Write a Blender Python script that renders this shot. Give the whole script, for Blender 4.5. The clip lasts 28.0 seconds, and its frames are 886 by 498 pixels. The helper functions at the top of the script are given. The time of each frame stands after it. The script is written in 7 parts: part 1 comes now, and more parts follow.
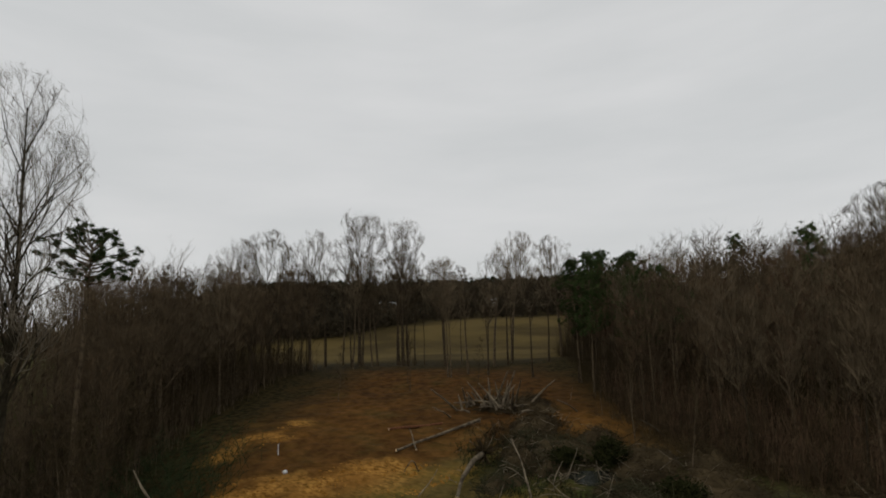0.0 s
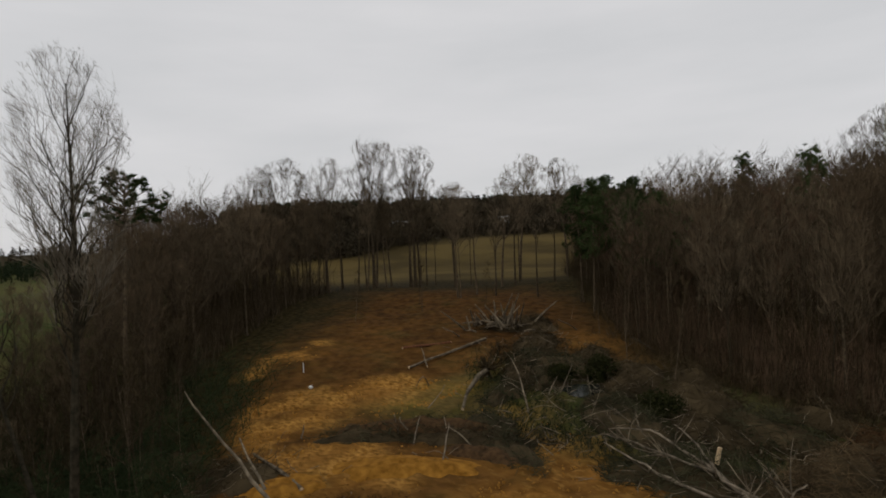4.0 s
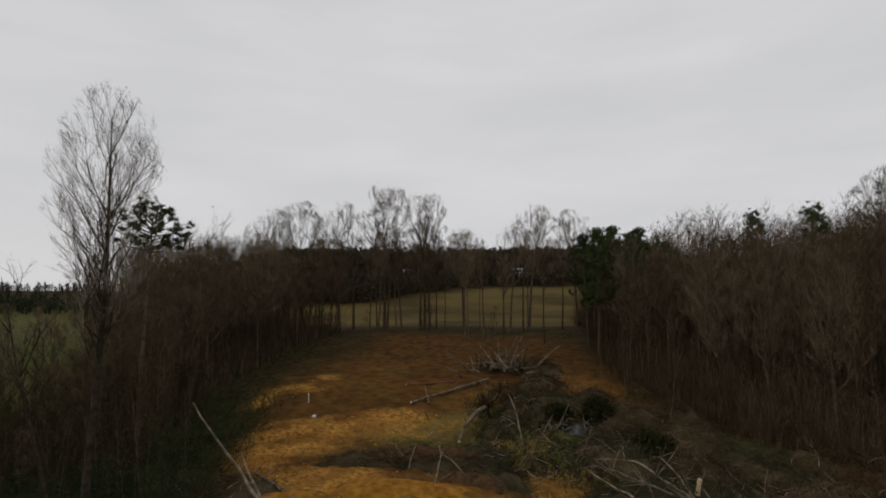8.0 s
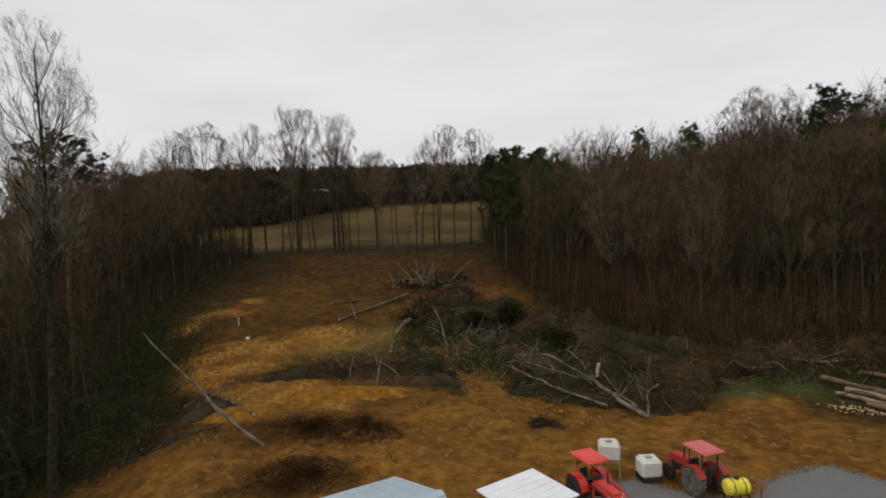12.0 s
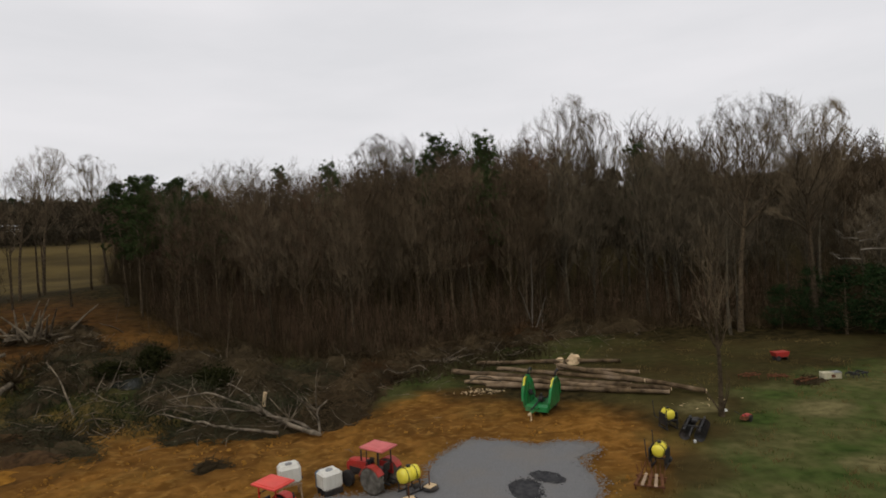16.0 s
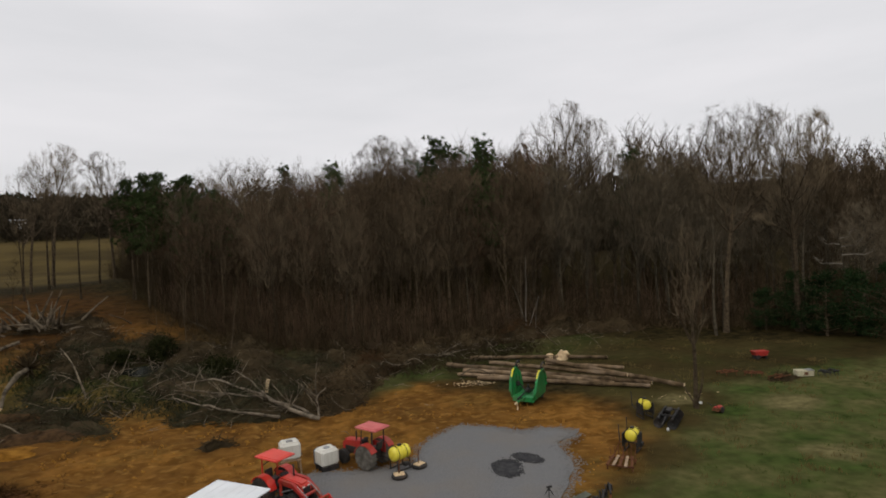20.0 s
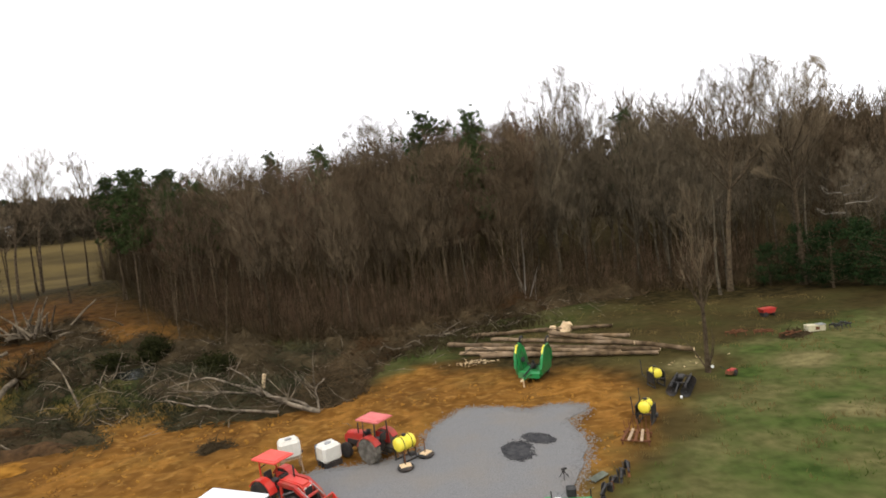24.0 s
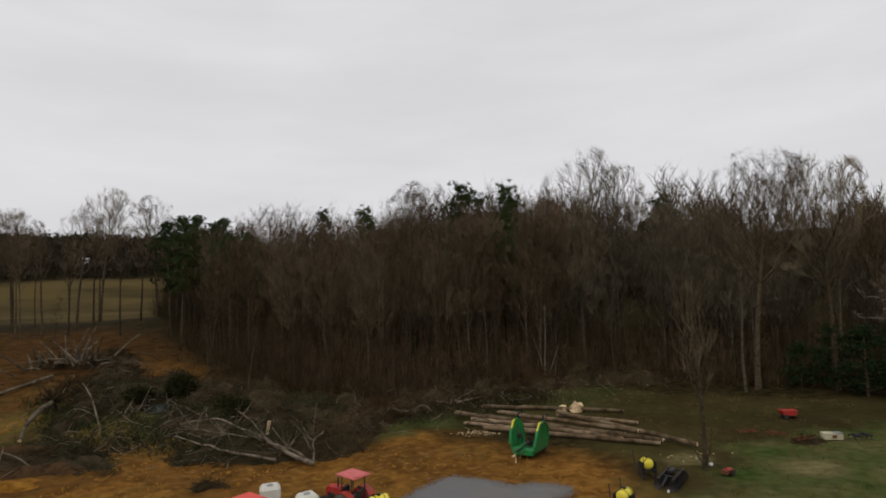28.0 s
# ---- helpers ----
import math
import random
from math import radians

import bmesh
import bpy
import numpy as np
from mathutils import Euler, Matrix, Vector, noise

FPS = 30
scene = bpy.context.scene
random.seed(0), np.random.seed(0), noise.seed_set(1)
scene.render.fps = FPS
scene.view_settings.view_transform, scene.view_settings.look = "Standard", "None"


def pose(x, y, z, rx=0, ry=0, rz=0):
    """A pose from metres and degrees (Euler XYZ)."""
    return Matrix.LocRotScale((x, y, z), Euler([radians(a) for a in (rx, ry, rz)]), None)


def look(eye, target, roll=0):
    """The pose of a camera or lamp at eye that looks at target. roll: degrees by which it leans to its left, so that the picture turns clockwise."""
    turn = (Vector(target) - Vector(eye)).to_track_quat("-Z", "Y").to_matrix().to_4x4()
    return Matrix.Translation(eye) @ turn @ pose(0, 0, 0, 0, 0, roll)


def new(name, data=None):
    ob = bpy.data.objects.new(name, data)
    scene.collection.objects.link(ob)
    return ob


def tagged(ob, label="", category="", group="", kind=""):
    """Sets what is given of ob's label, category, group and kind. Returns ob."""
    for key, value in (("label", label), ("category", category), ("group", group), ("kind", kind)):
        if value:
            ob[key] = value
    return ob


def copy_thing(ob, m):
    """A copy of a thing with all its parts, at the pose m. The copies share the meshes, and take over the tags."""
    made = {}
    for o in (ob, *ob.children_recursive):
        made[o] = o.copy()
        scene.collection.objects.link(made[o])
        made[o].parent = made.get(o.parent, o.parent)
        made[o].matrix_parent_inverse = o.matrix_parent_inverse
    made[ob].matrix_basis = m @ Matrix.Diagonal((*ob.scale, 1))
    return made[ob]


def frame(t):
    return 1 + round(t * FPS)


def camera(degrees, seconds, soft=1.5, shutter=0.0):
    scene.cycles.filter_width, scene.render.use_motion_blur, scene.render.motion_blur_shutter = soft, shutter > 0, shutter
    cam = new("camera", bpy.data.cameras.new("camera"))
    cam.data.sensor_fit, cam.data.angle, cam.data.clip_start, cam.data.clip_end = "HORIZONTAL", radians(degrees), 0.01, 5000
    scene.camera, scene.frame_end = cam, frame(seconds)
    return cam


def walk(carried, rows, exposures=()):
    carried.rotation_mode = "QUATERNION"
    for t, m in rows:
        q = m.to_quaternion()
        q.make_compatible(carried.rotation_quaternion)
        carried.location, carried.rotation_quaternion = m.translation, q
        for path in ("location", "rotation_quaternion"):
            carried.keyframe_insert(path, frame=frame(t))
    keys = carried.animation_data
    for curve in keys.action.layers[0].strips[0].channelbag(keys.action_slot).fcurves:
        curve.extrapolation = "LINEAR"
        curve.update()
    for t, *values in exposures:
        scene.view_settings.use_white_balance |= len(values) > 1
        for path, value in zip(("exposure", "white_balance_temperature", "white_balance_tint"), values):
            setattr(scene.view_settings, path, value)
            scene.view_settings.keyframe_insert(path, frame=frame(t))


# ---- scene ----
cam = camera(76.0, 28.0, soft=1.8)
PATH = [
    (0, (-6.079, 11.021, 14.902), (-12.651, 18.416, 16.356), -1.56),
    (0.5, (-5.828, 11.174, 14.687), (-12.515, 18.514, 15.869), -2.12),
    (1, (-5.320, 11.214, 14.638), (-12.220, 18.371, 15.718), -2.60),
    (1.5, (-4.964, 10.928, 14.889), (-11.850, 18.116, 15.842), -2.49),
    (2, (-4.287, 10.307, 15.308), (-11.175, 17.523, 16.002), -2.53),
    (2.5, (-3.701, 9.784, 15.967), (-10.552, 17.059, 16.340), -1.98),
    (3, (-3.266, 9.313, 16.206), (-10.096, 16.614, 16.426), -1.83),
    (3.5, (-2.989, 8.958, 16.463), (-9.817, 16.263, 16.552), -2.21),
    (5.5, (-1.411, 7.939, 16.661), (-8.385, 15.105, 16.498), -1.96),
    (6, (-1.107, 7.957, 16.279), (-8.076, 15.128, 16.356), -1.84),
    (6.5, (-0.958, 8.010, 16.009), (-7.736, 15.358, 16.298), -1.24),
    (7, (-0.602, 7.817, 15.697), (-7.502, 15.044, 16.102), -1.20),
    (7.5, (-0.046, 7.797, 14.942), (-6.948, 14.967, 15.917), -1.55),
    (8, (0.424, 7.383, 14.869), (-6.604, 14.439, 15.769), -0.23),
    (8.5, (0.522, 6.726, 15.073), (-6.434, 13.883, 15.700), 0.07),
    (9, (0.802, 6.013, 15.118), (-6.167, 13.166, 15.636), -0.02),
    (9.5, (1.123, 5.227, 15.043), (-5.809, 12.419, 15.508), -1.53),
    (10, (1.422, 4.311, 15.112), (-5.488, 11.530, 15.486), -1.23),
    (10.5, (1.897, 3.137, 15.876), (-5.010, 10.349, 15.343), -1.81),
    (11, (2.005, 2.391, 16.351), (-4.873, 9.610, 15.596), -2.23),
    (11.5, (1.956, 1.979, 16.175), (-4.875, 9.248, 15.475), -2.49),
    (12, (1.089, 2.620, 15.540), (-4.649, 10.787, 14.938), -2.24),
    (12.5, (0.673, 3.473, 14.667), (-2.860, 12.816, 14.190), -2.49),
    (13, (-0.633, 3.713, 14.380), (-1.006, 13.698, 13.978), -3.11),
    (13.5, (-0.936, 3.895, 14.135), (-0.620, 13.885, 13.816), -3.21),
    (15.5, (-0.853, 2.953, 14.118), (-0.766, 12.950, 13.902), -3.93),
    (16, (-0.667, 2.754, 14.123), (-0.614, 12.752, 13.908), -3.81),
    (16.5, (-0.499, 2.451, 14.020), (-0.370, 12.449, 13.919), -3.54),
    (17, (-0.326, 2.171, 13.961), (-0.223, 12.170, 13.897), -3.36),
    (17.5, (-0.153, 1.918, 13.938), (-0.079, 11.916, 13.766), -2.91),
    (18, (-0.071, 1.546, 13.810), (-0.001, 11.545, 13.689), -2.66),
    (18.5, (0.056, 1.171, 13.811), (0.223, 11.169, 13.685), -2.65),
    (19, (0.071, 0.862, 13.813), (0.276, 10.860, 13.701), -2.52),
    (19.5, (0.030, 0.366, 13.799), (0.094, 10.365, 13.668), -2.71),
    (20, (0.001, 0.000, 13.854), (0.002, 9.999, 13.668), -2.89),
    (20.5, (0.019, -0.217, 13.947), (-0.030, 9.777, 13.617), -3.09),
    (21, (-0.055, -0.366, 13.717), (-0.081, 9.617, 13.139), -2.95),
    (21.5, (-0.014, -0.218, 13.631), (-0.102, 9.706, 12.401), -2.86),
    (23.5, (0.060, 1.634, 13.968), (0.110, 11.505, 12.371), -3.57),
    (24, (0.130, 2.044, 13.812), (0.187, 12.026, 13.216), -6.91),
    (24.5, (0.428, 2.327, 13.850), (0.571, 12.326, 13.736), -9.28),
    (25, (0.790, 2.510, 13.834), (0.945, 12.508, 13.808), -9.40),
    (25.5, (1.574, 2.651, 13.801), (1.643, 12.651, 13.866), -7.19),
    (26, (2.159, 2.535, 13.579), (2.098, 12.535, 13.543), -3.34),
    (26.5, (2.916, 2.439, 13.399), (2.825, 12.435, 13.104), -2.73),
    (27, (3.515, 2.281, 13.449), (3.379, 12.258, 12.776), -2.23),
    (27.5, (4.070, 1.188, 13.743), (3.968, 11.179, 14.166), -2.06),
    (28, (3.754, 0.144, 13.771), (2.965, 10.093, 14.400), -1.85),
]
walk(cam, [(t, look(eye, target, roll)) for t, eye, target, roll in PATH],
     exposures=[(0, -0.2, 6500, 6), (2, -0.24, 6500, 6), (3.5, -0.2, 6500, 8), (7, -0.12, 6500, 9), (9, -0.28, 6500, 9), (10, -0.22, 6500, 10), (11, -0.03, 6500, 10), (13, 0.08, 6500, 10), (20, 0.06, 6500, 10), (21, 0.12, 6500, 10), (21.8, 0.6, 6500, 10), (23.5, 1.08, 6500, 10), (24.1, 1.15, 6500, 10), (24.6, 0.52, 6500, 10), (25, 0.25, 6500, 10), (26.5, 0.1, 6500, 10), (27.2, 0.12, 6500, 10), (28, -0.04, 6500, 10)])

# ---- sky and light: an even overcast ----
world = bpy.data.worlds.new("overcast_sky")
scene.world = world
world.use_nodes = True
wn, wl = world.node_tree.nodes, world.node_tree.links
wn.clear()
sky = wn.new("ShaderNodeTexSky")
sky.sky_type, sky.sun_disc = "NISHITA", False
sky.sun_elevation, sky.sun_rotation = radians(48), radians(200)
sky.air_density, sky.dust_density = 1.0, 4.0
coord = wn.new("ShaderNodeTexCoord")
stretch = wn.new("ShaderNodeMapping")
stretch.inputs["Scale"].default_value = (1.5, 1.5, 7.0)
clouds = wn.new("ShaderNodeTexNoise")
clouds.inputs["Scale"].default_value, clouds.inputs["Detail"].default_value = 1.6, 6.0
ramp = wn.new("ShaderNodeValToRGB")
ramp.color_ramp.elements[0].position, ramp.color_ramp.elements[0].color = 0.34, (7.25, 7.2, 7.35, 1)
ramp.color_ramp.elements[1].position, ramp.color_ramp.elements[1].color = 0.66, (8.05, 7.9, 8.05, 1)
mix = wn.new("ShaderNodeMix")
mix.data_type = "RGBA"
mix.inputs["Factor"].default_value = 0.93
bg = wn.new("ShaderNodeBackground")
bg.inputs["Strength"].default_value = 0.1
out = wn.new("ShaderNodeOutputWorld")
wl.new(coord.outputs["Generated"], stretch.inputs["Vector"])
wl.new(stretch.outputs["Vector"], clouds.inputs["Vector"])
wl.new(clouds.outputs["Fac"], ramp.inputs["Fac"])
wl.new(sky.outputs["Color"], mix.inputs["A"])
wl.new(ramp.outputs["Color"], mix.inputs["B"])
wl.new(mix.outputs["Result"], bg.inputs["Color"])
wl.new(bg.outputs["Background"], out.inputs["Surface"])

sun_data = bpy.data.lights.new("sun", "SUN")
sun_data.energy, sun_data.angle, sun_data.color = 0.6, radians(40), (1.0, 0.96, 0.9)
sun = new("sun", sun_data)
sun.rotation_euler = (radians(38), 0, radians(-20))


# ---- materials ----
def material(name, dark, light, scale=4.0, rough=0.8, metal=0.0, bump=0.0, bump_scale=30.0, per_object=0.0, detail=6.0, dirt=None, dirt_scale=1.2, dirt_amount=0.5, stretch=(1, 1, 1)):
    m = bpy.data.materials.new(name)
    m.use_nodes = True
    n, l = m.node_tree.nodes, m.node_tree.links
    b = n["Principled BSDF"]
    b.inputs["Roughness"].default_value, b.inputs["Metallic"].default_value = rough, metal
    b.inputs["Specular IOR Level"].default_value = 0.05 if rough > 0.88 else 0.4
    tc, mp = n.new("ShaderNodeTexCoord"), n.new("ShaderNodeMapping")
    mp.inputs["Scale"].default_value = stretch
    l.new(tc.outputs["Object"], mp.inputs["Vector"])
    tex = n.new("ShaderNodeTexNoise")
    tex.inputs["Scale"].default_value, tex.inputs["Detail"].default_value = scale, detail
    l.new(mp.outputs["Vector"], tex.inputs["Vector"])
    r = n.new("ShaderNodeValToRGB")
    r.color_ramp.elements[0].position, r.color_ramp.elements[0].color = 0.32, (*dark, 1)
    r.color_ramp.elements[1].position, r.color_ramp.elements[1].color = 0.68, (*light, 1)
    l.new(tex.outputs["Fac"], r.inputs["Fac"])
    colour = r.outputs["Color"]
    if dirt:
        t2, r2, mx = n.new("ShaderNodeTexNoise"), n.new("ShaderNodeValToRGB"), n.new("ShaderNodeMix")
        t2.inputs["Scale"].default_value, t2.inputs["Detail"].default_value = dirt_scale, 8.0
        l.new(tc.outputs["Object"], t2.inputs["Vector"])
        r2.color_ramp.elements[0].position, r2.color_ramp.elements[0].color = 0.45, (0, 0, 0, 1)
        r2.color_ramp.elements[1].position, r2.color_ramp.elements[1].color = 0.7, (dirt_amount,) * 3 + (1,)
        l.new(t2.outputs["Fac"], r2.inputs["Fac"])
        mx.data_type = "RGBA"
        l.new(r2.outputs["Color"], mx.inputs["Factor"])
        l.new(colour, mx.inputs["A"])
        mx.inputs["B"].default_value = (*dirt, 1)
        colour = mx.outputs["Result"]
    if per_object:
        oi, hs, mr = n.new("ShaderNodeObjectInfo"), n.new("ShaderNodeHueSaturation"), n.new("ShaderNodeMapRange")
        mr.inputs["To Min"].default_value, mr.inputs["To Max"].default_value = 1 - per_object, 1 + per_object
        l.new(oi.outputs["Random"], mr.inputs["Value"])
        l.new(mr.outputs["Result"], hs.inputs["Value"])
        l.new(colour, hs.inputs["Color"])
        colour = hs.outputs["Color"]
    l.new(colour, b.inputs["Base Color"])
    if bump:
        t3, bp = n.new("ShaderNodeTexNoise"), n.new("ShaderNodeBump")
        t3.inputs["Scale"].default_value, t3.inputs["Detail"].default_value = bump_scale, 5.0
        l.new(mp.outputs["Vector"], t3.inputs["Vector"])
        bp.inputs["Strength"].default_value, bp.inputs["Distance"].default_value = bump, 0.03
        l.new(t3.outputs["Fac"], bp.inputs["Height"])
        l.new(bp.outputs["Normal"], b.inputs["Normal"])
    return m


BARK = material("bark", (0.0368, 0.0272, 0.0168), (0.115, 0.0856, 0.0528), 3, 0.95, bump=0.4, per_object=0.35)
TWIG = material("twig", (0.0576, 0.042, 0.0252), (0.14, 0.102, 0.061), 0.6, 0.95, per_object=0.22)
TWIG_RED = material("red_twig", (0.0652, 0.0417, 0.025), (0.153, 0.098, 0.0588), 0.6, 0.95, per_object=0.2)
TWIG_GREY = material("grey_twig", (0.0695, 0.0534, 0.033), (0.165, 0.126, 0.0783), 0.6, 0.95, per_object=0.2)
DARK_BARK = material("dark_bark", (0.02, 0.0176, 0.0114), (0.062, 0.0519, 0.0337), 3, 0.95, bump=0.4)
PALE_TWIG = material("pale_twig", (0.1, 0.085, 0.062), (0.23, 0.195, 0.145), 0.6, 0.95)
ASH_TWIG = material("ash_grey_twig", (0.0824, 0.066, 0.0431), (0.187, 0.15, 0.0981), 0.6, 0.95, per_object=0.2)
GREY_BARK = material("grey_bark", (0.0365, 0.03, 0.0201), (0.11, 0.0904, 0.0606), 2, 0.9, bump=0.3, per_object=0.2)
PALE_BARK = material("pale_bark", (0.115, 0.1, 0.078), (0.279, 0.248, 0.203), 2, 0.9, bump=0.3, per_object=0.2)
LOG_BARK = material("log_bark", (0.05, 0.034, 0.0187), (0.18, 0.122, 0.0673), 1.5, 0.9, bump=0.5, dirt=(0.42, 0.31, 0.21), dirt_scale=0.6, dirt_amount=0.45, per_object=0.3)
CUT_WOOD = material("cut_wood", (0.5, 0.35, 0.19), (0.72, 0.55, 0.33), 8, 0.8)
NEEDLES = material("needles", (0.023, 0.0371, 0.0126), (0.0667, 0.0925, 0.0314), 2, 0.92, per_object=0.3)
OLIVE = material("olive_brush", (0.0111, 0.0175, 0.007), (0.0399, 0.0508, 0.0203), 0.4, 0.95)
BRUSH = material("brush", (0.0235, 0.0172, 0.00893), (0.0696, 0.0508, 0.0264), 0.35, 0.95)
DEAD_GRASS = material("dead_grass", (0.09, 0.0666, 0.0253), (0.18, 0.133, 0.0506), 0.5, 0.95)
EVERGREEN = material("evergreen", (0.008, 0.0186, 0.00614), (0.026, 0.0451, 0.0149), 1.2, 0.92, per_object=0.2)
RED_PAINT = material("red_paint", (0.48, 0.022, 0.015), (0.6, 0.04, 0.025), 2, 0.38, dirt=(0.3, 0.14, 0.07), dirt_scale=1.5, dirt_amount=0.35)
FADED_RED = material("faded_red", (0.52, 0.10, 0.10), (0.62, 0.16, 0.15), 2, 0.6, dirt=(0.4, 0.2, 0.15), dirt_amount=0.3)
DARK_RED = material("dark_red", (0.3, 0.018, 0.014), (0.42, 0.03, 0.02), 2, 0.5, dirt=(0.2, 0.1, 0.05), dirt_amount=0.5)
GREEN_PAINT = material("green_paint", (0.006, 0.13, 0.03), (0.012, 0.23, 0.055), 2, 0.4, dirt=(0.12, 0.12, 0.06), dirt_amount=0.35)
YELLOW = material("yellow_plastic", (0.75, 0.62, 0.03), (0.85, 0.74, 0.09), 2, 0.4, dirt=(0.5, 0.42, 0.1), dirt_amount=0.3)
RUBBER = material("rubber", (0.012, 0.012, 0.012), (0.03, 0.028, 0.026), 6, 0.85, bump=0.3, dirt=(0.12, 0.08, 0.05), dirt_amount=0.4)
BLACK = material("black_paint", (0.01, 0.01, 0.01), (0.025, 0.024, 0.022), 3, 0.6, dirt=(0.07, 0.05, 0.04), dirt_amount=0.5)
STEEL = material("grey_steel", (0.22, 0.23, 0.23), (0.38, 0.39, 0.39), 4, 0.45, 0.6, dirt=(0.2, 0.12, 0.07), dirt_amount=0.4)
RUST = material("rust", (0.075, 0.032, 0.018), (0.17, 0.075, 0.036), 5, 0.9, bump=0.3)
WHITE_PLASTIC = material("white_plastic", (0.6, 0.58, 0.5), (0.72, 0.70, 0.63), 1.5, 0.45, dirt=(0.42, 0.38, 0.28), dirt_amount=0.4)
WHITE_PAINT = material("white_paint", (0.6, 0.6, 0.57), (0.75, 0.75, 0.72), 2, 0.7, dirt=(0.35, 0.32, 0.25), dirt_amount=0.6)
ROOF_WHITE = material("white_roof_metal", (0.72, 0.74, 0.75), (0.82, 0.84, 0.85), 0.8, 0.45, dirt=(0.6, 0.6, 0.58), dirt_scale=0.6, dirt_amount=0.5)
ROOF_BLUE = material("pale_blue_roof_metal", (0.34, 0.42, 0.46), (0.44, 0.52, 0.56), 0.5, 0.42, dirt=(0.3, 0.36, 0.38), dirt_scale=0.4, dirt_amount=0.4)
WOOD = material("old_wood", (0.22, 0.15, 0.09), (0.42, 0.30, 0.19), 3, 0.85, bump=0.3, stretch=(1, 1, 6))
GRAVEL = material("gravel", (0.126, 0.125, 0.124), (0.19, 0.188, 0.184), 14, 0.95, bump=0.3, bump_scale=45, dirt=(0.22, 0.165, 0.10), dirt_scale=0.3, dirt_amount=0.22)
WET_DARK = material("dark_spill", (0.03, 0.03, 0.032), (0.062, 0.061, 0.061), 3, 0.9, bump=0.4)
DIRT_PILE = material("dirt_pile", (0.05, 0.024, 0.01), (0.16, 0.075, 0.026), 2.5, 0.95, bump=0.8, bump_scale=10)


# ---- mesh tools ----
class Geo:
    """Collects vertices and faces of one part."""

    def __init__(self):
        self.v, self.f = [], []

    def add(self, verts, faces, m=None):
        k = len(self.v)
        self.v += [tuple(m @ Vector(p)) for p in verts] if m else [tuple(p) for p in verts]
        self.f += [tuple(i + k for i in face) for face in faces]
        return self

    def box(self, centre, size, m=None, bevel=0.02):
        """A box with chamfered edges."""
        hx, hy, hz = (s / 2 for s in size)
        b = min(bevel, 0.4 * min(hx, hy, hz))
        verts, index = [], {}
        for sx in (-1, 1):
            for sy in (-1, 1):
                for sz in (-1, 1):
                    for a in range(3):
                        p = [sx * (hx - b), sy * (hy - b), sz * (hz - b)]
                        p[a] = (sx * hx, sy * hy, sz * hz)[a]
                        index[sx, sy, sz, a] = len(verts)
                        verts.append(tuple(p[i] + centre[i] for i in range(3)))
        faces = []
        for a in range(3):
            o = [i for i in range(3) if i != a]
            for s in (-1, 1):
                quad = []
                for u, w in ((-1, -1), (1, -1), (1, 1), (-1, 1)):
                    key = [0, 0, 0]
                    key[a], key[o[0]], key[o[1]] = s, u, w
                    quad.append(index[(*key, a)])
                faces.append(quad if (s > 0) != (a == 1) else quad[::-1])
            for u in (-1, 1):
                for w in (-1, 1):
                    k1, k2 = [0, 0, 0], [0, 0, 0]
                    k1[a], k2[a] = -1, 1
                    for k in (k1, k2):
                        k[o[0]], k[o[1]] = u, w
                    faces.append([index[(*k1, o[0])], index[(*k2, o[0])], index[(*k2, o[1])], index[(*k1, o[1])]])
        for sx in (-1, 1):
            for sy in (-1, 1):
                for sz in (-1, 1):
                    faces.append([index[sx, sy, sz, a] for a in range(3)])
        return self.add(verts, faces, m)

    def tube(self, points, radii, n=8, m=None, caps=True):
        """A tube through the points, with a radius for each."""
        pts = [Vector(p) for p in points]
        verts, faces = [], []
        side = None
        for i, p in enumerate(pts):
            d = (pts[min(i + 1, len(pts) - 1)] - pts[max(i - 1, 0)]).normalized()
            if side is None:
                side = d.orthogonal().normalized()
            else:
                side = (side - d * side.dot(d)).normalized()
            up = d.cross(side)
            for j in range(n):
                a = 2 * math.pi * j / n
                verts.append(p + radii[i] * (math.cos(a) * side + math.sin(a) * up))
        for i in range(len(pts) - 1):
            for j in range(n):
                k = (j + 1) % n
                faces.append((i * n + j, i * n + k, (i + 1) * n + k, (i + 1) * n + j))
        if caps:
            faces += [tuple(range(n))[::-1], tuple((len(pts) - 1) * n + j for j in range(n))]
        return self.add(verts, faces, m)

    def sliver(self, p, q, w):
        """A twig too fine to show its round: one tapered blade."""
        d = q - p
        s = Vector((d.y - d.z, d.z - d.x, d.x - d.y)).normalized() * w
        k = len(self.v)
        self.v += [tuple(p - s), tuple(p + s), tuple(q)]
        self.f.append((k, k + 1, k + 2))

    def lathe(self, profile, n=20, m=None):
        """Turns (radius, height) pairs about z."""
        verts = [(r * math.cos(2 * math.pi * j / n), r * math.sin(2 * math.pi * j / n), h) for r, h in profile for j in range(n)]
        faces = [(i * n + j, i * n + (j + 1) % n, (i + 1) * n + (j + 1) % n, (i + 1) * n + j) for i in range(len(profile) - 1) for j in range(n)]
        faces += [tuple(range(n))[::-1], tuple((len(profile) - 1) * n + j for j in range(n))]
        return self.add(verts, faces, m)

    def prism(self, outline, depth, m=None):
        """An outline in x and z, given a depth in y."""
        n = len(outline)
        verts = [(x, -depth / 2, z) for x, z in outline] + [(x, depth / 2, z) for x, z in outline]
        faces = [tuple(range(n)), tuple(range(n, 2 * n))[::-1]] + [(i, i + n, (i + 1) % n + n, (i + 1) % n) for i in range(n)]
        return self.add(verts, faces, m)

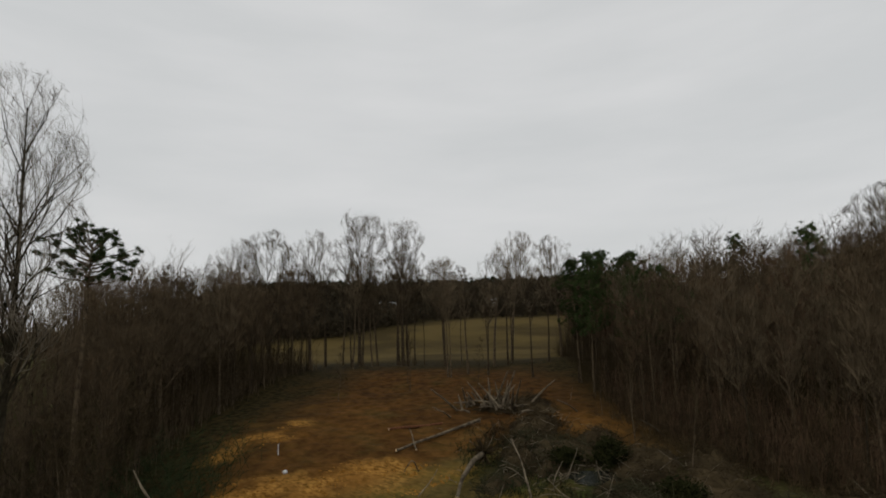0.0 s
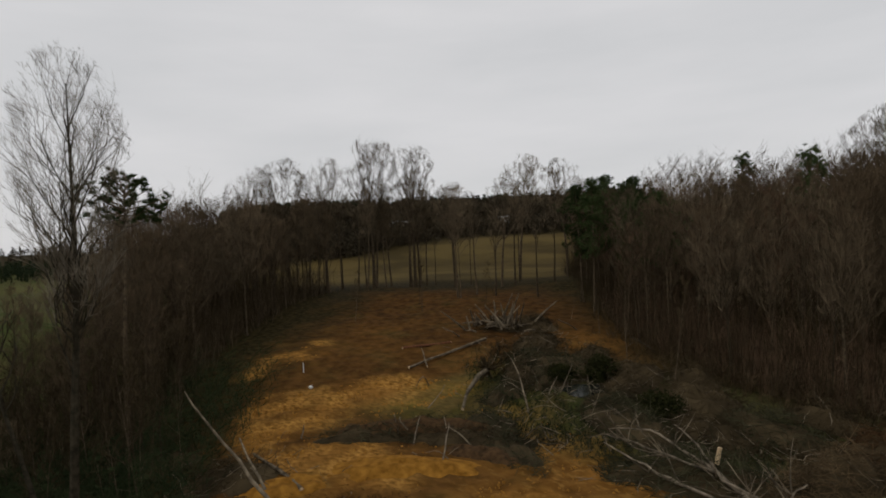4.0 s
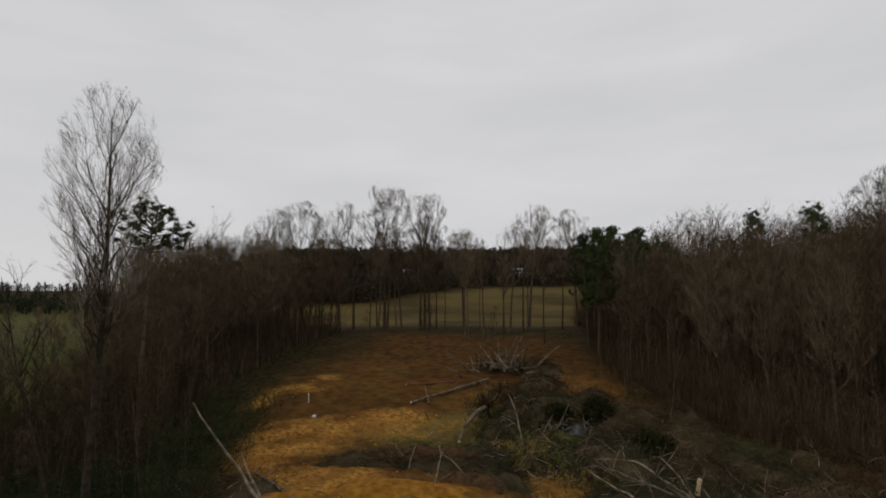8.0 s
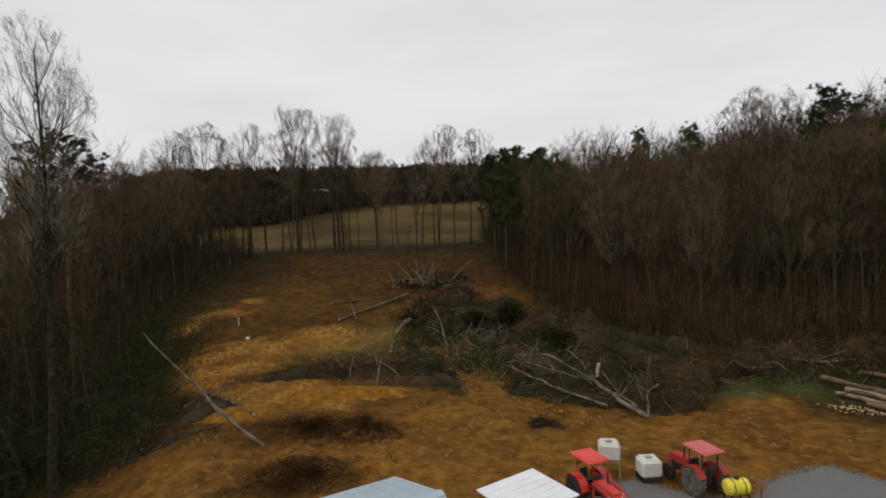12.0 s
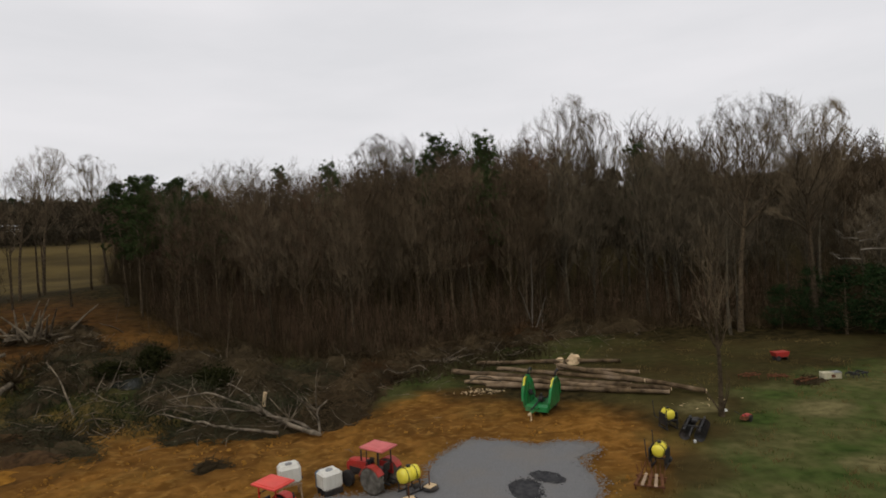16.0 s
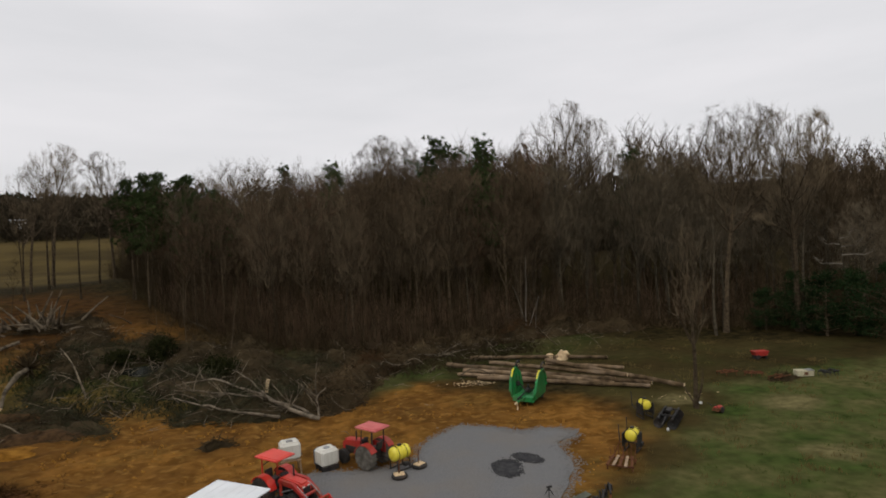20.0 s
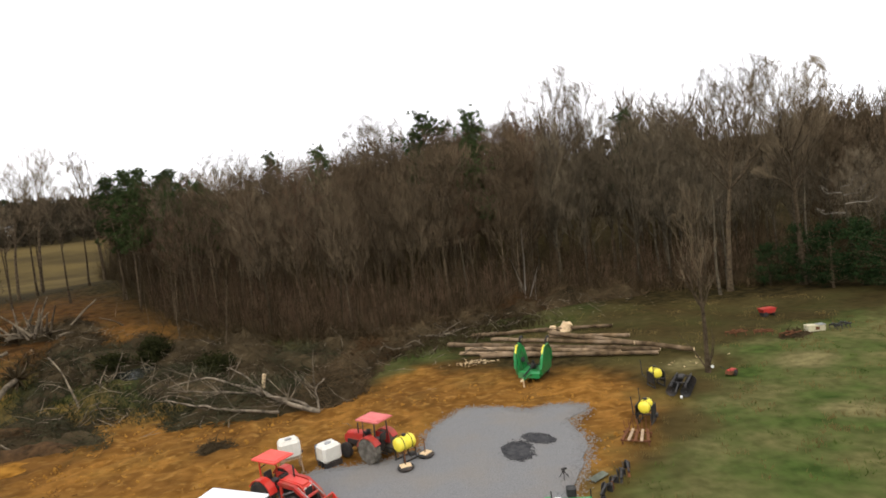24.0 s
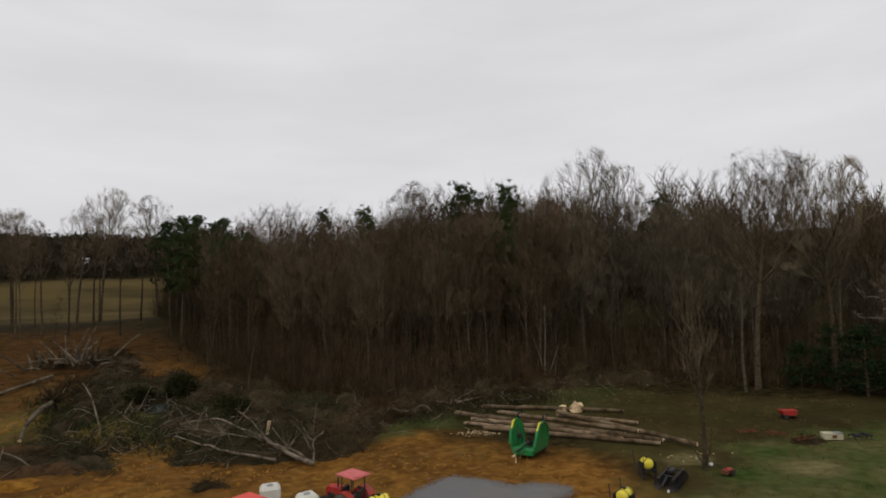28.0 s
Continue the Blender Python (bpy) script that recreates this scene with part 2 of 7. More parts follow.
    def mesh(self, name, mat, smooth=False):
        me = bpy.data.meshes.new(name)
        me.from_pydata(self.v, [], self.f)
        me.materials.append(mat)
        if smooth:
            me.polygons.foreach_set("use_smooth", [True] * len(me.polygons))
        me.update()
        return me


def part(name, geo, mat, parent, label="", smooth=False):
    ob = new(name, geo.mesh(name, mat, smooth) if isinstance(geo, Geo) else geo)
    ob.parent = parent
    return tagged(ob, label)


def thing(name, m, label, category, group="", kind=""):
    ob = new(name)
    ob.matrix_basis = m
    return tagged(ob, label, category, group, kind)


def solid(name, geo, mat, m, label, category, group="", kind="", smooth=False):
    ob = new(name, geo.mesh(name, mat, smooth))
    ob.matrix_basis = m
    return tagged(ob, label, category, group, kind)


def step(a, b, x):
    t = min(1.0, max(0.0, (x - a) / (b - a)))
    return t * t * (3 - 2 * t)


# ---- the lie of the land ----
def ground_height(x, y):
    r, phi = math.hypot(x, y), math.degrees(math.atan2(-x, y))
    west = step(5, 32, phi)
    z = (4.0 * step(53, 106, r) + 4.0 * step(91, 141, r)) * (0.3 + 0.7 * west) + 7 * (1 - west) * step(85, 170, r)
    far = 1 - 0.62 * step(58, 72, phi)
    z += far * (15 * step(208, 365, r) + 0.11 * max(0, min(r, 640) - 353))
    z -= 3.8 * step(54, 70, phi) * step(20, 38, r) * (1 - step(76, 120, r))
    if 50 < r < 200:
        z += 0.5 * noise.noise(Vector((x * 0.05, y * 0.05, 0)))
    return z


def on_ground(x, y, dz=0.0, rz=0.0, rx=0.0, ry=0.0):
    return pose(x, y, ground_height(x, y) + dz, rx, ry, rz)


def in_poly(x, y, poly):
    inside = False
    for (x1, y1), (x2, y2) in zip(poly, poly[1:] + poly[:1]):
        if (y1 > y) != (y2 > y) and x < (x2 - x1) * (y - y1) / (y2 - y1) + x1:
            inside = not inside
    return inside


def edge_distance(x, y, poly):
    best = 1e9
    for (x1, y1), (x2, y2) in zip(poly, poly[1:] + poly[:1]):
        dx, dy = x2 - x1, y2 - y1
        t = max(0, min(1, ((x - x1) * dx + (y - y1) * dy) / (dx * dx + dy * dy)))
        best = min(best, math.hypot(x - x1 - t * dx, y - y1 - t * dy))
    return best if in_poly(x, y, poly) else -best


CLAY = [(-43.50, 14.50), (-34.80, 8.70), (-14.50, 11.60), (1.60, 21.60), (5.60, 27.40), (10.20, 31.90), (13.78, 37.70), (13.05, 44.95), (5.80, 47.85), (-2.90, 53.65), (-8.70, 47.85), (-14.50, 46.40), (-20.30, 49.30), (-29.00, 52.20), (-39.15, 55.10), (-47.85, 68.15), (-34.80, 75.40), (-39.15, 82.65), (-55.10, 98.60), (-69.60, 107.30), (-95.70, 87.00), (-84.10, 66.70), (-73.95, 52.20), (-63.80, 40.60), (-49.30, 29.00)]
ROUGH_GRASS = [(-49.30, 44.95), (-34.80, 43.50), (-17.40, 48.57), (-8.70, 58.00), (2.90, 59.45), (17.40, 60.90), (17.40, 72.50), (-11.60, 68.15), (-31.90, 72.50), (-46.40, 68.15)]
DRY_GRASS = [(3.77, -8.70), (3.48, 20.30), (6.09, 27.55), (9.28, 32.62), (12.32, 36.98), (13.78, 46.40), (5.08, 60.17), (10.15, 67.42), (20.30, 69.60), (29.00, 68.15), (40.60, 65.25), (49.30, 62.35), (87.00, 43.50), (87.00, -14.50)]
LAWN = [(3.77, -8.70), (4.30, 20.30), (7.50, 27.20), (12.60, 32.62), (18.85, 40.60), (23.20, 47.85), (32.48, 53.50), (41.32, 53.94), (65.25, 49.30), (87.00, 40.60), (87.00, -14.50)]
BARE_SPOTS = [(*(22.76, 33.50), 2.4), (*(25.81, 42.77), 2.8), (*(17.98, 45.24), 2.2), (*(32.62, 37.70), 1.6)]

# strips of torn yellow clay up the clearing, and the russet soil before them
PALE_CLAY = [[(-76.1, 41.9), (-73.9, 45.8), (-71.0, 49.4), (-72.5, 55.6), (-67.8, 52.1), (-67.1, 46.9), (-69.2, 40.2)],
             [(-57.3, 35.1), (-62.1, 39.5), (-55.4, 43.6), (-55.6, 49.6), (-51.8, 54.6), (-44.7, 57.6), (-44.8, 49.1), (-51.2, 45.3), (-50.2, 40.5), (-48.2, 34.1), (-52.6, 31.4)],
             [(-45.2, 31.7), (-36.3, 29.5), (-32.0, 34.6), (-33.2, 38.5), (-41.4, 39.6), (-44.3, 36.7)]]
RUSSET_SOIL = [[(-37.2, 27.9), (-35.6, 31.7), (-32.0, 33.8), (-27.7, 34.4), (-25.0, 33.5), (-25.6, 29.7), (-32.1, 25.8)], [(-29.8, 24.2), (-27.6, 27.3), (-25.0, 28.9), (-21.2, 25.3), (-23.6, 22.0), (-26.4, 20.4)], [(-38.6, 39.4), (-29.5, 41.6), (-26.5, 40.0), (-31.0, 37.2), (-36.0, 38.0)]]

GRAVEL_EDGE = [(1.74, -4.35), (-2.17, -7.25), (-6.52, -5.08), (-8.99, 1.45), (-9.57, 11.60), (-10.01, 23.93), (-10.44, 30.30), (-8.70, 34.07), (-5.22, 33.93), (-2.54, 34.80), (-1.74, 38.42), (0.43, 41.47), (3.19, 40.60), (4.50, 39.44), (6.67, 40.02), (8.70, 39.00), (6.82, 36.98), (7.11, 33.35), (5.80, 30.01), (4.28, 26.97), (3.62, 24.94), (3.04, 22.76), (2.61, 11.60)]


def axis(near, far, fine, count):
    """Coordinates, fine near zero and wider towards the horizon."""
    a = [near * i / fine for i in range(fine + 1)]
    q = (far / near) ** (1 / count)
    return a + [near * q ** (i + 1) for i in range(count)]


def build_ground():
    xs = axis(95, 2600, 130, 34)
    xs = [-v for v in xs[:0:-1]] + xs
    ys = axis(120, 2600, 165, 34)
    ys = [-v for v in axis(38, 2600, 12, 22)[:0:-1]] + ys
    verts, zone, worn, pale = [], [], [], []
    for y in ys:
        for x in xs:
            z = ground_height(x, y)
            r = math.hypot(x, y)
            clay = lawn = field = dry = bald = wob = 0.0
            if r < 165:
                wob = 2.2 * noise.noise(Vector((x * 0.22, y * 0.22, 3))) + 0.9 * noise.noise(Vector((x * 0.8, y * 0.8, 7)))
                soft = 1 + 3.5 * step(38, 80, r)
                clay = step(-1.6 * soft, 1.4 * soft, edge_distance(x, y, CLAY) + wob * (0.5 + 0.5 * soft))
                turf = step(-2.2, 2.2, edge_distance(x, y, LAWN) + wob * 1.4)
                dry = step(-1.5, 1.5, edge_distance(x, y, DRY_GRASS) + wob) * (1 - turf)
                lawn = max(0.0, turf, (0.12 + 0.12 * wob) * dry + 0.12 * wob * clay)
                for sx, sy, sr in BARE_SPOTS:
                    bare = step(sr, 0.3 * sr, math.hypot(x - sx, (y - sy) * 1.4) + wob * 0.4 - 0.3)
                    lawn, bald = lawn * (1 - 0.5 * bare), max(bald, 0.75 * bare)
                rough = (0.22 * clay + 0.05) * (1 - lawn) * step(-0.3, -2.0, edge_distance(x, y, GRAVEL_EDGE))
                ruts = 0.06 * clay * (1 - step(50, 66, r)) * math.sin((x * 0.8 + y * 0.6) * 2.4 + 3 * noise.noise(Vector((x * 0.15, y * 0.15, 2))))
                z += ruts * step(0.0, 0.25, noise.noise(Vector((x * 0.08, y * 0.08, 11)))) * step(-0.3, -2.0, edge_distance(x, y, GRAVEL_EDGE))
                z += rough * noise.noise(Vector((x * 0.9, y * 0.9, 1))) + 0.5 * rough * noise.noise(Vector((x * 2.3, y * 2.3, 5)))
            phi = math.degrees(math.atan2(-x, y))
            edge = 85 * step(36, 56, phi)
            field = step(150, 172, r) * (1 - step(338 - edge, 352 - edge, r)) * step(22, 27, phi) * (1 - step(118, 124, phi))
            field = max(field, 0.5 * dry)
            if phi > 62:
                lawn = max(lawn, 0.7 * step(62, 70, phi) * (1 - step(118, 124, phi)) * step(40, 70, r) * (1 - step(330, 345, r)))
            if r < 110:
                green = min(math.hypot(x + 7, y - 55.5), math.hypot(x + 2.5, y - 59))
                lawn = max(lawn, 0.7 * step(6.0, 2.0, green + 3 * noise.noise(Vector((x * 0.3, y * 0.3, 14)))))
                lawn = max(lawn, 0.48 * step(-3, 3, edge_distance(x, y, ROUGH_GRASS) + 3 * noise.noise(Vector((x * 0.12, y * 0.12, 4)))))
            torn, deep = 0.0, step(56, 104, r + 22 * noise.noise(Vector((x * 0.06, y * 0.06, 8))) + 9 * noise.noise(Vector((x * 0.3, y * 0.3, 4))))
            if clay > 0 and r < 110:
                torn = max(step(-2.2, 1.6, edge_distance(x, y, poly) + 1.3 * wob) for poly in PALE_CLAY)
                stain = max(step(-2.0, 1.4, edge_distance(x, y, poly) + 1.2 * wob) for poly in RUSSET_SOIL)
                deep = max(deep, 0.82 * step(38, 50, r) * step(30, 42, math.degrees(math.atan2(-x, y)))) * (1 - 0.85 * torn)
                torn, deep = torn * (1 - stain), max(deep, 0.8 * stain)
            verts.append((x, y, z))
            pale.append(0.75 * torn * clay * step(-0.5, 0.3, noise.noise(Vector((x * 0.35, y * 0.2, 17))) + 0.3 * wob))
            worn.append(bald)
            zone.append((clay, lawn, field, deep))
    nx = len(xs)
    faces = [(j * nx + i, j * nx + i + 1, (j + 1) * nx + i + 1, (j + 1) * nx + i) for j in range(len(ys) - 1) for i in range(nx - 1)]
    me = bpy.data.meshes.new("ground")
    me.from_pydata(verts, [], faces)
    me.attributes.new("worn", "FLOAT", "POINT").data.foreach_set("value", np.array(worn, dtype=np.float32))
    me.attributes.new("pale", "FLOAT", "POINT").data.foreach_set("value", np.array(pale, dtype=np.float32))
    at = me.color_attributes.new("zone", "FLOAT_COLOR", "POINT")
    at.data.foreach_set("color", np.array(zone, dtype=np.float32).ravel())
    me.polygons.foreach_set("use_smooth", [True] * len(me.polygons))
    m = bpy.data.materials.new("soil")
    m.use_nodes = True
    n, l = m.node_tree.nodes, m.node_tree.links
    b = n["Principled BSDF"]
    b.inputs["Roughness"].default_value = 0.97
    b.inputs["Specular IOR Level"].default_value = 0.03
    tc = n.new("ShaderNodeTexCoord")

    def ground_noise(scale, detail, lo, hi, c0, c1, mapping=None):
        t, r = n.new("ShaderNodeTexNoise"), n.new("ShaderNodeValToRGB")
        t.inputs["Scale"].default_value, t.inputs["Detail"].default_value = scale, detail
        l.new(mapping.outputs["Vector"] if mapping else tc.outputs["Object"], t.inputs["Vector"])
        r.color_ramp.elements[0].position, r.color_ramp.elements[0].color = lo, (*c0, 1)
        r.color_ramp.elements[1].position, r.color_ramp.elements[1].color = hi, (*c1, 1)
        l.new(t.outputs["Fac"], r.inputs["Fac"])
        return r.outputs["Color"], t.outputs["Fac"]

    def blend(fac, a, c):
        x = n.new("ShaderNodeMix")
        x.data_type = "RGBA"
        l.new(fac, x.inputs["Factor"])
        l.new(a, x.inputs["A"])
        l.new(c, x.inputs["B"])
        return x.outputs["Result"]

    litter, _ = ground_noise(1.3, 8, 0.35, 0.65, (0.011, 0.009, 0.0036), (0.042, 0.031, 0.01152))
    clay_a, clay_h = ground_noise(0.9, 9, 0.36, 0.64, (0.12, 0.053, 0.01), (0.24, 0.114, 0.024))
    clay_b, _ = ground_noise(0.15, 7, 0.39, 0.6, (0, 0, 0), (0.6, 0.6, 0.6))
    spread = n.new("ShaderNodeMapping")
    spread.inputs["Rotation"].default_value, spread.inputs["Scale"].default_value = (0, 0, radians(28)), (0.75, 1.25, 1)
    l.new(tc.outputs["Object"], spread.inputs["Vector"])
    clay_pale, _ = ground_noise(1.6, 9, 0.3, 0.7, (0.235, 0.122, 0.027), (0.36, 0.2, 0.054))
    fleck, fleck_h = ground_noise(1.5, 11, 0.53, 0.68, (0, 0, 0), (0.5, 0.5, 0.5), spread)
    dent, _ = ground_noise(2.3, 10, 0.52, 0.72, (0, 0, 0), (0.36, 0.36, 0.36), spread)
    clay_dark, _ = ground_noise(1.1, 9, 0.35, 0.65, (0.07, 0.03, 0.00576), (0.14, 0.06, 0.01008))
    clay_red, _ = ground_noise(0.7, 9, 0.35, 0.65, (0.034, 0.0165, 0.0054), (0.085, 0.041, 0.01224))
    lawn_a, _ = ground_noise(1.0, 9, 0.35, 0.65, (0.025, 0.041, 0.0085), (0.056, 0.082, 0.019))
    lawn_dry, _ = ground_noise(1.4, 8, 0.35, 0.65, (0.06, 0.06, 0.02), (0.108, 0.1, 0.038))
    lawn_b, _ = ground_noise(0.2, 8, 0.36, 0.62, (0, 0, 0), (1, 1, 1))
    field_a, _ = ground_noise(0.03, 10, 0.4, 0.6, (0.043, 0.031, 0.011), (0.084, 0.06, 0.02))
    worn_soil, _ = ground_noise(1.6, 9, 0.35, 0.65, (0.1, 0.086, 0.036), (0.2, 0.17, 0.0756))
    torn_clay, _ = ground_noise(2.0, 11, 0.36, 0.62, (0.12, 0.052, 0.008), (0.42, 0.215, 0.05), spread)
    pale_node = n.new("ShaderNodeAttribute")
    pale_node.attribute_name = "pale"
    worn_node = n.new("ShaderNodeAttribute")
    worn_node.attribute_name = "worn"
    at_node, sep = n.new("ShaderNodeAttribute"), n.new("ShaderNodeSeparateColor")
    at_node.attribute_name = "zone"
    l.new(at_node.outputs["Color"], sep.inputs["Color"])
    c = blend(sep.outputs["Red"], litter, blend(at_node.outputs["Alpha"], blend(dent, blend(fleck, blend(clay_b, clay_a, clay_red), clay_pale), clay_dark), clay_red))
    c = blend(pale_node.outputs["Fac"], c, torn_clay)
    c = blend(sep.outputs["Blue"], c, field_a)
    c = blend(sep.outputs["Green"], c, blend(lawn_b, lawn_a, lawn_dry))
    c = blend(worn_node.outputs["Fac"], c, worn_soil)
    l.new(c, b.inputs["Base Color"])
    bp = n.new("ShaderNodeBump")
    bp.inputs["Strength"].default_value, bp.inputs["Distance"].default_value = 0.55, 0.1
    l.new(clay_h, bp.inputs["Height"])
    torn = n.new("ShaderNodeBump")
    torn.inputs["Strength"].default_value, torn.inputs["Distance"].default_value = 0.3, 0.3
    l.new(fleck_h, torn.inputs["Height"])
    l.new(bp.outputs["Normal"], torn.inputs["Normal"])
    l.new(torn.outputs["Normal"], b.inputs["Normal"])
    me.materials.append(m)
    ob = new("ground", me)
    return tagged(ob, "orange clay yard, grass and leaf litter running to a far field", "ground", kind="structure")


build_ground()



def flat_patch(name, outline, mat, height, label, category, kind="structure", wobble=0.25, sub=6):
    """A low slab with an uneven outline that follows the ground."""
    pts = []
    for (x1, y1), (x2, y2) in zip(outline, outline[1:] + outline[:1]):
        for i in range(sub):
            x, y = x1 + (x2 - x1) * i / sub, y1 + (y2 - y1) * i / sub
            k = wobble * noise.noise(Vector((x * 0.9, y * 0.9, 9)))
            pts.append((x + k, y + wobble * noise.noise(Vector((x * 0.9, y * 0.9, 21)))))
    bm = bmesh.new()
    top = [bm.verts.new((x, y, ground_height(x, y) + height)) for x, y in pts]
    low = [bm.verts.new((x * 1.0, y, ground_height(x, y) - 0.15)) for x, y in pts]
    bm.faces.new(top)
    for i in range(len(top)):
        j = (i + 1) % len(top)
        bm.faces.new((low[i], low[j], top[j], top[i]))
    bmesh.ops.recalc_face_normals(bm, faces=bm.faces)
    me = bpy.data.meshes.new(name)
    bm.to_mesh(me)
    me.materials.append(mat)
    return tagged(new(name, me), label, category, kind=kind)


flat_patch("gravel_yard", GRAVEL_EDGE, GRAVEL, 0.06, "grey crushed gravel parking pad on the clay", "gravel yard")

# ---- trees ----
def wander(rng, start, way, length, bits, bend):
    """Points of a bough that wanders as it grows."""
    pts, d = [Vector(start)], Vector(way).normalized()
    for _ in range(bits):
        d = (d + bend * Vector((rng.uniform(-1, 1), rng.uniform(-1, 1), rng.uniform(-0.6, 1)))).normalized()
        pts.append(pts[-1] + d * length / bits)
    return pts


def bare_tree_geo(seed, height, crown_from, spread, girth, limbs, subs, twigs, lean=0.0, fat=1.0, rise=0.45):
    """Trunk and boughs, and the twigs, of a leafless tree."""
    rng = random.Random(seed)
    wood, fine = Geo(), Geo()
    stem = wander(rng, (0, 0, -0.4), (lean, 0, 1), height * 0.93, 7, 0.05)
    stem[1].x, stem[1].y = stem[1].x * 0.3, stem[1].y * 0.3
    radii = [girth * (1.25 if i == 0 else 1 - 0.92 * i / 7) for i in range(8)]
    wood.tube(stem, radii, 6)

    def along(pts, t):
        k = min(int(t * (len(pts) - 1)), len(pts) - 2)
        return pts[k].lerp(pts[k + 1], t * (len(pts) - 1) - k)

    for i in range(limbs):
        t = crown_from + (0.97 - crown_from) * (i + rng.random()) / limbs
        a = i * 2.4 + rng.uniform(-0.5, 0.5)
        out = (1 - t) / (1 - crown_from + 0.01)
        length = height * spread * (0.35 + 0.75 * out) * rng.uniform(0.7, 1.15)
        way = Vector((math.cos(a), math.sin(a), 0.55 + rise + 0.9 * (1 - out) + rng.uniform(-0.1, 0.3)))
        bough = wander(rng, along(stem, t), way, length, 4, 0.16)
        r0 = max(0.02, girth * 0.42 * (1.1 - t))
        wood.tube(bough, [r0, r0 * 0.75, r0 * 0.5, r0 * 0.33, 0.012], 4, caps=False)
        for j in range(subs):
            u = 0.25 + 0.75 * (j + rng.random()) / subs
            w2 = (way.normalized() * 0.6 + Vector((rng.uniform(-1, 1), rng.uniform(-1, 1), rng.uniform(-0.1, 1.0))))
            sub = wander(rng, along(bough, min(u, 0.99)), w2, length * 0.45 * rng.uniform(0.5, 1.1), 2, 0.2)
            fine.tube(sub, [max(0.02, r0 * 0.3), 0.024 * fat, 0.014 * fat], 3, caps=False)
            for _ in range(twigs):
                w3 = w2.normalized() * 0.7 + Vector((rng.uniform(-1, 1), rng.uniform(-1, 1), rng.uniform(-0.2, 1.0)))
                p = along(sub, rng.uniform(0.15, 0.98))
                fine.tube([p, p + w3.normalized() * rng.uniform(0.5, 1.3) * height * 0.05], [0.022 * fat, 0.010 * fat], 3, caps=False)
    return wood, fine


def grown_tree_geo(seed, height, girth, wide, low, boughs, depth=3, shoots=6, fat=1.0, mid=0.68, lean=0.0, rise=1.3, fork=0.93, wild=0.42, up=0.22, fill=(0.7, 1.0), limb=0.42, trim=True):
    """A leafless tree whose boughs fork again and again into a rounded crown: wide is its half width, low where it begins, fork where the last bough leaves the trunk, all as shares of the height."""
    rng = random.Random(seed)
    wood, fine = Geo(), Geo()
    stem = wander(rng, (0, 0, -0.4), (lean, 0, 1), height * min(0.93, fork + 0.03), 8, 0.035)
    stem[1].x, stem[1].y = stem[1].x * 0.3, stem[1].y * 0.3
    shrink = 0.92 if fork > 0.8 else 0.55
    wood.tube(stem, [girth * (1.25 if i == 0 else 1 - shrink * i / 8) for i in range(9)], 7)
    reach = height * min(0.93, fork + 0.03)
    centre = Vector((stem[-1].x * 0.7, stem[-1].y * 0.7, height * mid))
    high, deep = height - centre.z, centre.z - height * low

    def hold(p):
        v = p - centre
        if not trim or v.z < -0.4 * deep:
            return p
        k = math.sqrt((v.x * v.x + v.y * v.y) / (wide * height) ** 2 + (v.z / (high if v.z > 0 else deep * 1.3)) ** 2) * rng.uniform(0.9, 1.03)
        return centre + v / k if k > 1 else p

    def grow(p, d, length, r, level):
        q = p + d * length * 0.5 + Vector((rng.gauss(0, 0.06), rng.gauss(0, 0.06), rng.gauss(0, 0.05))) * length
        e = q + (d + Vector((rng.gauss(0, 0.16), rng.gauss(0, 0.16), rng.gauss(up * 0.5, 0.1)))).normalized() * length * 0.5
        q, e = hold(q) if level < depth else q, hold(e)
        if level >= depth - 1:
            wood.tube([p, q, e], [r, r * 0.82, r * 0.62], 4, caps=False)
        elif level:
            fine.tube([p, q, e], [max(r, 0.018 * fat), max(r * 0.8, 0.015 * fat), max(r * 0.6, 0.012 * fat)], 3, caps=False)
        else:
            fine.sliver(p, e, 0.024 * fat)
            for _ in range(shoots):
                f = p.lerp(e, rng.uniform(0.1, 1))
                w = d * 0.75 + Vector((rng.gauss(0, 0.5), rng.gauss(0, 0.5), rng.gauss(up, 0.4)))
                fine.sliver(f, hold(f + w.normalized() * length * rng.uniform(0.45, 1.0)), 0.019 * fat)
            return
        way = (e - q).normalized() if (e - q).length > 0.01 else d
        for k in range(3):
            turn = Vector((rng.gauss(0, wild), rng.gauss(0, wild), rng.gauss(up, wild * 0.7)))
            grow(q.lerp(e, rng.uniform(0.2, 0.7)) if k == 2 else e, (way + turn).normalized(), length * rng.uniform(0.58, 0.84), r * 0.58, level - 1)

    for i in range(boughs):
        s = -0.8 + 1.78 * (i + rng.random()) / boughs
        s, a = min(0.985, s), i * 2.4 + rng.uniform(-0.4, 0.4)
        c = math.sqrt(max(0.0, 1 - s * s)) * wide * height
        tip = centre + Vector((math.cos(a) * c, math.sin(a) * c, s * (high if s > 0 else deep))) * rng.uniform(*fill)
        t = min(fork, max(low * 0.85, tip.z / height - wide * rise * (0.35 + 0.65 * c / (wide * height)) * rng.uniform(0.75, 1.25))) * height / reach
        k = min(int(t * 8), 7)
        p = stem[k].lerp(stem[k + 1], min(1.0, t * 8 - k))
        far = (tip - p).length
        grow(p, ((tip - p).normalized() - Vector((0, 0, up * 0.6))).normalized(), far / (1 + 0.72 * (depth > 0) + 0.5 * (depth > 1) + 0.25 * (depth > 2)), max(0.025, girth * limb * (1.15 - t * 0.8)), depth)
    return wood, fine


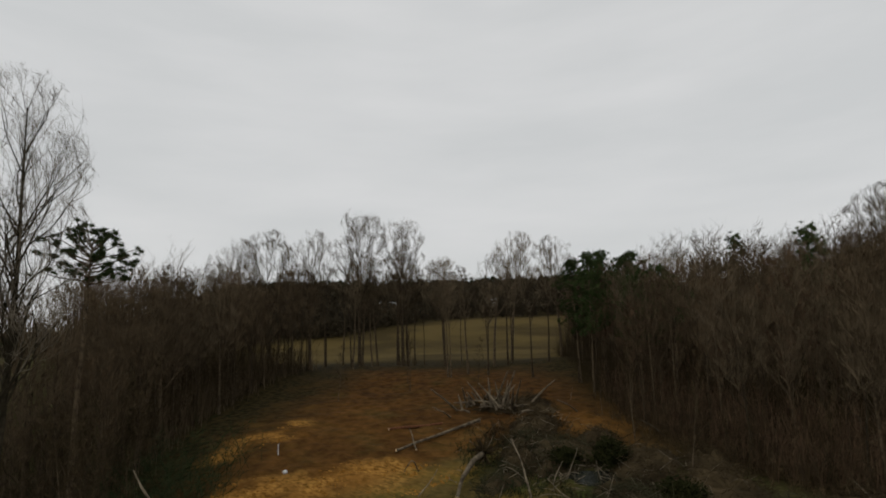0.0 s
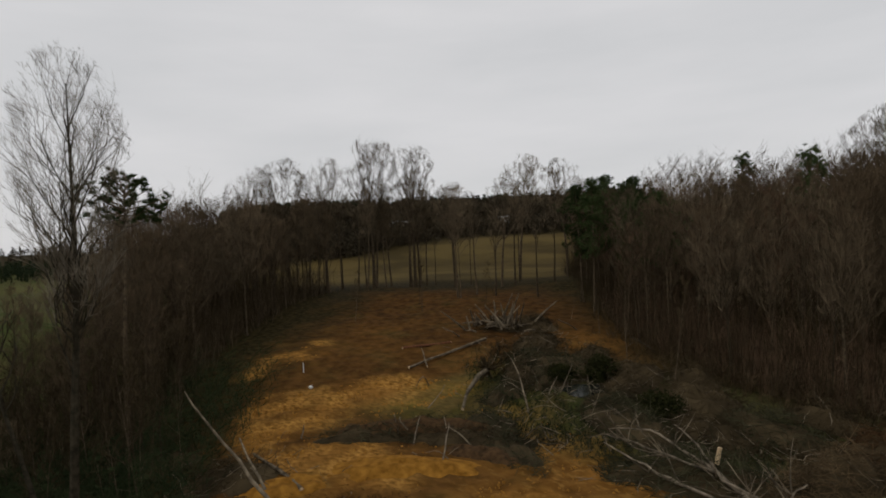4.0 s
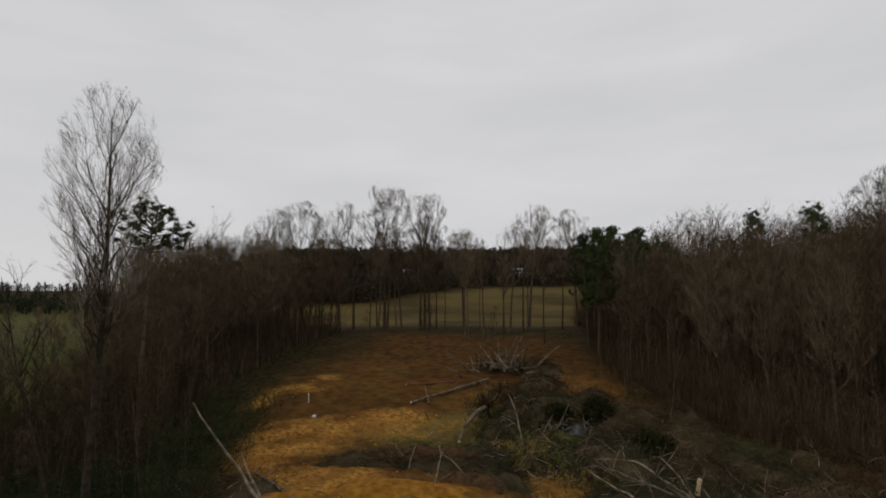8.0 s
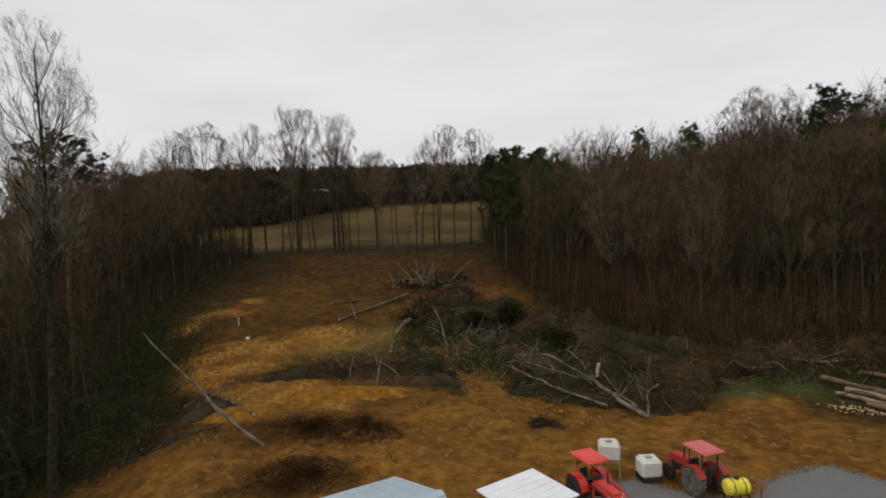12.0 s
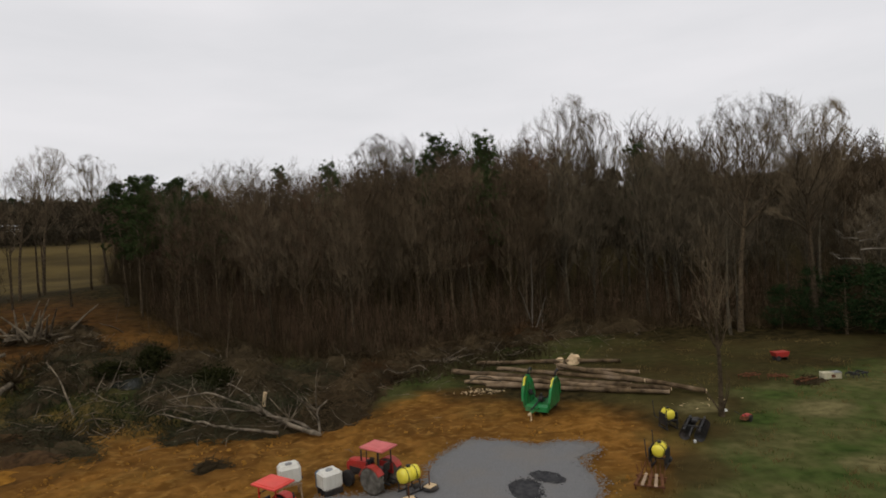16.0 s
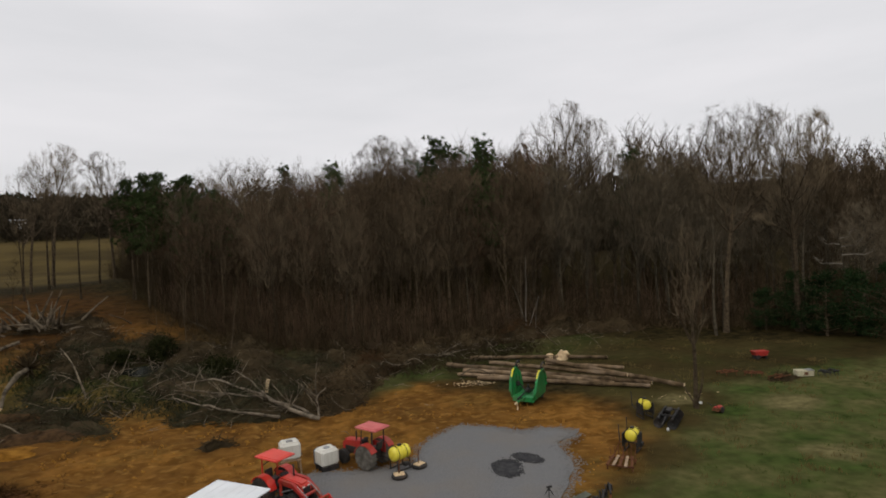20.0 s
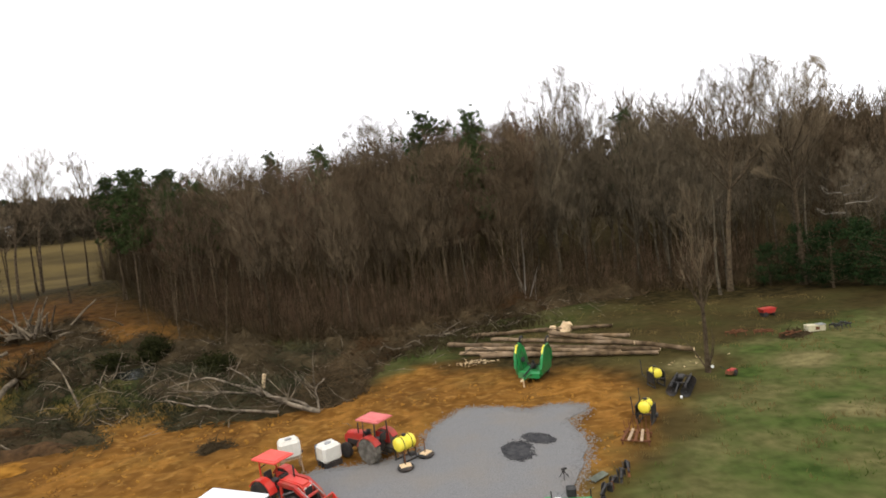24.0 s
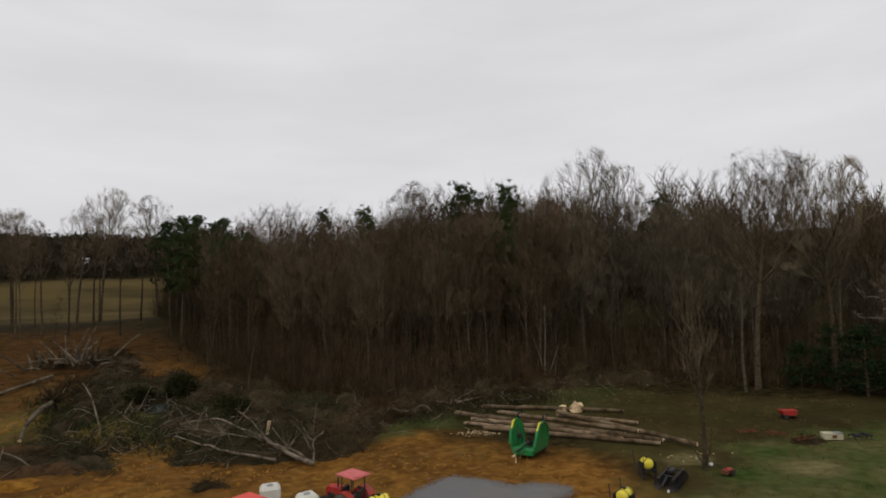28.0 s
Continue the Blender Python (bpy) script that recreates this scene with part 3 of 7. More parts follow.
def pine_geo(seed, height, crown_from, spread, n=46, flat=1.0):
    """A loblolly-like pine: bare trunk, and a crown of needle clumps on short limbs."""
    rng = random.Random(seed)
    wood, tufts = Geo(), Geo()
    stem = wander(rng, (0, 0, -0.4), (0, 0, 1), height, 6, 0.04)
    wood.tube(stem, [0.24, 0.2, 0.17, 0.14, 0.1, 0.06, 0.03], 6)
    for i in range(n):
        t = crown_from + (1 - crown_from) * (i + rng.random()) / n
        k = min(int(t * 6), 5)
        p = stem[k].lerp(stem[k + 1], t * 6 - k)
        a = rng.uniform(0, 6.28)
        s = (t - crown_from) / (1 - crown_from)
        reach = height * spread * (0.15 + 1.3 * math.sin(math.pi * (0.2 + s * 0.8))) * rng.uniform(0.55, 1.1)
        tip = p + Vector((math.cos(a), math.sin(a), rng.uniform(0.0, 0.5) * flat)) * reach
        wood.tube([p, p.lerp(tip, 0.5) + Vector((0, 0, 0.1)), tip], [0.06, 0.04, 0.02], 4, caps=False)
        for _ in range(9):
            c = p.lerp(tip, rng.uniform(0.3, 1.05)) + Vector((rng.gauss(0, 0.6), rng.gauss(0, 0.6), rng.gauss(0.1, 0.4 * flat)))
            for _ in range(26):
                d = Vector((rng.gauss(0, 1), rng.gauss(0, 1), rng.gauss(0.3, 0.8))).normalized()
                q = d.orthogonal().normalized() * 0.05
                e = c + d * rng.uniform(0.3, 0.75)
                w = d.cross(q)
                tufts.add([c + q, c - q * 0.5 + w * 0.8, c - q * 0.5 - w * 0.8, e], [(0, 1, 3), (1, 2, 3), (2, 0, 3)])
    return wood, tufts


def umbrella_pine_geo(seed, height, low, half):
    """A pine with a clear trunk and a rounded, lobed crown of needle clumps: low is where the crown begins, half its half width in metres."""
    rng = random.Random(seed)
    wood, tufts = Geo(), Geo()
    stem = wander(rng, (0, 0, -0.4), (0, 0, 1), height * 0.96, 6, 0.03)
    wood.tube(stem, [0.26, 0.22, 0.19, 0.16, 0.12, 0.09, 0.04], 6)
    base = Vector((stem[5].x, stem[5].y, height * low))
    rise = height * (1 - low)
    for i in range(34):
        s = (i + rng.random()) / 34
        a = i * 2.4 + rng.uniform(-0.4, 0.4)
        r = half * math.sqrt(max(0.0, 1 - (abs(s - 0.3) / 0.72) ** 2)) * rng.uniform(0.6, 1.0)
        tip = base + Vector((math.cos(a) * r, math.sin(a) * r, rise * (s + rng.uniform(-0.04, 0.04))))
        p = base + Vector((0, 0, rise * max(-0.1, s * 0.8 - 0.16)))
        wood.tube([p, p.lerp(tip, 0.55) + Vector((0, 0, -0.12)), tip], [0.07, 0.05, 0.02], 4, caps=False)
        for _ in range(5):
            c = p.lerp(tip, rng.uniform(0.6, 1.0)) + Vector((rng.gauss(0, 0.26), rng.gauss(0, 0.26), rng.gauss(0.08, 0.14)))
            for _ in range(52):
                d = Vector((rng.gauss(0, 1), rng.gauss(0, 1), rng.gauss(0.35, 0.7))).normalized()
                q = d.orthogonal().normalized() * 0.035
                tufts.add([c + q, c - q * 0.5 + d.cross(q) * 0.8, c - q * 0.5 - d.cross(q) * 0.8, c + d * rng.uniform(0.2, 0.48)], [(0, 1, 3), (1, 2, 3), (2, 0, 3)])
    return wood, tufts


def tree_kind(name, wood, fine, bark, leaf, label, category):
    """A tree of two parts, kept as the pattern of its copies."""
    t = thing(name, pose(0, 0, 0), label, category)
    part("trunk", wood, bark, t)
    part("crown", fine, leaf, t)
    return t


def fall(x):
    """The woods grow lower towards their east end."""
    return 1 - 0.24 * step(44, 62, x)


def plant(pattern, x, y, size=1.0, turn=0.0, group="", label=""):
    size *= fall(x)
    m = pose(x, y, ground_height(x, y) - 0.05, random.uniform(-2, 2), random.uniform(-2, 2), turn)
    ob = copy_thing(pattern, m)
    ob.scale = (size, size, size)
    return tagged(ob, label, group=group)


def away(ob):
    """Takes the pattern itself out once its copies stand."""
    for o in (*ob.children_recursive, ob):
        bpy.data.objects.remove(o)


random.seed(5)
WOODS = [tree_kind("bare_tree", *grown_tree_geo(11 + i, 23.0, g, w, c, 17, 3, 7, fat=0.8, mid=m, rise=1.7, up=0.3, trim=False), BARK, leaf, f"leafless {hue} hardwood at the edge of the woods", "tree")
         for i, (g, w, c, m, leaf, hue) in enumerate(((0.19, 0.14, 0.3, 0.68, TWIG, "brown"), (0.14, 0.12, 0.36, 0.7, TWIG_RED, "red-brown"), (0.21, 0.16, 0.34, 0.68, TWIG_GREY, "grey"), (0.13, 0.11, 0.26, 0.66, TWIG, "brown"), (0.13, 0.13, 0.22, 0.62, TWIG_RED, "red-brown"), (0.16, 0.13, 0.28, 0.64, TWIG, "brown")))]
ASHES = [tree_kind("bare_tree", *grown_tree_geo(17 + i, 23.0, g, w, c, 17, 3, 7, fat=0.8, mid=m, rise=1.7, up=0.3, trim=False), GREY_BARK, ASH_TWIG, "leafless ash-grey hardwood behind the lawn", "tree")
         for i, (g, w, c, m) in enumerate(((0.19, 0.15, 0.32, 0.68), (0.15, 0.13, 0.34, 0.7), (0.21, 0.16, 0.3, 0.66)))]


def wood_kind(pick, x, y):
    """Ash-grey trees take over from the brown ones towards the east."""
    return ASHES[WOODS.index(pick) % 3] if x + 16 * noise.noise(Vector((x * 0.11, y * 0.11, 3))) > 15 and y > 0 else pick


TALL = [tree_kind("tall_tree", *grown_tree_geo(40 + i, 30.0, 0.36, w, c, 16, 4, 5, fat=0.75, mid=m, rise=1.5, fork=f, up=0.16, wild=0.3, fill=(0.9, 1.05), limb=0.55), BARK, TWIG_GREY, "tall leafless hardwood with a rounded crown above the woods", "tree") for i, (w, c, m, f) in enumerate(((0.2, 0.5, 0.74, 0.6), (0.17, 0.48, 0.72, 0.56), (0.21, 0.52, 0.76, 0.62)))]
PINES = [tree_kind("pine_tree", *pine_geo(60 + i, 25.0, c, w, n, f), BARK, NEEDLES, "dark green pine standing above bare woods", "pine tree") for i, (c, w, n, f) in enumerate(((0.62, 0.12, 40, 1.0), (0.4, 0.10, 46, 1.0), (0.42, 0.13, 58, 1.0)))]

ROW = [tree_kind("bare_tree", *grown_tree_geo(70 + i, 23.0, g, w, 0.5, 10, 3, 6, fat=0.7, mid=0.76, rise=1.8, fork=0.86, up=0.2), BARK, TWIG_GREY, "bare slender hardwood in the open row before the field", "tree") for i, (g, w) in enumerate(((0.19, 0.11), (0.15, 0.12), (0.23, 0.1)))]

NORTH_EDGE = [(-89.90, 156.70), (-47.5, 96.0), (-40.0, 86.5), (-31.0, 80.30), (-18.85, 71.77), (-10.15, 69.60), (4.35, 74.67), (15.95, 79.75), (24.65, 79.75), (36.25, 75.40), (47.85, 72.50), (63.80, 63.80), (87.00, 43.50)]
LEFT_EDGE = [(-59.45, 22.47), (-73.95, 35.52), (-87.00, 50.75), (-95.70, 62.35), (-102.95, 72.50), (-106.58, 82.65)]


def edge_of(poly, t):
    """A point at the share t of a line of points, and the way to its left."""
    lens = [math.dist(a, b) for a, b in zip(poly, poly[1:])]
    d = t * sum(lens)
    for (a, b), n in zip(zip(poly, poly[1:]), lens):
        if d <= n:
            break
        d -= n
    k = min(1.0, d / n)
    return (a[0] + (b[0] - a[0]) * k, a[1] + (b[1] - a[1]) * k), ((a[1] - b[1]) / n, (b[0] - a[0]) / n)


spots = []


def stand(edge, count, depth, gap, bias=1.5, start=0.0, most=70.5):
    """Spots for trees behind an edge, thicker near it, none closer than gap."""
    made = []
    for _ in range(count * 40):
        if len(made) == count:
            break
        (x, y), (nx, ny) = edge_of(edge, random.random())
        d = start + depth * random.random() ** bias
        x, y = x + nx * d + random.uniform(-1, 1), y + ny * d + random.uniform(-1, 1)
        if math.degrees(math.atan2(-x, y)) < most and all((x - a) ** 2 + (y - b) ** 2 > gap * gap for a, b in spots):
            spots.append((x, y))
            made.append((x, y))
    return made


for x, y in stand(NORTH_EDGE, 205, 38, 2.2):
    plant(wood_kind(random.choice(WOODS), x, y), x, y, random.uniform(0.68, 1.12), random.uniform(0, 360), "north woods")
for x, y in stand(LEFT_EDGE, 90, 36, 2.4):
    plant(random.choice((WOODS[0], WOODS[2], WOODS[3], WOODS[5])), x, y, random.uniform(0.75, 1.05), random.uniform(0, 360), "west woods")

for _ in range(34):
    phi, r = radians(random.uniform(-25, 1)), random.uniform(80, 112)
    plant(wood_kind(random.choice(WOODS), -math.sin(phi) * r, math.cos(phi) * r), -math.sin(phi) * r, math.cos(phi) * r, random.uniform(1.08, 1.22), random.uniform(0, 360), "north woods")

# the open row of trees between the clearing and the far field
for k in range(22):
    t = min(1, max(0, k // 2 / 11 + random.gauss(0.04, 0.035)))
    x, y = (-113.10, 82.65)
    x2, y2 = (-68.15, 113.10)
    d = random.uniform(-14, 9)
    plant(random.choice(ROW), x + (x2 - x) * t - 0.6 * d, y + (y2 - y) * t + 0.8 * d, random.uniform(0.8, 1.06), random.uniform(0, 360), "trees along the far field", "bare slender hardwood in the open row before the field")
for k in range(6):
    t = (k + random.uniform(0.2, 0.8)) / 8
    x, y = (-110.20, 87.00)
    x2, y2 = (-66.70, 116.00)
    plant(random.choice(TALL), x + (x2 - x) * t + random.uniform(-5, 5), y + (y2 - y) * t + random.uniform(-3, 7), random.uniform(0.68, 0.85), random.uniform(0, 360), "trees along the far field", "bare hardwood with a rounded crown before the field")
for (x, y), s in (((-101.50, 90.62), 1.15), ((-94.25, 96.42), 1.1), ((-88.45, 128.32), 1.08), ((-78.30, 134.85), 1.0), ((-110.20, 84.10), 1.0), ((-116.00, 78.30), 1.0), ((-121.80, 72.50), 0.95), ((-97.88, 101.50), 0.9)):
    plant(random.choice(TALL), x, y, s, random.uniform(0, 360), "trees along the far field", "tall bare hardwood with a round crown before the field")
# crowns that stand above the north woods
for (x, y), s in (((17.98, 90.62), 1.12), ((24.65, 95.70), 1.08), ((34.95, 70.76), 0.96), ((42.48, 68.15), 0.93), ((52.20, 84.10), 0.98), ((59.45, 87.00), 0.93), ((47.85, 89.90), 1.0), ((-8.70, 124.70), 1.05), ((-13.05, 130.50), 1.05)):
    plant(random.choice(TALL), x, y, s, random.uniform(0, 360), "north woods")
for (x, y), k, s in (((-0.72, 94.83), 0, 1.17), ((7.97, 91.06), 1, 1.14), ((-22.33, 119.48), 1, 1.04), ((-46.40, 168.92), 1, 1.15), ((31.46, 94.83), 1, 1.02)):
    plant(PINES[k], x, y, s, random.uniform(0, 360), "pines over the woods")
for (x, y), s in (((-50.02, 95.70), 0.9), ((-44.95, 97.88), 0.86), ((-55.10, 101.05), 0.85), ((-42.05, 93.35), 0.74), ((-39.15, 97.97), 0.8), ((-52.6, 106.2), 0.92), ((-46.2, 104.0), 0.9)):
    plant(PINES[2], x, y, s, random.uniform(0, 360), "pines at the corner of the woods", "thick dark green pine with limbs down low")

# single trees round the clearing
umbrella = tree_kind("pine_tree", *umbrella_pine_geo(62, 25.0, 0.83, 3.8), BARK, NEEDLES, "umbrella-crowned green pine with a clear trunk", "pine tree")
plant(umbrella, *(-59.38, 25.95), 1.11, 40)
away(umbrella)
left_big = tree_kind("tall_tree", *grown_tree_geo(91, 32.0, 0.32, 0.1, 0.5, 40, 4, 4, fat=0.42, mid=0.75, lean=0.004, rise=1.7, fork=0.9, up=0.24, wild=0.4, fill=(0.72, 0.95), limb=0.24), DARK_BARK, PALE_TWIG, "very tall slim bare tree beside the gully", "tree")
plant(left_big, *(-41.05, 17.1), 1.03, 225)
away(left_big)
crooked = tree_kind("bare_tree", *grown_tree_geo(93, 23.0, 0.21, 0.13, 0.56, 9, 3, 4, fat=0.5, mid=0.78, lean=-0.2, rise=1.6, limb=0.5, trim=False), DARK_BARK, TWIG, "crooked bare tree beside a taller one", "tree")
plant(crooked, *(-47.85, 17.69), 1.0, 44)
away(crooked)
for k in range(34):
    phi, r = radians(random.uniform(66, 92)), random.uniform(62, 125)
    plant(random.choice(WOODS), -math.sin(phi) * r, math.cos(phi) * r, random.uniform(0.34, 0.62), random.uniform(0, 360), "young trees in the meadow", "young leafless tree in the murky meadow")
SAPLINGS = [tree_kind("sapling", *bare_tree_geo(100 + i, 11.0, 0.3, 0.22, 0.07, 10, 4, 3, lean=0.05 * i), BARK, BRUSH, "thin bare sapling in rough ground", "sapling") for i in range(3)]
for _ in range(150):
    phi, r = radians(random.uniform(64, 88)), random.uniform(38, 85)
    x, y = -math.sin(phi) * r, math.cos(phi) * r + 3
    if edge_distance(x, y, CLAY) < -2:
        plant(random.choice(SAPLINGS), x, y, random.uniform(0.6, 1.35), random.uniform(0, 360), "saplings by the gully")
for (x, y), s in (((-48.2, 92.4), 1.0), ((-38.6, 83.4), 0.9), ((-36.2, 82.2), 1.1), ((-55.4, 100.6), 1.2), ((-42.77, 83.52), 0.5), ((-79.31, 83.08), 0.6), ((-75.40, 79.75), 0.7), ((-66.70, 87.00), 0.6), ((-79.75, 68.15), 0.6), ((-34.80, 75.40), 0.7), ((-26.10, 68.15), 0.8)):
    plant(random.choice(SAPLINGS), x, y, s * 1.4, random.uniform(0, 360), "lone saplings left standing")
for pattern in WOODS + ASHES + ROW + TALL + PINES + SAPLINGS:
    away(pattern)

yard_tree = thing("yard_tree", on_ground(*(18.66, 42.92)), "slender bare tree with forked stems beside the machines", "tree")
wood, fine = grown_tree_geo(120, 15.0, 0.19, 0.12, 0.4, 12, 3, 3, fat=0.5, mid=0.68, rise=2.2, up=0.35)
for a, b2 in ((-0.9, 1.2), (1.1, 0.4), (0.5, -1.1)):
    wood.tube(wander(random.Random(3), (0, 0, 0.1), (a * 0.5, b2 * 0.5, 1.3), 3.2, 4, 0.12), [0.07, 0.055, 0.04, 0.025, 0.012], 5)
part("trunk", wood, BARK, yard_tree)
part("crown", fine, TWIG_GREY, yard_tree)

birch = thing("pale_tree", on_ground(*(10.44, 75.40)), "thin pale-barked tree with leaning stems at the woods' edge", "tree")
for k, (x0, lean, h, r) in enumerate(((0.0, 0.1, 10.5, 0.1), (0.05, 0.42, 5.6, 0.075), (1.3, 0.06, 4.6, 0.06), (0.3, -0.12, 7.0, 0.06))):
    part("stem", Geo().tube(wander(random.Random(k + 4), (x0, 0, -0.2), (lean, 0, 1), h, 6, 0.07), [r * (1 - 0.13 * i) for i in range(7)], 6), PALE_BARK, birch)
SNAGS = [((35.3, 72.0), 12.5, 5, GREY_BARK, "tall grey hardwood trunk forking high at the lawn's edge", [(-1.7, 7.6, 1.7), (1.3, 8.9, 1.5), (2.2, 9.4, 0.9), (-2.3, 9.3, 1.1), (0.6, 10.6, 1.8)]),
         ((43.5, 68.8), 15.5, 6, GREY_BARK, "grey broken trunk standing at the lawn's edge", [(0.8, 13.0, 0.8), (-0.5, 11.2, 0.5), (0.9, 9.4, 0.4)]),
         ((48.1, 67.6), 11.8, 7, PALE_BARK, "pale dead tree with long level limbs", [(-3.0, 7.8, 0.9), (3.2, 8.9, 0.7), (2.2, 9.9, 1.2), (-2.0, 10.2, 0.8), (1.3, 10.9, 1.3)]),
         ((33.0, 69.4), 15.0, 8, GREY_BARK, "slim grey trunk before the woods", [(-1.0, 10.5, 1.6), (1.1, 11.6, 1.8)]),
         ((-13.05, 73.22), 9.0, 9, GREY_BARK, "pale dead sapling bent over in the woods", [(-0.7, 5.0, 1.5), (0.6, 6.0, 1.7)]),
         ((3.19, 78.30), 11.0, 11, GREY_BARK, "thin pale dead tree at the woods' edge", [(0.7, 6.0, 1.2), (-0.6, 7.5, 1.0)])]
for (x, y), h, seed, bark, lab, limbs in SNAGS:
    snag = thing("snag", on_ground(x, y), lab, "dead tree")
    rng = random.Random(seed)
    stem = wander(rng, (0, 0, -0.2), (0, 0, 1), h, 6, 0.06)
    part("trunk", Geo().tube(stem, [0.014 * h, 0.012 * h, 0.0105 * h, 0.009 * h, 0.007 * h, 0.005 * h, 0.03], 7), GREY_BARK, snag)
    for reach, z, curl in limbs:
        k = min(int((z + 0.2) / h * 6), 5)
        p = stem[k].lerp(stem[k + 1], (z + 0.2) / h * 6 - k)
        across = Vector((0.82, -0.57, 0)) * reach
        back = Vector((0.57, 0.82, 0)) * rng.uniform(-0.8, 0.8)
        limb = [p, p + across * 0.35 + back * 0.3 + Vector((0, 0, 0.1)), p + across * 0.7 + back * 0.7 + Vector((0, 0, -0.1 + 0.2 * curl)), p + across + back + Vector((0, 0, 0.9 * curl))]
        r = 0.035 + 0.012 * abs(reach)
        arm = part("limb", Geo().tube(limb, [r, r * 0.8, r * 0.6, r * 0.25], 5), bark, snag)
        for e in (0.5, 0.8):
            q = limb[1].lerp(limb[3], e)
            part("branch", Geo().tube([q, q + across.normalized() * 0.5 + Vector((rng.gauss(0, 0.2), rng.gauss(0, 0.2), 0.8 * rng.uniform(0.3, 1)))], [r * 0.5, 0.012], 4), bark, arm)


# ---- thin undergrowth at the foot of the woods ----
def undergrowth(edge, count, depth, mat, label, seed, tall=(2.2, 7.5)):
    """A veil of thin upright saplings, with a few twigs each, that hides the feet of the trees."""
    rng, geo = random.Random(seed), Geo()
    for _ in range(count):
        (x, y), (nx, ny) = edge_of(edge, rng.random())
        d = -0.6 + depth * rng.random() ** 1.4
        x, y, h = x + nx * d + rng.gauss(0, 0.8), y + ny * d + rng.gauss(0, 0.8), rng.uniform(*tall) * (0.6 + 0.4 * min(1, (d + 1) / 4))
        stem = wander(rng, (x, y, ground_height(x, y) - 0.1), (rng.gauss(0, 0.14), rng.gauss(0, 0.14), 1), h, 3, 0.1)
        geo.tube(stem, [0.036, 0.028, 0.02, 0.008], 3, caps=False)
        for _ in range(7):
            k = rng.randint(0, 2)
            p = stem[k].lerp(stem[k + 1], rng.random())
            way = Vector((rng.gauss(0, 0.7), rng.gauss(0, 0.7), rng.uniform(0.3, 1.1))).normalized()
            geo.tube([p, p + way * h * rng.uniform(0.1, 0.26)], [0.019, 0.007], 3, caps=False)
    solid("undergrowth", geo, mat, pose(0, 0, 0), label, "undergrowth", kind="stuff")


undergrowth(NORTH_EDGE[1:11], 2600, 11, TWIG_RED, "red-brown leafless undergrowth along the north woods", 51)
undergrowth(NORTH_EDGE[1:11], 1300, 9, TWIG, "brown leafless undergrowth along the north woods", 52, (1.6, 5.0))
undergrowth(LEFT_EDGE, 900, 9, TWIG, "brown leafless undergrowth along the west woods", 53)


# ---- woods behind, too many to count ----
def low_tree(geo, rng, x, y, h, wide):
    """A far tree: a thin trunk under a crown of rough slivers."""
    z = ground_height(x, y)
    geo.tube([(x, y, z - 0.3), (x + rng.uniform(-0.5, 0.5), y, z + h * 0.9)], [0.2, 0.05], 3, caps=False)
    for _ in range(wide):
        a, t = rng.uniform(0, 6.28), rng.uniform(0.08, 0.95)
        r = h * 0.18 * (1.15 - t) ** 0.5
        p = Vector((x, y, z + h * t))
        q = p + Vector((math.cos(a), math.sin(a), rng.uniform(0.9, 2.4))) * r * rng.uniform(0.6, 1.2)
        geo.sliver(p, q, 0.06)
        for _ in range(9):
            e = p.lerp(q, rng.uniform(0.25, 1))
            geo.sliver(e, e + Vector((rng.uniform(-1, 1), rng.uniform(-1, 1), rng.uniform(0.2, 1.7))) * h * 0.055, 0.036)


rng = random.Random(77)
geo = Geo()
for x, y in stand(NORTH_EDGE, 680, 95, 2.4, 1.0, 14):
    low_tree(geo, rng, x, y, (25.5 if x > -8 else 23) * fall(x) * rng.uniform(0.8, 1.08), 42)
solid("woods_behind", geo, TWIG, pose(0, 0, 0), "deep bare hardwood forest filling the hillside", "woods", kind="stuff")
geo = Geo()
for x, y in stand(LEFT_EDGE, 190, 70, 2.7, 1.2, 12):
    low_tree(geo, rng, x, y, 22 * rng.uniform(0.75, 1.05), 30)
solid("woods_behind", geo, TWIG, pose(0, 0, 0), "deep bare hardwood forest beyond the gully", "woods", kind="stuff")


def far_crowns(name, count, phi0, phi1, r0, r1, h0, h1, mat, label, seed, dip=0.0):
    """Woods past the field: rough crowns of broken slivers, close together."""
    rng, geo = random.Random(seed), Geo()
    for _ in range(count):
        phi, r = radians(rng.uniform(phi0, phi1)), rng.uniform(r0, r1)
        r -= dip * step(36, 56, math.degrees(phi))
        x, y = -math.sin(phi) * r, math.cos(phi) * r
        z, h = ground_height(x, y), rng.uniform(h0, h1) * fall(x if y > 0 else 0)
        geo.tube([(x, y, z - 1), (x, y, z + h * 0.8)], [0.35, 0.1], 3, caps=False)
        for _ in range(26):
            t = rng.uniform(0.08, 1)
            s = h * 0.24 * math.sin(math.pi * min(0.97, 0.2 + t * 0.75))
            c = Vector((x + rng.gauss(0, 0.6) * s, y + rng.gauss(0, 0.6) * s, z + h * t))
            pts = [c + Vector((rng.gauss(0, 1), rng.gauss(0, 1), rng.gauss(0, 1.2))) * h * 0.06 for _ in range(4)]
            geo.add(pts, [(0, 1, 2), (0, 3, 1), (1, 3, 2), (2, 3, 0)])
    solid(name, geo, mat, pose(0, 0, 0), label, "woods", kind="stuff")


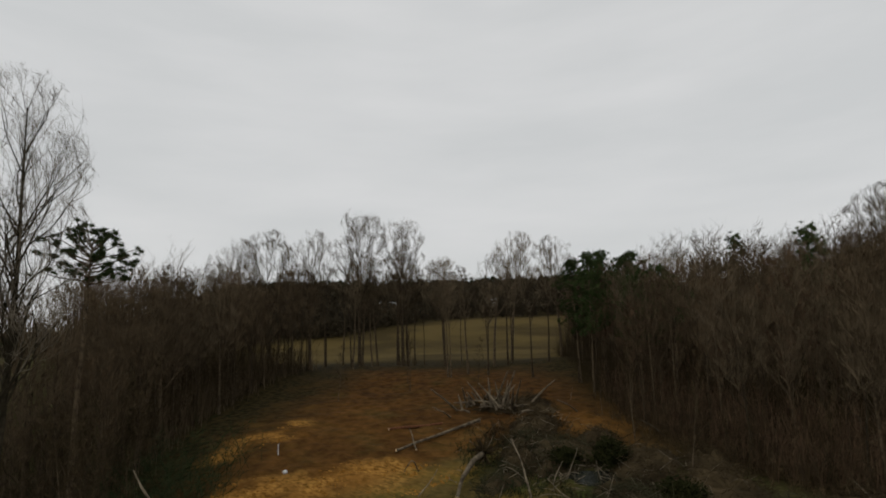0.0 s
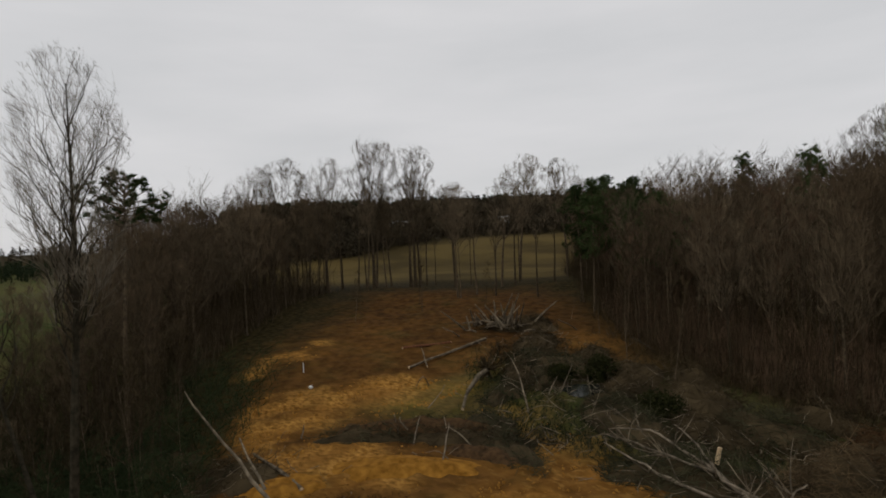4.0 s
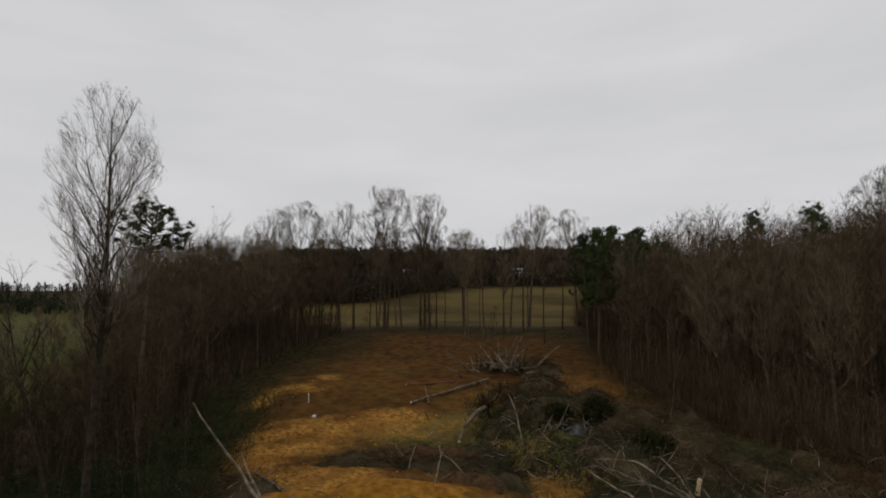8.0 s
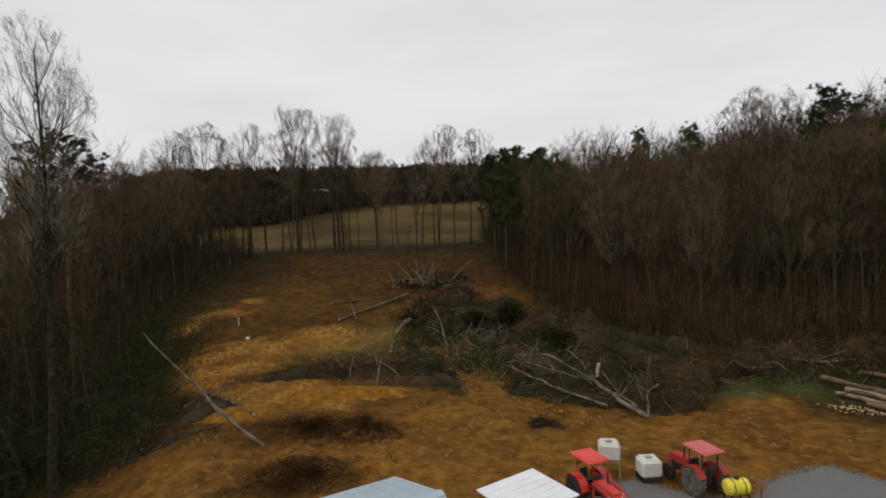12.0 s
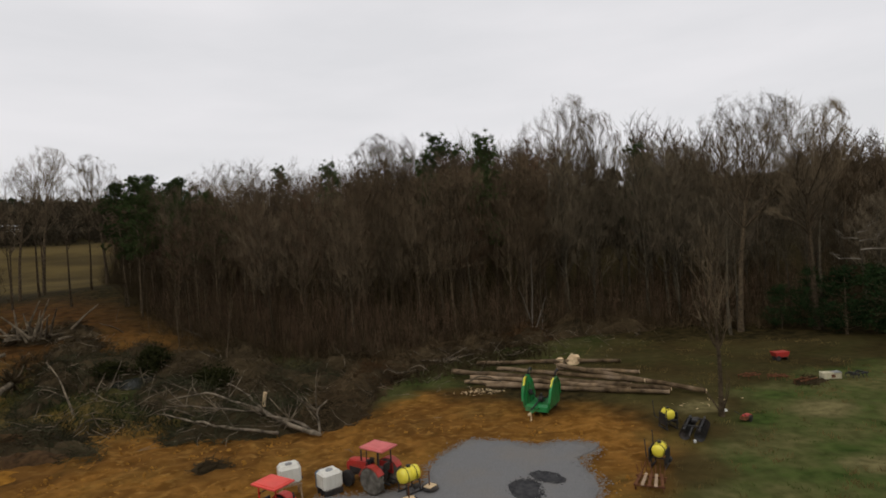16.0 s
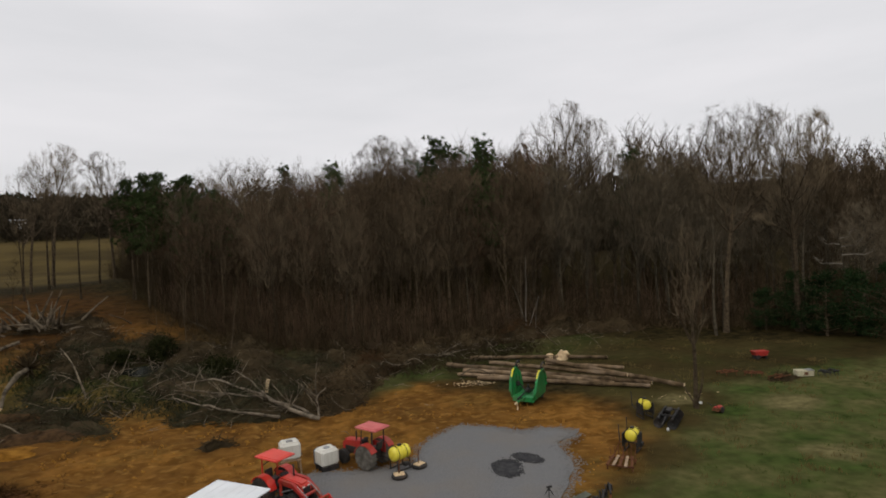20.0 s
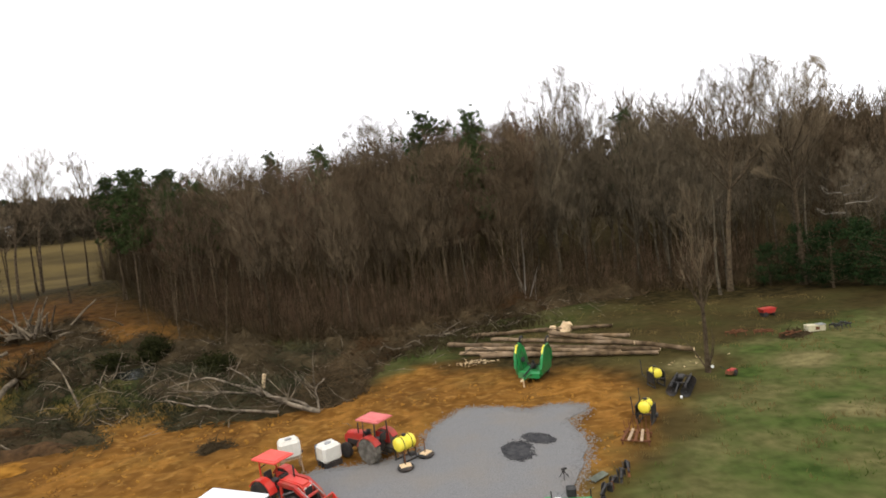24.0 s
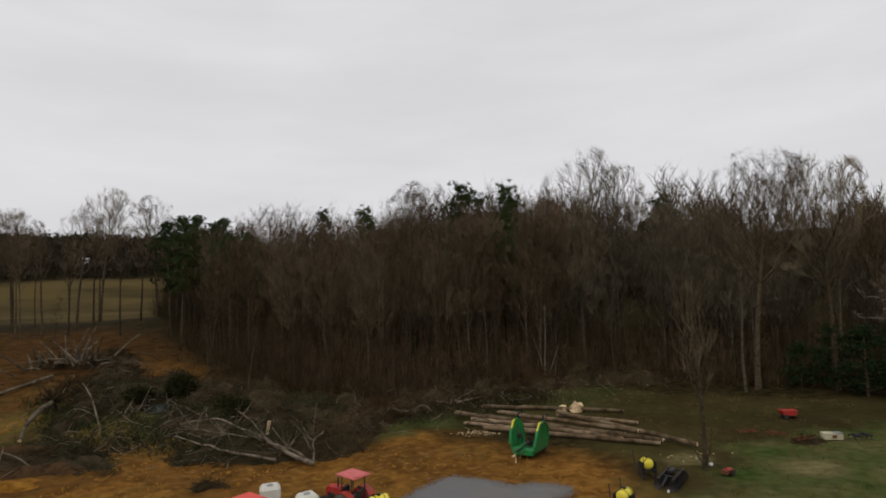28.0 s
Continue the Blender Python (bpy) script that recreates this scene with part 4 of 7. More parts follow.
FAR_BROWN = material("far_woods_brown", (0.022, 0.0176, 0.0106), (0.05, 0.04, 0.024), 0.05, 0.95)
FAR_GREEN = material("far_woods_green", (0.012, 0.02, 0.009), (0.028, 0.036, 0.016), 0.05, 0.95)
far_crowns("far_woods", 1000, 24, 72, 348, 410, 6, 10, FAR_BROWN, "dark line of brush along the top of the field", 1, 85)
far_crowns("far_woods", 420, 46, 72, 300, 380, 6, 11, FAR_BROWN, "dark brush behind the top of the field", 8)
far_crowns("far_woods", 1100, 24, 64, 450, 640, 12, 19, FAR_BROWN, "far woods on the ridge past the field", 2)
far_crowns("far_woods", 600, 62, 112, 450, 640, 5, 8, FAR_BROWN, "low far woods past the meadow", 9)
far_crowns("far_woods", 350, 24, 64, 560, 660, 13, 20, FAR_GREEN, "far evergreen woods on the ridge", 6)
far_crowns("far_woods", 1000, 68, 112, 270, 340, 3, 6, FAR_GREEN, "low dark treeline past the meadow", 3)
far_crowns("far_woods", 700, -70, 28, 150, 260, 14, 20, FAR_BROWN, "woods on the hill to the north", 4)
far_crowns("far_woods", 450, 112, 290, 220, 360, 12, 20, FAR_BROWN, "woods that ring the farm", 5)


def thicket(name, edge, count, depth, lo, hi, mat, label, seed, start=-2.0, spread=0.5, fat=0.02, erect=0.0):
    """Undergrowth: bent stems with a few side shoots."""
    rng, geo = random.Random(seed), Geo()
    for _ in range(count):
        (x, y), (nx, ny) = edge_of(edge, rng.random())
        d = start + depth * rng.random() ** 1.4
        x, y = x + nx * d + rng.gauss(0, 1), y + ny * d + rng.gauss(0, 1)
        if math.hypot(x + 31.5, y - 60.4) < 3.6:
            continue
        h = rng.uniform(lo, hi)
        p = Vector((x, y, ground_height(x, y) - 0.1))
        m = p + Vector((rng.gauss(0, spread), rng.gauss(0, spread), 1)).normalized() * h * 0.55
        q = m + Vector((rng.gauss(0, spread * 1.5), rng.gauss(0, spread * 1.5), 1)).normalized() * h * 0.5
        geo.tube([p, m, q], [fat * 1.3, fat, fat * 0.4], 3, caps=False)
        for _ in range(11):
            e = p.lerp(m, rng.uniform(0.2, 1)) if rng.random() < 0.5 else m.lerp(q, rng.random())
            geo.sliver(e, e + Vector((rng.gauss(0, 1 - 0.5 * erect), rng.gauss(0, 1 - 0.5 * erect), rng.uniform(-0.3, 1.2) + erect)) * h * 0.15 * (1 - 0.3 * erect), fat * (1.5 - 0.6 * erect))
    return solid(name, geo, mat, pose(0, 0, 0), label, "undergrowth", kind="stuff")


thicket("undergrowth", NORTH_EDGE, 6500, 26, 1.0, 6.0, BRUSH, "tangled brown undergrowth beneath bare trees", 21, erect=0.4)
thicket("undergrowth", LEFT_EDGE, 2600, 26, 1.5, 6.5, BRUSH, "tangled brown undergrowth beneath bare trees", 22, start=1.0)
thicket("undergrowth", [(-34.80, 4.35), (-44.95, 13.05), (-52.20, 20.30), (-63.80, 29.00)], 3000, 22, 0.8, 5.5, OLIVE, "rough olive brush in the gully", 23, start=-1.0)
thicket("undergrowth", [(-34.80, -1.45), (-47.85, 10.15), (-60.90, 20.30), (-81.20, 31.90)], 2600, 26, 0.8, 4.0, OLIVE, "rough olive brush and briars in the gully", 26, start=-3)
thicket("undergrowth", [(-49.30, 72.50), (-39.15, 64.52), (-29.00, 60.17), (-17.40, 57.27), (-4.35, 63.07), (8.70, 69.60)], 4200, 10, 0.3, 1.7, BRUSH, "low dark brush over the cleared ground", 27, start=-4.5)
thicket("undergrowth", [(-47.85, 66.70), (-36.25, 55.10), (-23.20, 53.65), (-11.60, 56.55)], 1500, 8, 0.3, 1.3, OLIVE, "low olive weeds over the cleared ground", 28, start=-4)
thicket("undergrowth", [(-60, -8), (-56, 12), (-44, 25)], 2400, 34, 1.2, 6.5, OLIVE, "murky olive scrub before the far meadow", 29, start=-3)
thicket("undergrowth", NORTH_EDGE, 2400, 20, 3.0, 11.0, BRUSH, "young brown saplings crowding the edge of the woods", 30, start=-1.5, spread=0.15, fat=0.022, erect=0.8)
thicket("undergrowth", LEFT_EDGE, 1300, 16, 3.0, 9.0, BRUSH, "young brown saplings crowding the edge of the woods", 31, start=0.8, spread=0.15, fat=0.02, erect=0.8)


LEAFY = material("leafy_brush", (0.042, 0.029, 0.0151), (0.125, 0.0862, 0.0449), 0.5, 0.95)
thicket("undergrowth", NORTH_EDGE[2:], 3000, 6, 0.5, 2.6, LEAFY, "brown weeds and briars along the foot of the woods", 34, start=-3.6, spread=0.6)


# ---- felled wood and brush ----
def heap(name, x, y, rx, ry, h, count, mat, label, seed, rz=0.0, fat=0.03, reach=1.6, core=0.72):
    """A tangled heap of brush: many crossing sticks over a low mound."""
    rng, geo = random.Random(seed), Geo()
    c, s = math.cos(radians(rz)), math.sin(radians(rz))
    for _ in range(count):
        a, d = rng.uniform(0, 6.28), 1.12 * rng.random() ** 0.62 if core else abs(rng.gauss(0, 0.62))
        u, v = rx * d * math.cos(a), ry * d * math.sin(a)
        px, py = x + u * c - v * s, y + u * s + v * c
        z = ground_height(px, py) + h * max(0.05, 1 - d * d) * rng.uniform(0.0, 1.0)
        way = Vector((rng.gauss(0, 1), rng.gauss(0, 1), rng.gauss(0.15, 0.45))).normalized()
        n = reach * rng.uniform(0.4, 1.2)
        p0 = Vector((px, py, max(z, ground_height(px, py) + 0.02))) - way * n * 0.3
        p1 = p0 + way * n * 0.5 + Vector((rng.gauss(0, 0.12), rng.gauss(0, 0.12), rng.gauss(0, 0.1))) * n
        p2 = p1 + (way + Vector((rng.gauss(0, 0.3), rng.gauss(0, 0.3), rng.gauss(0, 0.3)))) * n * 0.5
        f = fat * rng.uniform(0.4, 1.3)
        geo.tube([p0, p1, p2], [f, f * 0.8, f * 0.35], 3, caps=False)
    mound = Geo()
    n = 16
    wob = [1 + 0.4 * noise.noise(Vector((math.cos(2 * math.pi * j / n) * 1.7, math.sin(2 * math.pi * j / n) * 1.7, seed))) + rng.uniform(-0.12, 0.12) for j in range(n)]
    ring = [[(x + (rx * t * wob[j] * math.cos(2 * math.pi * j / n)) * c - (ry * t * wob[j] * math.sin(2 * math.pi * j / n)) * s, y + (rx * t * wob[j] * math.cos(2 * math.pi * j / n)) * s + (ry * t * wob[j] * math.sin(2 * math.pi * j / n)) * c) for j in range(n)] for t in (1.0, 0.8, 0.6, 0.4, 0.2)]
    verts = [(px, py, ground_height(px, py) - 0.12 + core * h * math.sin(math.pi / 2 * k / 4) * (0.75 + 0.5 * noise.noise(Vector((px * 0.7, py * 0.7, seed))) + 0.35 * noise.noise(Vector((px * 1.9, py * 1.9, seed))))) for k, row in enumerate(ring) for px, py in row]
    verts.append((x, y, sum(v[2] for v in verts[4 * n:]) / n))
    faces = [(k * n + j, k * n + (j + 1) % n, (k + 1) * n + (j + 1) % n, (k + 1) * n + j) for k in range(4) for j in range(n)] + [(4 * n + j, 4 * n + (j + 1) % n, 5 * n) for j in range(n)]
    t = thing(name, pose(0, 0, 0), label, "brush pile")
    tagged(part("stick_tangle", geo, mat, t), kind="stuff")
    if core:
        part("leaf_mound", Geo().add(verts, faces), BRUSH, t)
    return t


GREY_BRUSH = material("grey_brush", (0.0179, 0.017, 0.00884), (0.0647, 0.0615, 0.032), 0.5, 0.95)
WEED = material("russet_weeds", (0.022, 0.012, 0.00432), (0.075, 0.037, 0.0133), 0.9, 0.95)
RED_BRUSH = material("russet_brush", (0.03, 0.0165, 0.00743), (0.085, 0.0468, 0.021), 0.6, 0.95)
LIMB = material("weathered_limb", (0.0522, 0.0418, 0.0284), (0.199, 0.16, 0.109), 1.6, 0.9, bump=0.3, per_object=0.25)


FALLEN_LIMB = material("bare_limb", (0.06, 0.0492, 0.0354), (0.25, 0.205, 0.148), 1.6, 0.9, bump=0.3, per_object=0.25)


def crook(points, radii, seed, amount=1.0):
    """Bends a line of points into a knotty limb."""
    rng, out, rr = random.Random(seed), [], []
    pts = [Vector(p) for p in points]
    n = len(pts)
    for i in range(n - 1):
        a, b, c, d = pts[max(i - 1, 0)], pts[i], pts[i + 1], pts[min(i + 2, n - 1)]
        length = (c - b).length
        for k in range(3):
            t = k / 3
            p = 0.5 * (2 * b + (c - a) * t + (2 * a - 5 * b + 4 * c - d) * t * t + (3 * b - a - 3 * c + d) * t ** 3)
            j = 0.0 if k == 0 else 0.03 * length * amount
            out.append(p + Vector((rng.gauss(0, j), rng.gauss(0, j), rng.gauss(0, j))))
            rr.append((radii[i] + (radii[i + 1] - radii[i]) * t) * rng.uniform(0.88, 1.12))
    return out + [pts[-1]], rr + [radii[-1]]


def lying(name, points, radii, mat, label, category, n=8, cut=True):
    """A log or limb that lies along the points; heights are over the ground."""
    pts = [Vector((x, y, ground_height(x, y) + z)) for x, y, z in points]
    t = thing(name, pose(*pts[0]), label, category)
    o = pts[0].copy()
    pts, radii = crook([p - o for p in pts], radii, len(bpy.data.objects), 0.3 if cut else 0.45)
    part("bark", Geo().tube(pts, radii, n, caps=False), mat, t, smooth=True)
    if cut:
        for p, q, r in ((pts[0], pts[1], radii[0]), (pts[-1], pts[-2], radii[-1])):
            d = (p - q).normalized()
            part("cut_face", Geo().tube([p - d * 0.01, p + d * 0.012], [r * 0.99, r * 0.97], n), CUT_WOOD, t, "pale sawn end")
    return t


# the log pile beside the lawn
LOGS = [((2.4, 63.2), (16.8, 59.8), 0.3, 0.3, 0.24, 0.19), ((-0.1, 59.3), (17.3, 48.5), 0.55, 0.4, 0.26, 0.2), ((9.9, 57.4), (19.7, 47.5), 0.85, 0.35, 0.26, 0.2), ((2.8, 54.3), (17.0, 48.2), 0.25, 0.25, 0.24, 0.19),
        ((10.0, 58.0), (17.0, 55.0), 0.35, 0.3, 0.22, 0.19), ((1.5, 57.4), (14.5, 50.1), 0.26, 0.26, 0.27, 0.22), ((4.2, 58.2), (16.0, 50.6), 0.72, 0.62, 0.24, 0.2), ((0.9, 56.2), (8.2, 52.7), 0.22, 0.22, 0.2, 0.17), ((3.2, 57.0), (15.0, 51.2), 0.3, 0.25, 0.22, 0.2)]
for k, ((x1, y1), (x2, y2), z1, z2, r1, r2) in enumerate(LOGS):
    rng = random.Random(k)
    pts = [(x1 + (x2 - x1) * t + rng.uniform(-0.06, 0.06), y1 + (y2 - y1) * t + rng.uniform(-0.1, 0.1), z1 + (z2 - z1) * t) for t in (0, 0.2, 0.4, 0.6, 0.8, 1)]
    tagged(lying("log", pts, [0.9 * (r1 + (r2 - r1) * i / 5) for i in range(6)], LOG_BARK, "long felled log with patchy brown bark", "log"), group="logs in the pile")
for (x, y), s, rz in (((10.9, 61.5), 0.9, 20), ((12.2, 61.1), 1.2, 65)):
    st = Geo()
    rng = random.Random(int(s * 10))
    st.lathe([(0.62 * s, 0), (0.55 * s, 0.25 * s), (0.48 * s, 0.6 * s), (0.42 * s, 0.75 * s)], 9)
    st.v = [(a + rng.uniform(-0.1, 0.1), b + rng.uniform(-0.1, 0.1), c * rng.uniform(0.7, 1.2)) for a, b, c in st.v]
    solid("stump", st, CUT_WOOD, on_ground(x, y, -0.05, rz, 30), "pale split stump end lying behind the logs", "stump", "stumps by the logs")
chips = Geo()
rng = random.Random(8)
for _ in range(110):
    x, y = (2.4 + rng.gauss(0, 1.0), 53.2 + rng.gauss(0, 0.5)) if rng.random() < 0.85 else (18.8 + rng.gauss(0, 1.2), 45.8 + rng.gauss(0, 0.5))
    chips.box((x, y, ground_height(x, y) + 0.03), (rng.uniform(0.05, 0.2), rng.uniform(0.03, 0.08), 0.03), None, 0.01)
solid("wood_chips", chips, CUT_WOOD, pose(0, 0, 0), "pale chips and bark scraps on the clay", "wood chips", kind="stuff")

# the great fallen crown with pale limbs
crown = thing("fallen_tree", on_ground(*(-10.75, 44.2)), "felled treetop with pale bare limbs on the clay", "fallen tree")
ox, oy = (-10.75, 44.2)
oz = ground_height(ox, oy)
CROWN_LINES = [[(0.5, -0.2, 0.3, 0.16), (-2.2, 0.9, 0.8, 0.15), (-4.5, 2.2, 1.5, 0.13), (-7.5, 3.2, 2.2, 0.09), (-10.2, 3.9, 2.9, 0.07), (-13.4, 3.3, 2.6, 0.03)],
         [(0.3, 0.0, 0.3, 0.12), (-2.0, 1.2, 1.0, 0.11), (-4.2, 1.6, 1.4, 0.09), (-6.5, 3.6, 2.6, 0.06), (-8.6, 4.6, 3.4, 0.03)],
         [(-3.0, 0.3, 0.45, 0.11), (-6.0, 0.9, 0.7, 0.10), (-8.5, 1.3, 0.95, 0.08), (-11.5, 2.0, 1.5, 0.06), (-13.2, 2.2, 1.9, 0.03)],
         [(-4.5, 2.2, 1.5, 0.09), (-7.8, 2.4, 1.9, 0.07), (-10.5, 2.6, 2.2, 0.05), (-13.2, 2.6, 2.4, 0.03)],
         [(0.4, 0.1, 0.3, 0.09), (0.2, 0.7, 0.9, 0.08), (0.0, 1.3, 1.6, 0.07), (0.7, 2.0, 2.2, 0.04)]]
for limb in CROWN_LINES:
    part("limb", Geo().tube(*crook([(0.92 * x, y, z) for x, y, z, r in limb], [1.08 * r for *_, r in limb], len(limb), 0.7), 6), FALLEN_LIMB, crown, smooth=True)
rng = random.Random(52)
for k in range(38):
    base = rng.choice(CROWN_LINES[:5])
    a, c = base[rng.randint(1, len(base) - 2)][:3], rng.uniform(1.2, 3.6)
    limb = wander(rng, a, (rng.uniform(-1.1, 0.25), rng.uniform(-0.5, 0.6), rng.uniform(-0.1, 0.7)), c, 4, 0.22)
    part("limb", Geo().tube([(p.x, p.y, max(p.z, 0.05)) for p in limb], [0.055, 0.045, 0.035, 0.025, 0.012], 5).tube([limb[2], limb[2] + (limb[3] - limb[1]) * 0.5 + Vector((rng.uniform(-0.5, 0.5), rng.uniform(-0.5, 0.5), rng.uniform(0.1, 0.6)))], [0.03, 0.01], 4), LIMB, crown, smooth=True)
part("stub", Geo().tube([(-4.9, 3.9, 1.5), (-4.7, 4.0, 2.6)], [0.17, 0.14], 9), CUT_WOOD, crown, "pale torn stub of trunk")
heap("brush_pile", ox - 5.6, oy + 3.4, 6.5, 2.8, 2.6, 1500, GREY_BRUSH, "grey heap of cut limbs and twigs behind the fallen tree", 31, 12, 0.03, 1.9)
heap("brush_pile", ox + 0.2, oy + 4.0, 3.0, 2.6, 2.8, 1000, LEAFY, "russet heap of leaves and twigs beside the fallen tree", 32, 20, 0.025, 1.4)
# along the north edge
for k, ((x, y), rx, ry, h, mat, rz) in enumerate((
        ((-10.2, 50.6), 2.6, 3.2, 2.8, LEAFY, 10), ((-9.4, 54.9), 2.6, 3.0, 2.6, LEAFY, 20), ((-8.2, 59.4), 3.2, 2.4, 2.6, RED_BRUSH, 65), ((-5.8, 63.4), 3.4, 2.3, 2.5, LEAFY, 55),
        ((-2.0, 67.4), 3.6, 2.0, 2.4, LEAFY, 40), ((3.2, 70.4), 4.2, 1.9, 2.4, LEAFY, 28), ((9.4, 72.6), 4.2, 1.9, 2.6, RED_BRUSH, 18), ((15.4, 74.6), 4.2, 2.0, 2.8, LEAFY, 10),
        ((21.6, 75.4), 4.4, 2.0, 2.4, LEAFY, 4), ((-15.22, 60.17), 5.5, 3.0, 2.4, GREY_BRUSH, 160), ((-18.85, 56.6), 4.4, 2.4, 2.2, BRUSH, 150), ((-12.31, 65.52), 4.0, 2.4, 2.2, BRUSH, 150))):
    heap("brush_pile", x, y, rx, ry, h, int(42 * rx * ry + 200), mat, "heap of cleared brush and dead leaves pushed to the woods", 40 + k, rz)
# in the cleared middle
for k, ((x, y), rx, ry, h, mat, rz) in enumerate((
        ((-24.65, 55.10), 7.0, 3.0, 2.3, GREY_BRUSH, 150), ((-27.55, 57.85), 4.5, 2.6, 1.7, GREY_BRUSH, 130), ((-38.42, 65.25), 6.0, 4.5, 2.2, GREY_BRUSH, 120), ((-30.45, 67.42), 6.0, 3.5, 2.4, BRUSH, 100),
        ((-21.75, 64.52), 6.0, 3.5, 2.4, BRUSH, 140), ((-35.52, 48.57), 4.5, 2.4, 1.2, GREY_BRUSH, 140), ((-31.18, 45.67), 6.0, 2.0, 1.2, GREY_BRUSH, 150), ((-28.27, 61.62), 4.5, 2.4, 1.7, BRUSH, 60),
        ((-25.38, 71.05), 4.5, 2.6, 2.2, BRUSH, 120), ((-37.70, 72.50), 4.5, 2.6, 1.8, BRUSH, 120))):
    heap("brush_pile", x, y, rx, ry, h, int(24 * rx * ry + 150), mat, "low heap of cleared brush and dead leaves", 48 + k, rz)
# towards the west
for k, ((x, y), rx, ry, h, mat, rz) in enumerate((
        ((-41.32, 41.32), 6.5, 1.8, 1.3, GREY_BRUSH, 40), ((-52.92, 82.65), 5.0, 3.0, 2.0, BRUSH, 140), ((-55.4, 78.6), 3.6, 2.4, 1.8, BRUSH, 40), ((-47.12, 73.95), 5.5, 3.5, 1.5, BRUSH, 120), ((-44.95, 28.27), 5.0, 3.0, 1.6, BRUSH, 20),
        ((-57.0, 27.6), 5.0, 2.6, 1.3, BRUSH, 35), ((-39.44, 55.97), 3.6, 2.0, 1.3, GREY_BRUSH, 100), ((-41.32, 61.62), 4.5, 2.6, 1.5, BRUSH, 130), ((-44.23, 67.42), 4.0, 2.6, 1.4, GREY_BRUSH, 110),
        ((-39.88, 45.67), 3.5, 1.8, 1.0, GREY_BRUSH, 30), ((-61.62, 25.38), 5.0, 3.0, 1.6, BRUSH, 30), ((-47.85, 11.60), 5.0, 3.0, 1.5, BRUSH, 60), ((-55.10, 13.05), 4.0, 3.0, 1.8, GREY_BRUSH, 60))):
    heap("brush_pile", x, y, rx, ry, h, int(24 * rx * ry + 150), mat, "low heap of cleared brush and dead leaves", 58 + k, rz)

# old pile of stumps and snapped trunks up the clearing
snags = thing("stump_pile", on_ground(*(-57.13, 77.43)), "heap of grubbed stumps with snapped grey trunks", "stump pile")
rng = random.Random(9)
for k in range(46):
    a = rng.uniform(0, 6.28)
    p = Vector((rng.gauss(0.6, 2.0), rng.gauss(-0.8, 2.0), rng.uniform(0.0, 0.8)))
    d = Vector((math.cos(a), math.sin(a), rng.uniform(0.0, 2.2))).normalized()
    n = rng.uniform(1.2, 4.2)
    part("broken_trunk", Geo().tube([p, p + d * n * 0.5 + Vector((0, 0, 0.1)), p + d * n], [0.13, 0.1, 0.05], 6), LIMB, snags)
ball = Geo()
for k in range(90):
    d = Vector((rng.gauss(0, 1), rng.gauss(0, 1), rng.gauss(0.4, 0.7))).normalized()
    ball.tube([d * 0.4, d * rng.uniform(1.0, 2.6) + Vector((rng.gauss(0, 0.3),) * 3)], [0.09, 0.02], 4, caps=False)
part("root_mass", ball, BRUSH, snags)
snags.scale = (1.3, 1.3, 1.4)

lying("fallen_pole", [(*(-54.23, 56.40), 0.25), (*(-54.3, 61.4), 0.35), (*(-54.1, 66.3), 0.4), (*(-53.8, 71.0), 0.5)], [0.14, 0.17, 0.2, 0.22], LIMB, "long grey trunk felled across the clearing", "log")
lying("fallen_pole", [(*(-52.92, 58.29), 0.2), (*(-55.97, 60.32), 1.5)], [0.1, 0.05], LIMB, "short grey limb on a felled trunk", "limb")
lying("fallen_pole", [(*(-61.0, 61.6), 0.15), (*(-57.4, 67.6), 0.2)], [0.2, 0.16], RUST, "red-brown log half sunk in clay", "log")
uprooted = lying("uprooted_tree", [(*(-40.02, 50.17), 0.3), (*(-41.76, 53.07), 1.0), (*(-43.21, 56.26), 1.2), (*(-43.94, 58.87), 1.25)], [0.15, 0.2, 0.24, 0.27], LIMB, "bent uprooted trunk with a dark root ball", "uprooted tree")
roots = Geo()
rx0, ry0 = (-44.08, 59.30)
bx, by = (-40.02, 50.17)
c0 = Vector((rx0 - bx, ry0 - by, ground_height(rx0, ry0) + 1.2 - ground_height(bx, by) - 0.25))
for k in range(70):
    d = Vector((rng.gauss(0, 1), rng.gauss(0, 1), rng.gauss(0, 1))).normalized()
    roots.tube([c0, c0 + d * rng.uniform(0.9, 1.9)], [0.2, 0.03], 4, caps=False)
part("root_ball", roots, BRUSH, uprooted)
lying("leaning_pole", [(*(-31.61, 26.68), 0.0), (*(-35.09, 26.25), 1.6), (*(-39.00, 25.52), 4.6), (*(-43.06, 24.72), 8.6)], [0.15, 0.125, 0.095, 0.04], LIMB, "slim snapped trunk leaning over the bank", "leaning trunk", cut=False)
lying("leaning_pole", [(-38.4, 28.2, 0.0), (-41.8, 28.9, 1.1), (-45.5, 29.8, 2.5)], [0.13, 0.1, 0.06], LIMB, "short snapped trunk leaning beside a longer one", "leaning trunk", cut=False)
lying("fallen_pole", [(*(-46.25, 31.32), 0.5), (*(-41.32, 30.74), 0.3), (*(-37.41, 30.16), 0.15)], [0.1, 0.13, 0.16], LIMB, "pale pole lying on the clay bank", "log")
